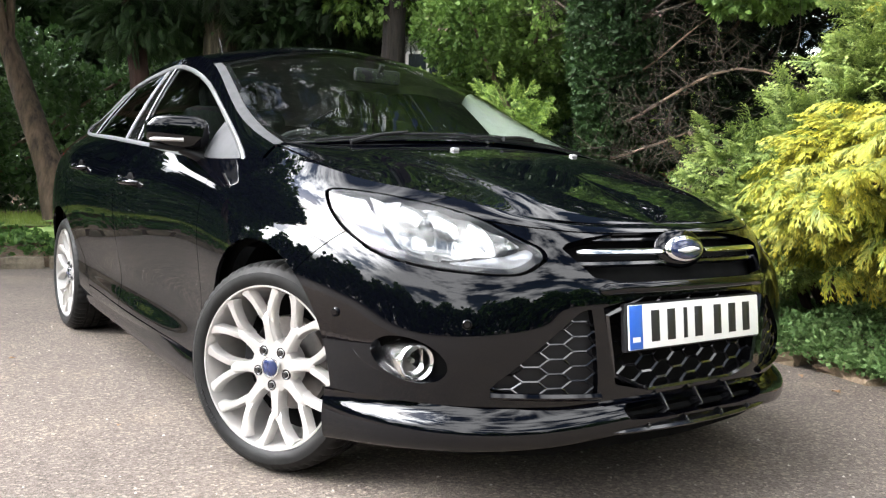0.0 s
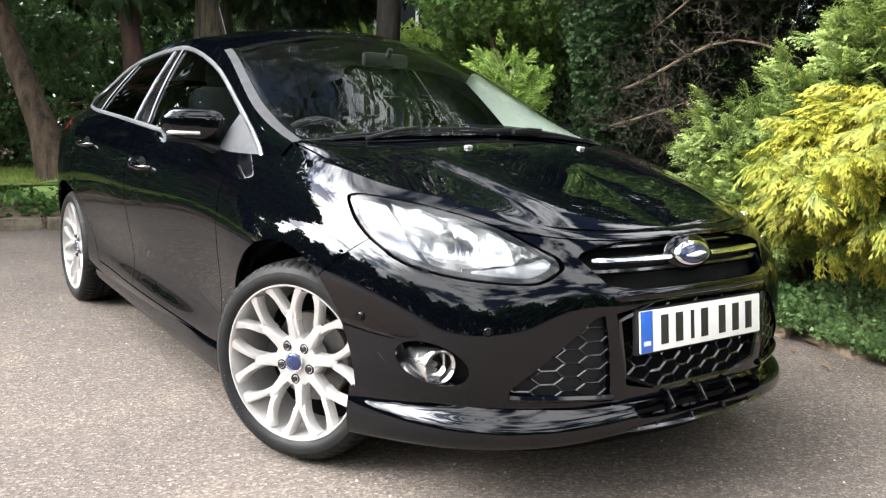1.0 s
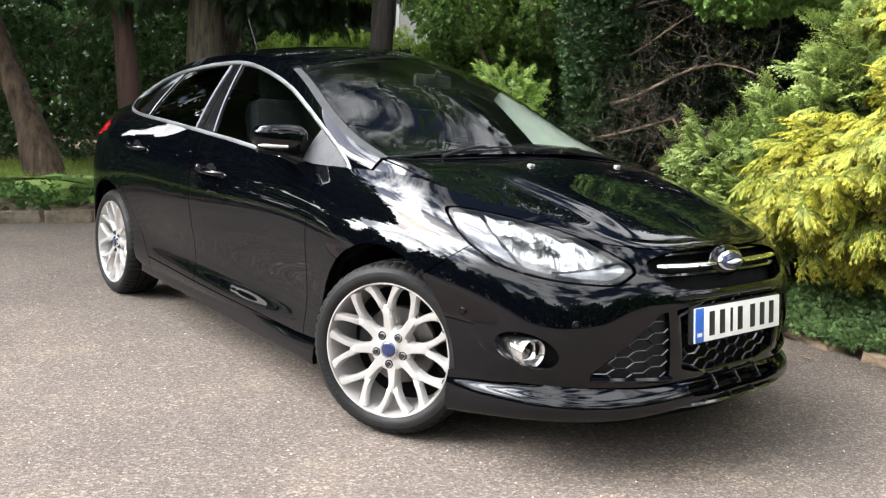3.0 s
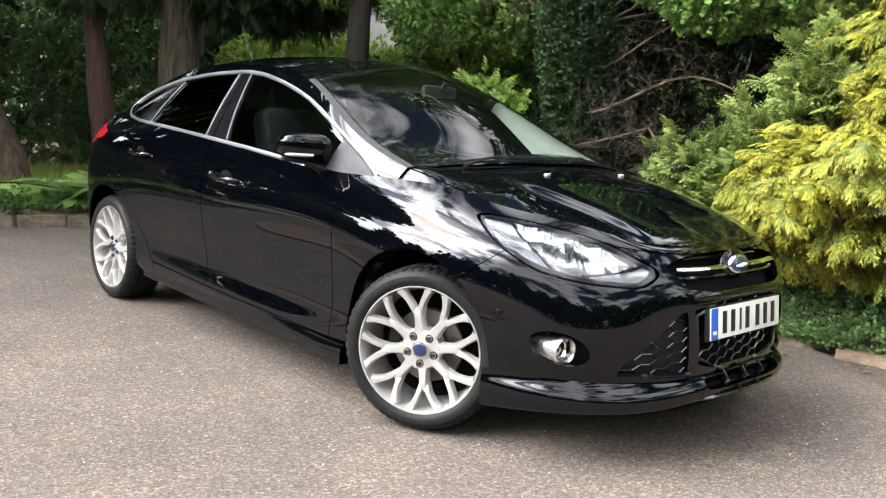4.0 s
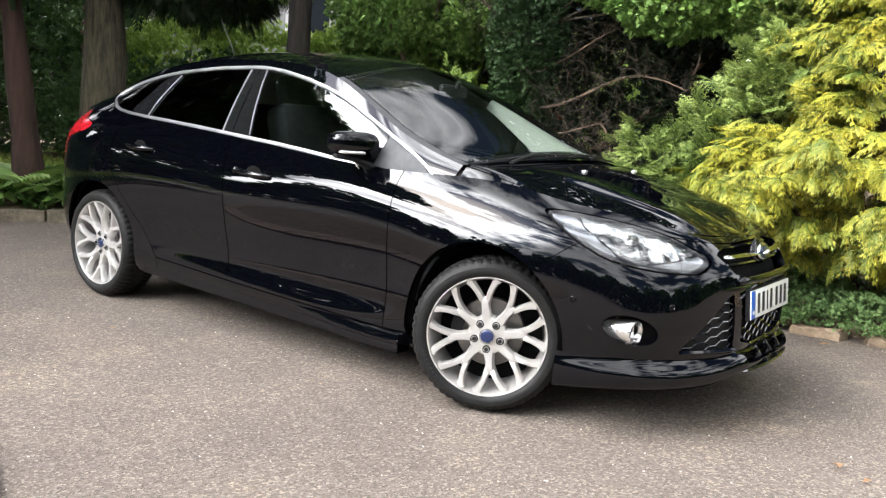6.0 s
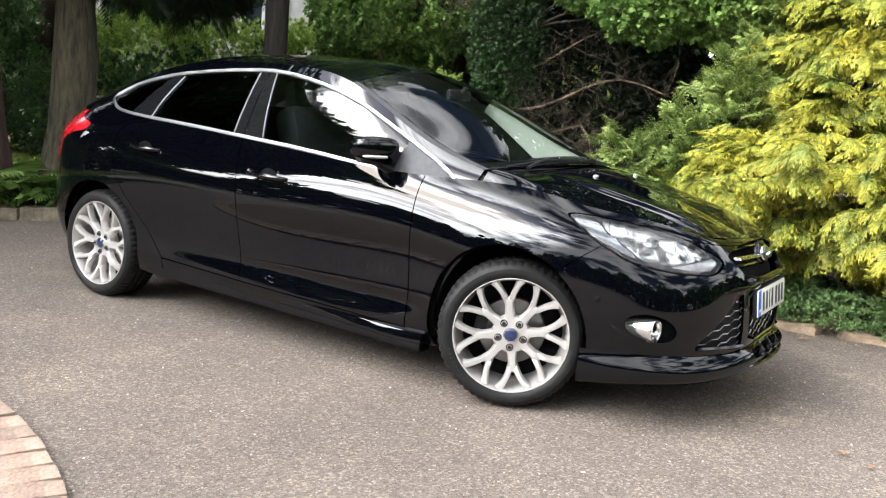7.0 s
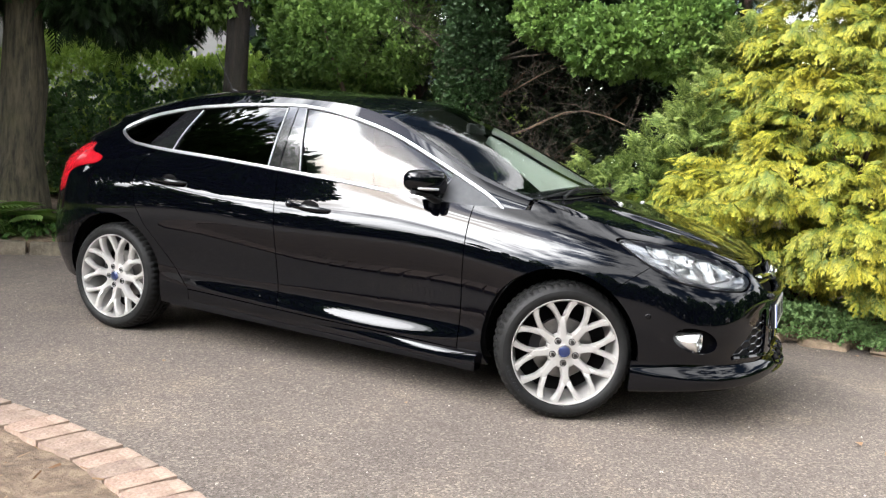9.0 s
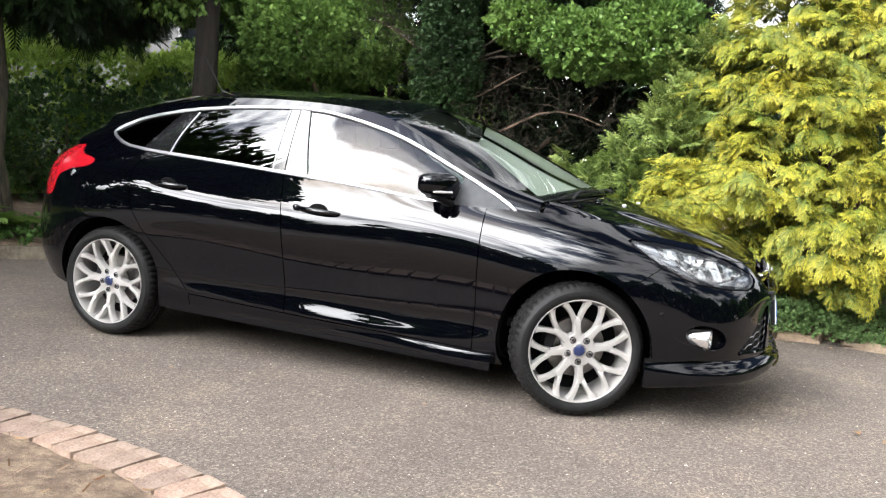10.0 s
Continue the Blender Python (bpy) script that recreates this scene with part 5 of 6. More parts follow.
# slanting lines that divide the side glass: x as a function of height
z_of = np.array([.98, 1.345])
front_back = lambda v: np.interp(v[:, 2], z_of, [-1.455, -1.577])
gap_line = lambda v: np.interp(v[:, 2], z_of, [-1.587, -1.630])
rear_front = lambda v: np.interp(v[:, 2], z_of, [-1.657, -1.692])
rear_back = lambda v: np.interp(v[:, 2], [1.02, 1.15, 1.296], [-2.325, -2.308, -2.262])
quarter_front = lambda v: np.interp(v[:, 2], [1.02, 1.281], [-2.542, -2.383])
sail, rest = dlo.split(lambda v: np.interp(v[:, 2], [.9, 1.03], [-.672, -.645]) - v[:, 0], 0.004)
front_glass, rest = rest.split(lambda v: front_back(v) - v[:, 0], 0.004)
pillar_a, rest = rest.split(lambda v: gap_line(v) - v[:, 0], 0.007)
pillar_b, rest = rest.split(lambda v: rear_front(v) - v[:, 0], 0.004)
rear_glass, rest = rest.split(lambda v: rear_back(v) - v[:, 0], 0.004)
pillar_c, quarter_glass = rest.split(lambda v: quarter_front(v) - v[:, 0], 0.006)


def strip(name, pts, sd, w, h, mat, parent, closed=False, label=""):
    """A rounded trim strip along points (x, q, z) on the car's skin."""
    bm = bmesh.new()
    p = [Vector((a[0], sd * a[1], a[2])) for a in pts]
    n = len(p)
    rings = []
    for i in range(n):
        d = (p[(i + 1) % n if closed else min(i + 1, n - 1)] - p[i - 1 if closed or i else 0]).normalized()
        out = Vector((0, sd, 0.25))
        b = d.cross(out).normalized()
        o = b.cross(d).normalized()
        rings.append([bm.verts.new(p[i] + b * x * w + o * y * h) for x, y in ((-.5, -.5), (-.5, .25), (-.3, .5), (.3, .5), (.5, .25), (.5, -.5))])
    m = n if closed else n - 1
    for i in range(m):
        r0, r1 = rings[i], rings[(i + 1) % n]
        for k in range(6):
            f = (r0[k], r0[(k + 1) % 6], r1[(k + 1) % 6], r1[k])
            bm.faces.new(f)
    if not closed:
        bm.faces.new(rings[0])
        bm.faces.new(rings[-1][::-1])
    bmesh.ops.recalc_face_normals(bm, faces=bm.faces[:])
    return part(name, bm, mat, parent, label)


outline = []
ol = glass_line.outline
for a, b in zip(ol, ol[1:] + ol[:1]):
    k = max(1, int(math.hypot(b[0] - a[0], b[1] - a[1]) / 0.03))
    for i in range(k):
        x, z = a[0] + (b[0] - a[0]) * i / k, a[1] + (b[1] - a[1]) * i / k
        outline.append((x, side_q(x, z) + 0.001, z))

for sd in (-1, 1):
    wing_ob = skin_object("front_wing", wing.join(hood_rest.clip(lambda v: 0.60 - v[:, 1])), PAINT, car, sides=(sd,))
    fd = skin_object("front_door", front_door, PAINT, car, sides=(sd,))
    rd = skin_object("rear_door", rear_door, PAINT, car, sides=(sd,))
    skin_object("rear_quarter_panel", quarter, PAINT, car, sides=(sd,))
    skin_object("sill", sill, PAINT, car, sides=(sd,))
    skin_object("roof_frame", side_frame, PAINT, car, sides=(sd,))
    tl = skin_object("tail_light", tail_skin, RED_LENS, car, "red wrap-round tail light", sides=(sd,))
    skin_object("side_window", front_glass.offset(-0.006), GLASS_DOOR, fd, "clear side window", sides=(sd,), flange=0).visible_shadow = False
    skin_object("mirror_corner_panel", sail.offset(-0.003), GREY_PANEL, fd, "grey corner panel", sides=(sd,), flange=0.006)
    skin_object("pillar_trim", pillar_a.offset(-0.002), GLOSS_BLACK, fd, sides=(sd,), flange=0.006)
    skin_object("pillar_trim", pillar_b.offset(-0.002), GLOSS_BLACK, rd, sides=(sd,), flange=0.006)
    skin_object("side_window", rear_glass.offset(-0.006), GLASS_PRIVACY, rd, "dark privacy glass", sides=(sd,), flange=0)
    skin_object("pillar_trim", pillar_c.offset(-0.002), GLOSS_BLACK, rd, sides=(sd,), flange=0.006)
    skin_object("quarter_window", quarter_glass.offset(-0.006), GLASS_PRIVACY, car, "dark quarter glass", sides=(sd,), flange=0)
    strip("window_trim", outline, sd, 0.018, 0.007, SATIN, car, closed=True, label="bright satin window surround")
    zz = np.linspace(1.0, 1.322, 10)
    for line, par in ((front_back, fd), (rear_front, rd)):
        pts = [(float(line(np.array([[0, 0, z]]))[0]), 0, z) for z in zz]
        strip("pillar_strip", [(x, side_q(x, z), z) for x, _, z in pts], sd, 0.007, 0.005, SATIN, par)
    pts = [(float(rear_back(np.array([[0, 0, z]]))[0]), 0, z) for z in np.linspace(1.045, 1.28, 9)]
    strip("pillar_strip", [(x, side_q(x, z), z) for x, _, z in pts], sd, 0.007, 0.005, SATIN, rd)

    # sill skirt with a flared leading end
    bm = bmesh.new()
    rings = []
    for x in np.linspace(-2.24, -.40, 40):
        t = (x + 2.24) / 1.84
        fl = 0.004 * math.exp(-((x + .62) / .25) ** 2)
        e = 1.0
        base = 0.834 + 0.043 * t
        top_z = np.interp(x, [-2.2, -1.5, -.5], [.300, .275, .242])
        sec = [(base + .008, top_z), (base + .011 + fl, top_z - .020), (base + .014 + fl, top_z - .052), (base + .014 + fl, .185 + .03 * (1 - t)), (base + .012, .166 + .045 * (1 - t)), (base - .06, .166 + .05 * (1 - t)), (base - .06, top_z)]
        rings.append([bm.verts.new((x, sd * (base - .06 + (q - base + .06) * e), z)) for q, z in sec])
    for r0, r1 in zip(rings, rings[1:]):
        for k in range(7):
            bm.faces.new((r0[k], r0[(k + 1) % 7], r1[(k + 1) % 7], r1[k]))
    bm.faces.new(rings[0])
    bm.faces.new(rings[-1][::-1])
    bmesh.ops.recalc_face_normals(bm, faces=bm.faces[:])
    part("side_skirt", bm, PAINT, car, "body-coloured side skirt")

    # wheel-arch liners
    for x in (0.0, AXLE_R):
        bm = bmesh.new()
        lathe(bm, [(.352, -.80), (.362, -.76), (.368, -.50), (.1, -.50)], 40, start=-0.25, sweep=math.pi + 0.5)
        ob = part("arch_liner", bm, LINER, car)
        ob.location = (x - (.035 if x > -1 else 0) * (1 if sd < 0 else 1), 0, .328)
        if sd > 0:
            ob.rotation_euler = (0, 0, math.pi)

    # door handles with their key bowl
    for hx, hz, par in ((-1.345, .826, fd), (-2.255, .886, rd)):
        q0 = body_q(hx, hz)
        bm = bmesh.new()
        pts = [(hx - .115 + .23 * i / 12, sd * (q0 - .002 + .036 * math.sin(math.pi * i / 12) ** .5), hz + .004 - .012 * i / 12) for i in range(13)]
        tube(bm, pts, [.008 + .007 * math.sin(math.pi * i / 12) ** .5 for i in range(13)], 10, squash=1.0)
        part("door_handle", bm, PAINT, par, "body-coloured pull handle")
        bm = bmesh.new()
        bmesh.ops.create_uvsphere(bm, u_segments=20, v_segments=12, radius=1.0, matrix=Matrix.Translation((hx - .005, sd * (q0 - .004), hz - .006)) @ Matrix.Diagonal((.058, .006, .040, 1)))
        part("handle_bowl", bm, LINER, par)
        if hx > -2:
            bm = bmesh.new()
            bmesh.ops.create_uvsphere(bm, u_segments=14, v_segments=8, radius=1.0, matrix=Matrix.Translation((hx - .122, sd * (q0 + .010), hz + .006)) @ Matrix.Diagonal((.018, .012, .017, 1)))
            part("lock_cover", bm, PAINT, par)

    # door mirror
    mir = bmesh.new()
    bmesh.ops.create_icosphere(mir, subdivisions=5, radius=1.0)
    for v in mir.verts:
        c = v.co
        sx, sy, sz = (math.copysign(abs(k) ** 0.62, k) for k in c)
        taper = 1.0 + 0.16 * sy
        x = -.718 + .062 * sx - (0.0 if sx > 0 else -.018 * (1 - abs(sx))) - .032 * sy
        y = .880 + .098 * sy
        z = 1.003 + .056 * sz * (1.0 - .10 * sy) + .004 * sy
        if sz < 0:
            z += .012 * abs(sz) * (sy * .5 - .2)
        v.co = Vector((x, sd * y, z))
    if sd < 0:
        bmesh.ops.reverse_faces(mir, faces=mir.faces[:])
    bmesh.ops.recalc_face_normals(mir, faces=mir.faces[:])
    housing = part("door_mirror", mir, PAINT, car, "body-coloured door mirror with a clear indicator strip")
    bm = bmesh.new()
    pts = [(-.718 + .063 * (1 - abs(s) ** 3.2) ** .31 - .032 * s, sd * (.880 + .098 * s), .972) for s in np.linspace(-.05, .93, 12)]
    tube(bm, pts, [.0085] * 11 + [.004], 12, squash=0.8)
    part("indicator_strip", bm, INDICATOR, housing, "clear side indicator")
    bm = bmesh.new()
    tube(bm, [(-.690, sd * .775, .905), (-.695, sd * .82, .925), (-.715, sd * .865, .945)], [.040, .032, .030], 14, squash=0.6)
    part("mirror_arm", bm, BLACK_PLASTIC, housing)
    bm = bmesh.new()
    tube(bm, [(-.700, sd * .79, .951), (-.715, sd * .88, .950), (-.735, sd * .966, .953)], [.030, .034, .018], 12, squash=0.5)
    part("mirror_base", bm, BLACK_PLASTIC, housing)
    bm = bmesh.new()
    bmesh.ops.create_circle(bm, cap_ends=True, radius=1, segments=32, matrix=Matrix.Translation((-.778, sd * .884, 1.005)) @ Euler((0, radians(90), 0)).to_matrix().to_4x4() @ Matrix.Diagonal((.045, .085, 1, 1)))
    part("mirror_glass", bm, CHROME, housing, "mirror glass")

# tail closing panels and floor
endk = len(BELT) - 1
edge = [tuple(v[:3]) for v in side.v[np.abs(side.v[:, 3] - endk) < 1e-6]] + [tuple(v[:3]) for v in top.v[np.abs(top.v[:, 3] - endk) < 1e-6]]
u_end = np.linspace(UK[-5], UK[-3], len(edge))
low_edge = TOP_EDGE(u_end)
verts, faces = [], []
for j in range(9):
    t = j / 8
    for a, b in zip(edge, low_edge):
        x = a[0] * (1 - t) + b[0] * t - 0.05 * math.sin(math.pi * t)
        verts.append((x, -(a[1] * (1 - t) + b[1] * t), a[2] * (1 - t) + b[2] * t))
w = len(edge)
for j in range(8):
    for i in range(w - 1):
        faces.append((j * w + i, j * w + i + 1, (j + 1) * w + i + 1, (j + 1) * w + i))
k = len(verts)
verts += [(x, -y, z) for x, y, z in verts]
faces += [tuple(i + k for i in f[::-1]) for f in faces]
mesh_object("tailgate", verts, faces, PAINT, car, smooth=True)
bm = bmesh.new()
box(bm, -1.25, 0, .24, 3.6, 1.30, .06, bevel=.02)
box(bm, 0.42, 0, .23, .55, 1.1, .05, bevel=.02)
part("underbody", bm, LINER, car)


# ---- wheels ----
def build_wheel():
    """A wheel with its outer face towards -y; the cap's face lies at the origin."""
    wheel = new("wheel")
    bm = bmesh.new()
    sides_n = 168
    prof = [(.229, -.006), (.2345, -.013), (.242, -.019), (.252, -.0235), (.262, -.0245), (.273, -.0225), (.2745, -.0205), (.284, -.016), (.292, -.008), (.2985, .003), (.3018, .016), (.3030, .030), (.3030, .040), (.2955, .041), (.2955, .050), (.3034, .051), (.3036, .076), (.2955, .077), (.2955, .086), (.3036, .087), (.3034, .112), (.2955, .113), (.2955, .122), (.3030, .123), (.3018, .150), (.2985, .168), (.291, .180), (.268, .194), (.242, .192), (.229, .180)]
    rings = []
    for r, o in prof:
        ring = []
        for s in range(sides_n):
            a = math.tau * s / sides_n
            rr = r
            if r > .290 and (o < .041 or o > .122) and s % 3 == 0:
                rr -= .0065
            if r > .30 and .04 < o < .125 and s % 6 == int(o * 100) % 6:
                rr -= .005
            ring.append(bm.verts.new((rr * math.cos(a), o, rr * math.sin(a))))
        rings.append(ring)
    for r0, r1 in zip(rings, rings[1:]):
        for s in range(sides_n):
            bm.faces.new((r0[s], r0[(s + 1) % sides_n], r1[(s + 1) % sides_n], r1[s]))
    part("tyre", bm, TYRE, wheel, "black low-profile tyre")
    # moulded marks on the sidewall
    bm = bmesh.new()
    box(bm, 0, -.0245, .258, .011, .003, .012)
    mark = part("sidewall_mark", bm, BLACK_PLASTIC, wheel)
    for i in range(1, 7):
        share("sidewall_mark", mark.data, wheel, Euler((0, .075 * i - 2.2, 0)).to_matrix().to_4x4())
    mark.matrix_basis = Euler((0, -2.2, 0)).to_matrix().to_4x4()
    bm = bmesh.new()
    lathe(bm, [(.2325, -.006), (.2368, -.012), (.2358, -.0165), (.2318, -.0165), (.2285, -.010), (.2260, .002), (.2180, .030), (.2110, .070), (.2110, .160), (.231, .178)], 120)
    part("rim", bm, ALLOY, wheel, "silver multi-spoke alloy rim")
    bm = bmesh.new()
    lathe(bm, [(.0, .012), (.062, .010), (.074, .013), (.080, .024), (.076, .07)], 60)
    part("hub", bm, ALLOY, wheel)
    # forked spoke: a stem that splits towards the rim
    bm = bmesh.new()

    def arm(path, widths, depth):
        rows = []
        for i, (r, a, o) in enumerate(path):
            r1, a1, _ = path[min(i + 1, len(path) - 1)]
            r0, a0, _ = path[max(i - 1, 0)]
            t = Vector((r1 * math.cos(a1) - r0 * math.cos(a0), 0, r1 * math.sin(a1) - r0 * math.sin(a0))).normalized()
            s = Vector((-t.z, 0, t.x))
            c = Vector((r * math.cos(a), o, r * math.sin(a)))
            w = widths[i]
            rows.append([bm.verts.new(c + s * w * kx + Vector((0, ky, 0))) for kx, ky in ((-.60, depth), (-.5, .0055), (-.36, -.0010), (0, -.0020), (.36, -.0010), (.5, .0055), (.60, depth))])
        for a_, b_ in zip(rows, rows[1:]):
            for k_ in range(6):
                bm.faces.new((a_[k_], b_[k_], b_[k_ + 1], a_[k_ + 1]))

    def dish(r):
        return .012 - .022 * ((r - .06) / .170) ** 1.15 if r > .06 else .012

    arm([(r, 0.0, dish(r) + max(0.0, r - .138) * .5) for r in np.linspace(.055, .156, 8)], [.056, .043, .035, .032, .031, .031, .032, .034], .032)
    for sgn in (1, -1):
        path = []
        for t in np.linspace(0, 1, 11):
            r = .124 + .106 * t
            ang = sgn * (.055 + .198 * t ** 1.15)
            path.append((r, ang, dish(r) + .010 * max(0.0, 1 - t / .28)))
        arm(path, [.020, .0215, .022, .022, .0215, .0215, .022, .023, .025, .029, .037], .028)
    bmesh.ops.recalc_face_normals(bm, faces=bm.faces[:])
    first = part("spoke", bm, ALLOY, wheel)
    for i in range(1, 8):
        share("spoke", first.data, wheel, Euler((0, math.tau * i / 8, 0)).to_matrix().to_4x4())
    bm = bmesh.new()
    lathe(bm, [(.0, -.0035), (.020, -.003), (.0255, .000), (.027, .008)], 40)
    part("centre_cap", bm, BLUE, wheel, "blue oval-badged centre cap")
    bm = bmesh.new()
    lathe(bm, [(.0275, .000), (.0305, .000), (.031, .010)], 40)
    part("cap_ring", bm, CHROME, wheel)
    bm = bmesh.new()
    lathe(bm, [(.0, .001), (.0075, .001), (.0085, .004), (.0085, .014)], 12)
    lathe(bm, [(.0088, .0115), (.0120, .0095), (.0150, .0090), (.0165, .0120)], 24)
    nut = part("wheel_nut", bm, NUT, wheel, "dark chromed wheel nut in its pocket")
    for i in range(5):
        a = radians(262) + math.tau * i / 5
        m = Matrix.Translation((.0535 * math.cos(a), .0, .0535 * math.sin(a)))
        if i == 0:
            nut.matrix_basis = m
        else:
            share("wheel_nut", nut.data, wheel, m)
    bm = bmesh.new()
    lathe(bm, [(.05, .085), (.135, .085), (.138, .09), (.138, .108), (.05, .108)], 72)
    part("brake_disc", bm, DISC, wheel, "steel brake disc")
    bm = bmesh.new()
    lathe(bm, [(.105, .065), (.150, .065), (.155, .075), (.155, .125), (.105, .125)], 14, start=2.4, sweep=0.9)
    part("brake_caliper", bm, BLACK_PLASTIC, wheel)
    bm = bmesh.new()
    lathe(bm, [(.02, .15), (.215, .15)], 40)
    part("wheel_back", bm, LINER, wheel)
    return wheel


wheel_1 = build_wheel()
wheel_1.parent = car
STEER = 26
wheel_1.matrix_basis = pose(0.0, -.838, HUB_Z, 0, -8, STEER)
copy_thing(wheel_1, pose(AXLE_R, -.852, HUB_Z, 0, 3, 0))
copy_thing(wheel_1, pose(0.0, .838, HUB_Z, 0, 20, 180 + STEER))
copy_thing(wheel_1, pose(AXLE_R, .852, HUB_Z, 0, 7, 180))


# ---- headlamps ----
def sunk(skin, depth):
    """A skin pressed inwards by depth(v) at each of its points."""
    v = skin.v.copy()
    v[:, :3] -= skin.normals() * depth(skin.v)[:, None]
    return Skin(v, skin.f)


edge_of = lambda v: lamp_line(v[:, 3], v[:, 4])
fold = lambda t: np.abs((t % 1.0) - 0.5) * 2
inner = lamp_skin.clip(lambda v: edge_of(v) + 0.09)
front_unit = lambda v: np.maximum(v[:, 4] - (4.06 + 0.52 * (3.05 - v[:, 3])), v[:, 3] - 3.05) * 0.2
corner_unit = lambda v: (3.62 + 0.35 * (v[:, 4] - 4.6) - v[:, 3]) * 0.2
turn_skin, rest_skin = inner.split(front_unit, 0.016)
corner_skin, main_skin = rest_skin.split(corner_unit, 0.014)
bowl_depth = lambda v: 0.008 + 0.024 * np.clip((-edge_of(v) - 0.09) / 0.34, 0, 1) ** 0.7 + 0.011 * fold(v[:, 3] * 2.7) + 0.004 * fold(v[:, 3] * 11.0) + 0.003 * fold(v[:, 4] * 1.2)
for sd in (-1, 1):
    lamp = skin_object("headlamp", lamp_skin, GLASS_LAMP, car, "clear-lensed headlamp with chrome reflectors", sides=(sd,), flange=0)
    lamp.visible_shadow = False
    skin_object("lamp_housing", lamp_skin.offset(-0.047), DASH, lamp, sides=(sd,), flange=-0.044)
    skin_object("main_reflector", sunk(main_skin, bowl_depth), LAMP_CHROME, lamp, "faceted chrome reflector", sides=(sd,), flange=0)
    skin_object("corner_reflector", sunk(corner_skin, lambda v: 0.010 + 0.010 * fold(v[:, 4] * 2.2) + 0.018 * np.clip((-edge_of(v) - 0.09) / 0.3, 0, 1)), LAMP_SILVER, lamp, "silver corner shroud", sides=(sd,), flange=0)
    skin_object("indicator_reflector", sunk(turn_skin, lambda v: 0.012 + 0.020 * np.clip((-edge_of(v) - 0.09) / 0.2, 0, 1) + 0.004 * fold(v[:, 3] * 8)), LAMP_SILVER, lamp, "silver indicator reflector", sides=(sd,), flange=0)
    lower_band = lamp_skin.clip(lambda v: edge_of(v) + np.where(v[:, 4] < 4.3, 0.12, 0.045), False)
    skin_object("lamp_bezel", lower_band.offset(-0.004), BLACK_PLASTIC, lamp, "dark bezel", sides=(sd,), flange=0)
    # headlamp bulb with its bright shield, and the indicator bulb
    for bx, bq, bz, br in ((.455, .625, .742, .020), (.610, .500, .690, .012)):
        bm = bmesh.new()
        lathe(bm, [(.0, -.022), (br * .6, -.020), (br * .9, -.010), (br, .004), (br * .9, .030)], 24)
        bulb = part("bulb", bm, FOG_CHROME, lamp)
        bulb.matrix_basis = Matrix.Translation((bx, sd * bq, bz)) @ Euler((0, 0, radians(-90) + sd * radians(30))).to_matrix().to_4x4()


# ---- grilles ----
def honeycomb(name, outline_fn, q0, q1, z0, z1, cw, ch, rad, back, mat, parent, sides=(1,)):
    """A mesh of hexagonal cells behind an opening of the nose."""
    bm = bmesh.new()
    a = cw * 0.22
    step = cw / 2 + a
    for c in range(int((q1 - q0) / step) + 2):
        for r in range(-1, int((z1 - z0) / ch) + 2):
            cy, cz = q0 + c * step, z0 + (r + 0.5 * (c % 2)) * ch
            hexa = [(cy + cw / 2, cz), (cy + a, cz + ch / 2), (cy - a, cz + ch / 2), (cy - cw / 2, cz)]
            for p0, p1 in zip(hexa, hexa[1:]):
                m = ((p0[0] + p1[0]) / 2, (p0[1] + p1[1]) / 2)
                if float(outline_fn(np.array([abs(m[0])]), np.array([m[1]]))[0]) > 0.004:
                    continue
                pts = [(front_x(p[0], p[1]) - back, p[0], p[1]) for p in (p0, p1)]
                for sd in sides:
                    tube(bm, [(p[0], sd * p[1], p[2]) for p in pts], rad, 4)
    return part(name, bm, mat, parent, smooth=False)


grille = honeycomb("lower_grille", centre_grille, -.33, .33, .345, .58, .082, .042, .0042, .024, GLOSS_BLACK, car)
tagged(grille, "gloss black honeycomb lower grille")
for sd in (-1, 1):
    g = honeycomb("side_grille", side_grille, .31, .60, .345, .575, .080, .036, .0028, .012, GLOSS_BLACK, car, (sd,))
    skin_object("grille_back", side_cut.offset(-0.022), BLACK_PLASTIC, g, sides=(sd,), flange=0)
    # bright lower ledge of the side grille
    strip("grille_ledge", [(front_x(q, .342) + .004, q, .342 + .008 * (q - .32) / .25) for q in np.linspace(.318, .572, 14)], sd, .016, .014, PAINT, g)

# frames round the centre opening
for ol, nm, w in ((centre_grille.outline, "grille_frame", .012),):
    pts = []
    for a, b in zip(ol, ol[1:] + ol[:1]):
        k = max(1, int(math.hypot(b[0] - a[0], b[1] - a[1]) / 0.025))
        pts += [(a[0] + (b[0] - a[0]) * i / k, a[1] + (b[1] - a[1]) * i / k) for i in range(k)]
    bm = bmesh.new()
    ring = [Vector((front_x(p[0], p[1]) - .006, p[0], p[1])) for p in pts]
    n = len(ring)
    rows = []
    for i, p in enumerate(ring):
        d = (ring[(i + 1) % n] - ring[i - 1]).normalized()
        b = d.cross(Vector((1, 0, 0))).normalized()
        rows.append([bm.verts.new(p + b * x + Vector((y, 0, 0))) for x, y in ((-w / 2, -.03), (-w / 2, 0), (0, .006), (w / 2, 0), (w / 2, -.03))])
    for i in range(n):
        for k in range(4):
            bm.faces.new((rows[i][k], rows[i][k + 1], rows[(i + 1) % n][k + 1], rows[(i + 1) % n][k]))
    bmesh.ops.recalc_face_normals(bm, faces=bm.faces[:])
    part(nm, bm, GLOSS_BLACK, car)

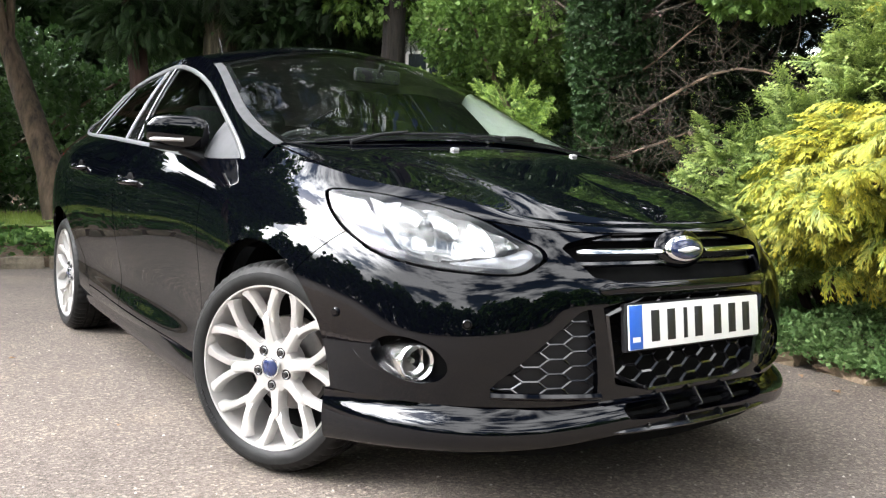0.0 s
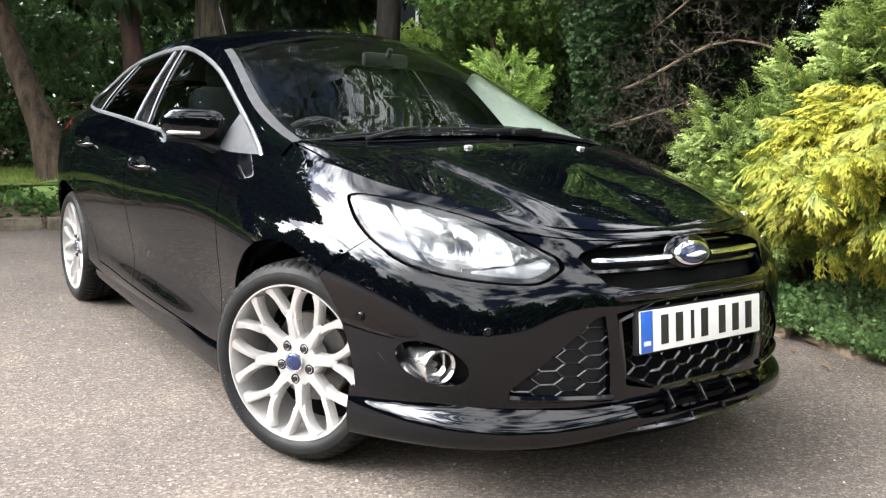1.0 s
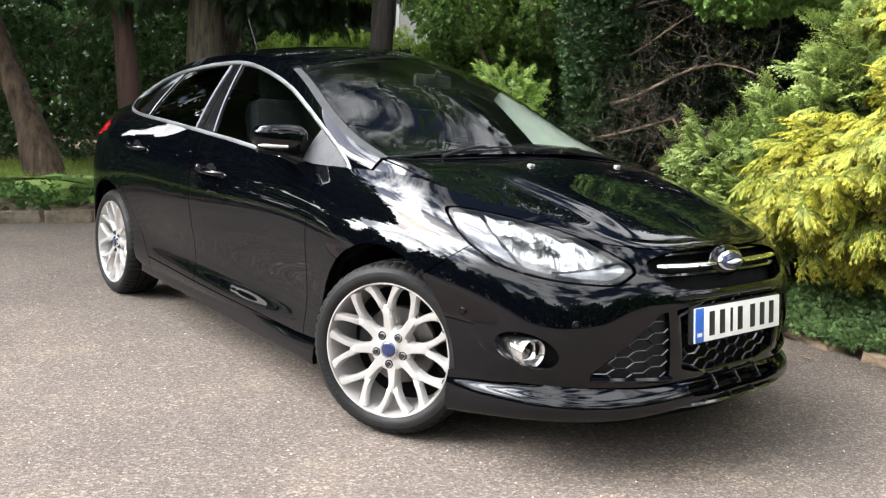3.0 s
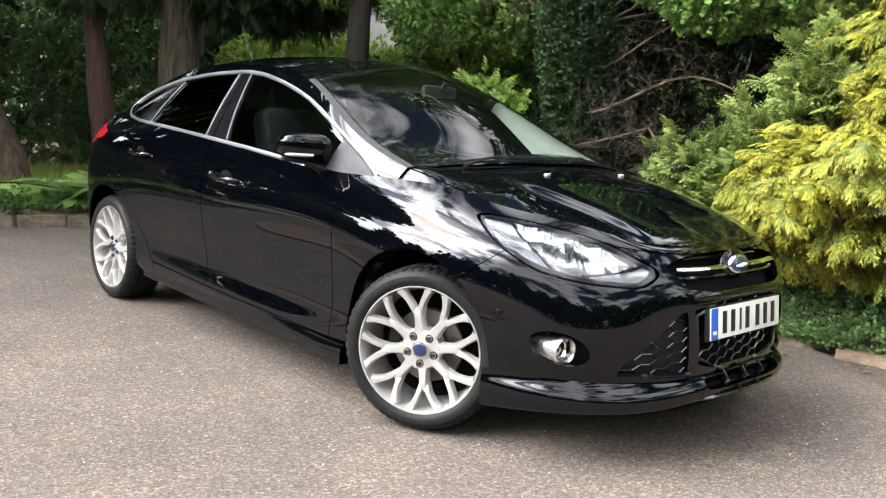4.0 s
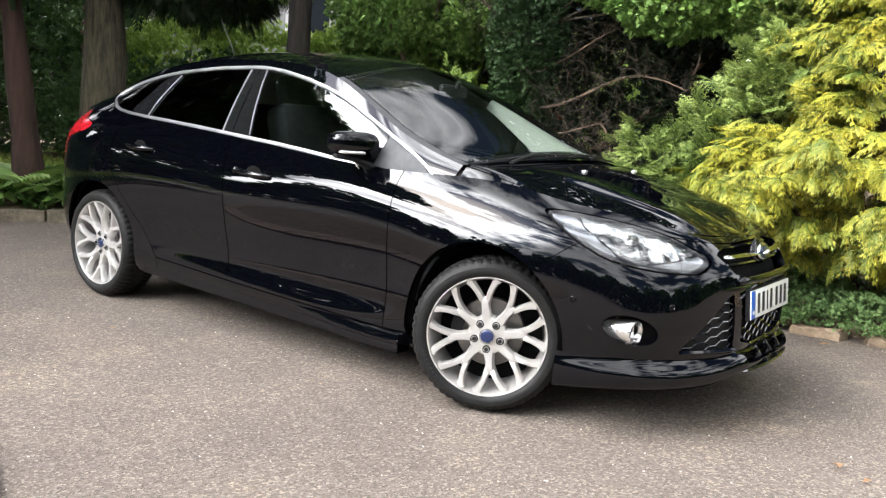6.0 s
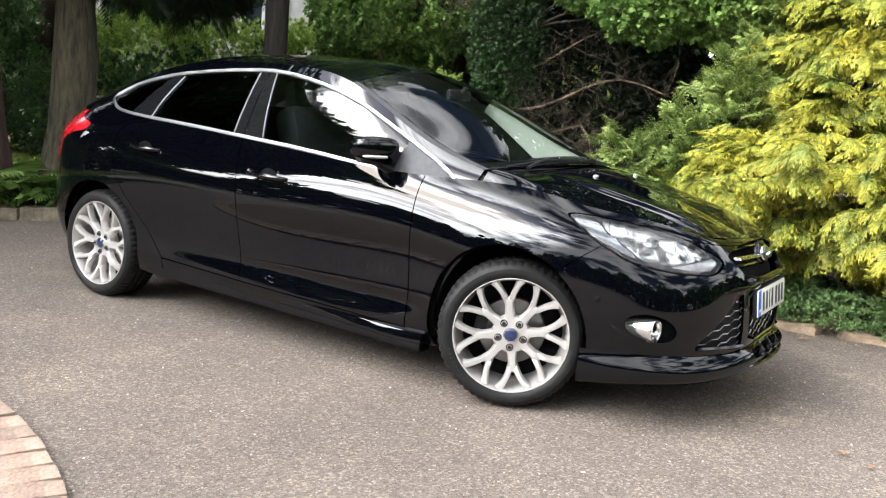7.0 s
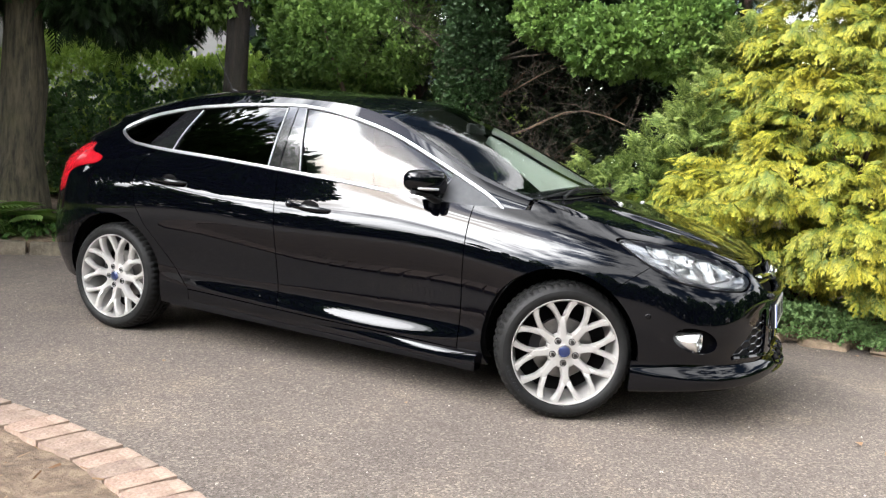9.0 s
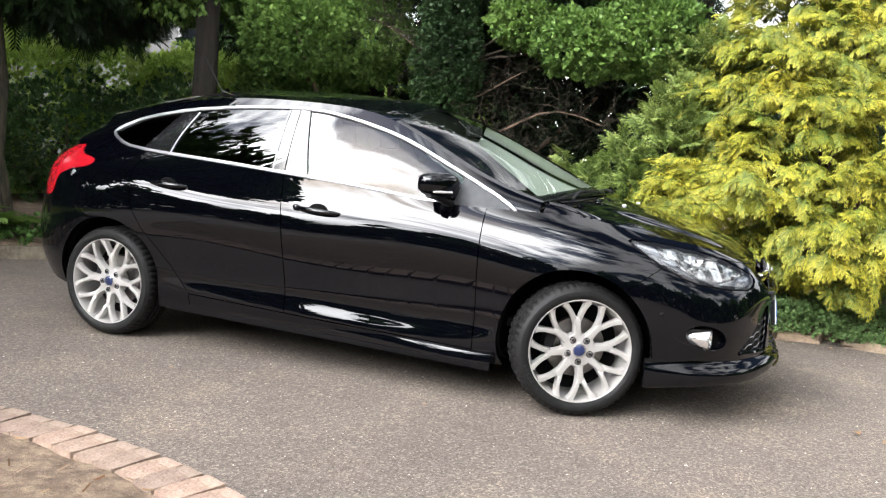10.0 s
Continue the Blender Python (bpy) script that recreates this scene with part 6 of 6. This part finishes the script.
# upper grille: two bars, a bright blade and the oval badge
bm = bmesh.new()
for z, rr in ((.716, .007), (.660, .010)):
    pts = [(front_x(q, z) - .028, q, z) for q in np.linspace(-.36, .36, 29)]
    tube(bm, pts, rr, 8)
part("upper_grille_bar", bm, GLOSS_BLACK, car)
for sd in (-1, 1):
    bm = bmesh.new()
    pts = [(front_x(q, .690) - .004 + .006 * (1 - q / .36), sd * q, .6885 + .004 * q) for q in np.linspace(.085, .352, 16)]
    tube(bm, pts, [.0165] * 15 + [.008], 12, squash=0.55)
    part("chrome_blade", bm, CHROME, car, "bright chrome grille blade")


bm = bmesh.new()
pts = [(front_x(q, .604) + .001, q, .606 - .06 * max(0, abs(q) - .25)) for q in np.linspace(-.325, .325, 35)]
tube(bm, pts, [.006] + [.0145] * 33 + [.006], 12, squash=1.1)
part("grille_crossbar", bm, PAINT, car, "gloss black cross bar")


def oval(name, cx, cy, cz, ry, rz, dx, mat, parent, label="", dome=.5, tilt=-12):
    bm = bmesh.new()
    bmesh.ops.create_uvsphere(bm, u_segments=48, v_segments=24, radius=1.0, matrix=Euler((0, radians(90), 0)).to_matrix().to_4x4())
    for v in bm.verts:
        v.co = Vector((v.co.x * dx, v.co.y * ry, v.co.z * rz))
    bmesh.ops.transform(bm, matrix=Matrix.Translation((cx, cy, cz)) @ Euler((0, radians(tilt), 0)).to_matrix().to_4x4(), verts=bm.verts[:])
    return part(name, bm, mat, parent, label)


BX, BZ = .768, .694
oval("badge_surround", BX - .026, 0, BZ, .098, .053, .020, PAINT, car)
badge = oval("badge", BX - .008, 0, BZ, .075, .0365, .012, CHROME, car, "oval chrome-rimmed blue badge")
oval("badge_field", BX - .0045, 0, BZ, .065, .0290, .0125, BLUE, badge)
bm = bmesh.new()
tube(bm, [(BX + .0062 - .6 * y * y, y, BZ + .002 * math.sin(y * 60)) for y in np.linspace(-.042, .042, 20)], [.002 + .0055 * math.sin(math.pi * i / 19) for i in range(20)], 8)
part("badge_mark", bm, PLATE_WHITE, badge)

# number plate with plain bars for its characters
plate = new("number_plate")
plate.parent = car
tagged(plate, "white number plate with a blue edge band")
plate.matrix_basis = Matrix.Translation((.812, 0, .510)) @ Euler((0, radians(-6), 0)).to_matrix().to_4x4()
bm = bmesh.new()
box(bm, 0, 0, 0, .006, .520, .111, bevel=.003)
part("plate_face", bm, PLATE_WHITE, plate)
bm = bmesh.new()
box(bm, .0032, -.2355, 0, .002, .046, .108, bevel=.0005)
part("blue_band", bm, PLATE_BLUE, plate)
bm = bmesh.new()
box(bm, .0046, -.2355, -.030, .001, .026, .012)
part("band_mark", bm, PLATE_WHITE, plate)
for y in (-.165, -.105, -.050, .002, .080, .142, .203):
    bm = bmesh.new()
    box(bm, .0036, y, 0, .0015, .030 if y not in (-.050,) else .014, .078, bevel=.0004)
    part("character_bar", bm, PLATE_INK, plate)
bm = bmesh.new()
box(bm, -.012, 0, 0, .018, .530, .120, bevel=.004)
part("plate_holder", bm, BLACK_PLASTIC, plate)

# black backing behind the nose's openings
back = BODY.clip(lambda v: np.where((v[:, 3] < 2.6) & (v[:, 2] > .2) & (v[:, 2] < .76), -1.0, 1.0)).offset(-0.048)
skin_object("nose_backing", back, LINER, car, flange=0)

# fog lamps in their recesses, and parking sensors
for sd in (-1, 1):
    way = Vector((.98, sd * .12, -.01)).normalized()
    fog = new("fog_lamp")
    fog.parent = car
    tagged(fog, "chrome-ringed front fog lamp")
    fog.matrix_basis = Matrix.Translation((.540, sd * .696, .417)) @ way.to_track_quat("-Y", "Z").to_matrix().to_4x4()
    bm = bmesh.new()
    lathe(bm, [(.0375, .0), (.044, -.006), (.0465, -.003), (.0475, .01), (.0475, .06), (.046, .16)], 48)
    lathe(bm, [(.0375, .0), (.037, .012), (.036, .03)], 48)
    part("fog_ring", bm, FOG_CHROME, fog)
    bm = bmesh.new()
    lathe(bm, [(.0, .012), (.02, .014), (.0365, .020)], 40)
    part("fog_lens", bm, GLASS_LAMP, fog)
    bm = bmesh.new()
    lathe(bm, [(.0, .050), (.018, .042), (.036, .026)], 32)
    part("fog_reflector", bm, DISC, fog)
    bm = bmesh.new()
    lathe(bm, [(.0, .02), (.006, .02), (.006, .04)], 12)
    part("fog_bulb", bm, DISC, fog)
    skin_object("fog_recess", fog_cut.offset(-0.075), GLOSS_BLACK, car, sides=(sd,), flange=-0.075)
    # polished lower lip of the recess
    pts = []
    for i in range(17):
        a = math.pi * (1.08 + .86 * i / 16)
        loc = FOG_C + FOG_T * (.026 + .096 * math.cos(a)) + np.array((0, 0, .008 + .016 * math.cos(a) + .053 * math.sin(a)))
        pts.append((front_x(loc[1], loc[2]) - .004, loc[1], loc[2]))
    strip("recess_edge", pts, sd, .004, .004, GLOSS_BLACK, car)
    for sx, sq, sz, nx, nq in ((.341, .813, .519, .35, .93), (.628, .621, .519, .80, .60)):
        bm = bmesh.new()
        lathe(bm, [(.0, -.0035), (.0075, -.003), (.0082, .0)], 20)
        s = part("parking_sensor", bm, PAINT, car, "flush parking sensor")
        s.matrix_basis = Matrix.Translation((front_x(sq, sz) if sq < .7 else sx, sd * sq, sz)) @ Vector((nx, sd * nq, 0)).to_track_quat("-Y", "Z").to_matrix().to_4x4()
        bm = bmesh.new()
        lathe(bm, [(.0085, -.001), (.0100, -.0035), (.0118, -.002), (.0122, .002)], 24)
        part("sensor_ring", bm, PAINT, s)

# ---- lower lip and splitter ----
LIP = [
    [(.790, 0, .338), (.783, .26, .337), (.744, .41, .326), (.590, .648, .322), (.288, .812, .318)],
    [(.828, 0, .318), (.818, .26, .317), (.766, .42, .304), (.600, .655, .298), (.288, .815, .290)],
    [(.844, 0, .284), (.834, .26, .282), (.782, .43, .268), (.618, .671, .262), (.289, .820, .248)],
    [(.836, 0, .262), (.826, .26, .258), (.776, .43, .240), (.616, .669, .226), (.287, .816, .200)],
    [(.785, 0, .252), (.776, .26, .248), (.728, .42, .228), (.586, .630, .214), (.285, .776, .192)],
]


def lip_skin():
    def ext(k):
        k = np.array(k, float)
        return np.concatenate([k[2:0:-1] * np.array([1, -1, 1]), k])
    mean = np.mean([ext(t) for t in LIP], 0)
    uk = np.concatenate([[0], np.cumsum(np.linalg.norm(np.diff(mean, axis=0), axis=1))])
    us = np.linspace(uk[2], uk[-1], 130)
    rows = np.stack([spline(uk, ext(t))(us) for t in LIP], 0)
    vk = np.array([0, .045, .095, .125, .19])
    vs = np.linspace(0, .19, 34)
    p = spline(vk, rows.reshape(len(LIP), -1))(vs).reshape(len(vs), len(us), 3).transpose(1, 0, 2)
    p[0, :, 1] = 0
    return grid_skin(p, us, vs)


lip = facing(lip_skin(), lambda n: n[0] + n[1] > 0)
slot = polygon([(-.25, .326), (.250, .326), (.275, .312), (.255, .282), (-.25, .284)], 1)
in_slot = lambda v: np.where((v[:, 0] > .72) & (v[:, 4] < .11), slot(v[:, 1], v[:, 2]), 1.0)
slot_cut, lip = lip.split(in_slot)
lip_ob = skin_object("front_lip", lip, PAINT, car, "body-coloured front splitter lip", flange=0.02)
skin_object("slot_backing", slot_cut.offset(-0.035), LINER, lip_ob, flange=0)
for q in (-.13, .0, .13):
    bm = bmesh.new()
    box(bm, .814 - .12 * q * q, q, .306, .040, .006, .048, Euler((0, radians(-38), 0)).to_matrix(), bevel=.0015)
    part("splitter_fin", bm, GLOSS_BLACK, lip_ob)
bm = bmesh.new()
pts = [(.853 - .35 * q * q - 1.2 * max(0, abs(q) - .27) ** 1.5, q, .258) for q in np.linspace(-.30, .30, 25)]
rows = []
for p in pts:
    rows.append([bm.verts.new((p[0] + dx, p[1], p[2] + dz)) for dx, dz in ((-.07, .010), (.0, .006), (.006, .0), (.0, -.006), (-.07, -.004))])
for a, b in zip(rows, rows[1:]):
    for k in range(5):
        bm.faces.new((a[k], a[(k + 1) % 5], b[(k + 1) % 5], b[k]))
bm.faces.new(rows[0])
bm.faces.new(rows[-1][::-1])
bmesh.ops.recalc_face_normals(bm, faces=bm.faces[:])
part("splitter_blade", bm, GLOSS_BLACK, lip_ob)
for q in (-.20, -.07, .07, .20):
    bm = bmesh.new()
    box(bm, .848 - .35 * q * q, q, .268, .016, .004, .016, Euler((0, radians(-30), 0)).to_matrix(), bevel=.001)
    part("blade_fin", bm, GLOSS_BLACK, lip_ob)

GREY_JET = plain("grey_jet", (.35, .35, .35), .4)
# ---- cowl, wipers, washer jets, aerial ----
_scr = top.v


def screen_at(x, q):
    d = (_scr[:, 0] - x) ** 2 + (_scr[:, 1] - abs(q)) ** 2
    i = np.argpartition(d, 4)[:4]
    w = 1 / (d[i] + 1e-7)
    return float((_scr[i, 2] * w).sum() / w.sum())


_hood = hood.v


def hood_z(x, q):
    d = (_hood[:, 0] - x) ** 2 + (_hood[:, 1] - abs(q)) ** 2
    i = np.argpartition(d, 4)[:4]
    w = 1 / (d[i] + 1e-7)
    return float((_hood[i, 2] * w).sum() / w.sum())


bm = bmesh.new()
verts = []
for y in np.linspace(-.70, .70, 61):
    k = (y / .72) ** 2
    xf, xr = -.088 - .135 * k, -.140 - .135 * k
    zf, zr = hood_z(xf + .01, y) - .020, screen_at(xr, y) + .001
    verts.append([bm.verts.new(c) for c in ((xf + .04, y, zf - .03), (xf, y, zf), ((xf + xr) / 2, y, (zf + zr) / 2 - .006), (xr, y, zr), (xr - .01, y, zr - .06))])
for a, b in zip(verts, verts[1:]):
    for i in range(4):
        bm.faces.new((a[i], b[i], b[i + 1], a[i + 1]))
part("cowl", bm, BLACK_PLASTIC, car, "black plastic scuttle panel")


for y0, y1, x0, x1 in ((-.60, -.02, -.215, -.120), (-.06, .52, -.115, -.185)):
    wiper = new("wiper")
    wiper.parent = car
    tagged(wiper, "black windscreen wiper")
    bm = bmesh.new()
    pts = [(x0 + (x1 - x0) * t, y0 + (y1 - y0) * t, screen_at(x0 + (x1 - x0) * t, y0 + (y1 - y0) * t) + .008) for t in np.linspace(0, 1, 14)]
    tube(bm, pts, .0042, 6)
    part("wiper_blade", bm, BLACK_PLASTIC, wiper)
    bm = bmesh.new()
    a, b = pts[0], pts[7]
    ym = 1 if y0 < -.3 else -1
    s = (x0 + .05, y0 + .10, screen_at(x0, y0) + .008)
    tube(bm, [s, ((s[0] + b[0]) / 2, (s[1] + b[1]) / 2, (s[2] + b[2]) / 2 + .010), (b[0], b[1], b[2] + .008)], [.008, .006, .004], 8)
    part("wiper_arm", bm, BLACK_PLASTIC, wiper)
for y in (-.247, .262):
    bm = bmesh.new()
    box(bm, .050, y, .957, .020, .024, .011, bevel=.004)
    part("washer_jet", bm, GREY_JET, car, "small grey washer jet")
bm = bmesh.new()
tube(bm, [(-2.50, 0, 1.395), (-2.54, 0, 1.435), (-2.56, 0, 1.447)], [.022, .014, .006], 12)
tube(bm, [(-2.56, 0, 1.44), (-2.71, 0, 1.67)], [.0032, .0022], 6)
part("aerial", bm, BLACK_PLASTIC, car, "thin black roof aerial")

# ---- cabin ----
bm = bmesh.new()
verts = []
for y in np.linspace(-.68, .68, 25):
    k = (y / .7) ** 2
    verts.append([bm.verts.new((x, y, z)) for x, z in ((-.16 - .10 * k, .925), (-.40, .955), (-.62, .945 - .02 * k), (-.70, .90), (-.68, .60))])
for a, b in zip(verts, verts[1:]):
    for i in range(4):
        bm.faces.new((a[i], b[i], b[i + 1], a[i + 1]))
part("dashboard", bm, DASH, car, "dark grey dashboard")
bm = bmesh.new()
ring = [(-.83 + .07 * math.sin(a), -.36 + .185 * math.cos(a), .86 + .17 * math.sin(a)) for a in np.linspace(0, math.tau, 29)]
tube(bm, ring, .015, 8)
tube(bm, [(-.83, -.36, .86), (-.68, -.36, .82)], [.06, .04], 12)
tube(bm, [(-.83, -.54, .86), (-.83, -.18, .86)], .014, 6)
part("steering_wheel", bm, DASH, car)
for y in (-.36, .36):
    seat = new("front_seat")
    seat.parent = car
    tagged(seat, "dark cloth front seat")
    bm = bmesh.new()
    box(bm, -1.15, y, .52, .52, .50, .20, Euler((0, radians(-8), 0)).to_matrix(), bevel=.06)
    part("seat_cushion", bm, SEAT, seat)
    bm = bmesh.new()
    box(bm, -1.46, y, .86, .17, .48, .62, Euler((0, radians(-16), 0)).to_matrix(), bevel=.06)
    part("seat_back", bm, SEAT, seat)
    bm = bmesh.new()
    box(bm, -1.60, y, 1.22, .10, .27, .18, Euler((0, radians(-12), 0)).to_matrix(), bevel=.04)
    part("headrest", bm, SEAT, seat)
bm = bmesh.new()
box(bm, -2.05, 0, .55, .50, 1.20, .22, bevel=.06)
box(bm, -2.36, 0, .88, .18, 1.20, .58, Euler((0, radians(-20), 0)).to_matrix(), bevel=.06)
part("rear_bench", bm, SEAT, car)
bm = bmesh.new()
box(bm, -1.4, 0, .36, 2.5, 1.3, .04)
part("cabin_floor", bm, SEAT, car)
bm = bmesh.new()
box(bm, -.86, 0, 1.285, .03, .22, .06, bevel=.015)
tube(bm, [(-.84, 0, 1.30), (-.82, 0, 1.33)], .012, 8)
part("rear_view_mirror", bm, DASH, car)
skin_object("headlining", roof.offset(-0.03), plain("headlining", (.35, .34, .32), .95), car, flange=0)
skin_object("pillar_lining", side_frame.offset(-0.035), plain("pillar_lining", (.30, .29, .27), .9), car, flange=0)

# pale inner trims along the screen pillars
PALE_TRIM = plain("pale_trim", (.45, .50, .44), .8, var=.04)
near = np.abs(top.v[:, 4] - 0.0545) < 0.010
order = np.argsort(top.v[near][:, 3])
line, line_n = top.v[near][order], top.normals()[near][order]
for sd in (-1, 1):
    verts, faces = [], []
    for p, n in zip(line, line_n):
        if 0.10 < p[3] < 1.9:
            wide = .23 - .09 * p[3]
            for dn, dq in ((.008, .0), (.3 * wide, -.25 * wide), (wide, -.35 * wide)):
                a = p[:3] - n * dn + np.array([0, dq, 0])
                verts.append((a[0], sd * a[1], a[2]))
    for i in range(len(verts) // 3 - 1):
        for j in range(2):
            q = i * 3 + j
            faces.append((q, q + 1, q + 4, q + 3))
    mesh_object("screen_pillar_trim", verts, faces, PALE_TRIM, car, smooth=True, label="pale grey inner pillar trim")
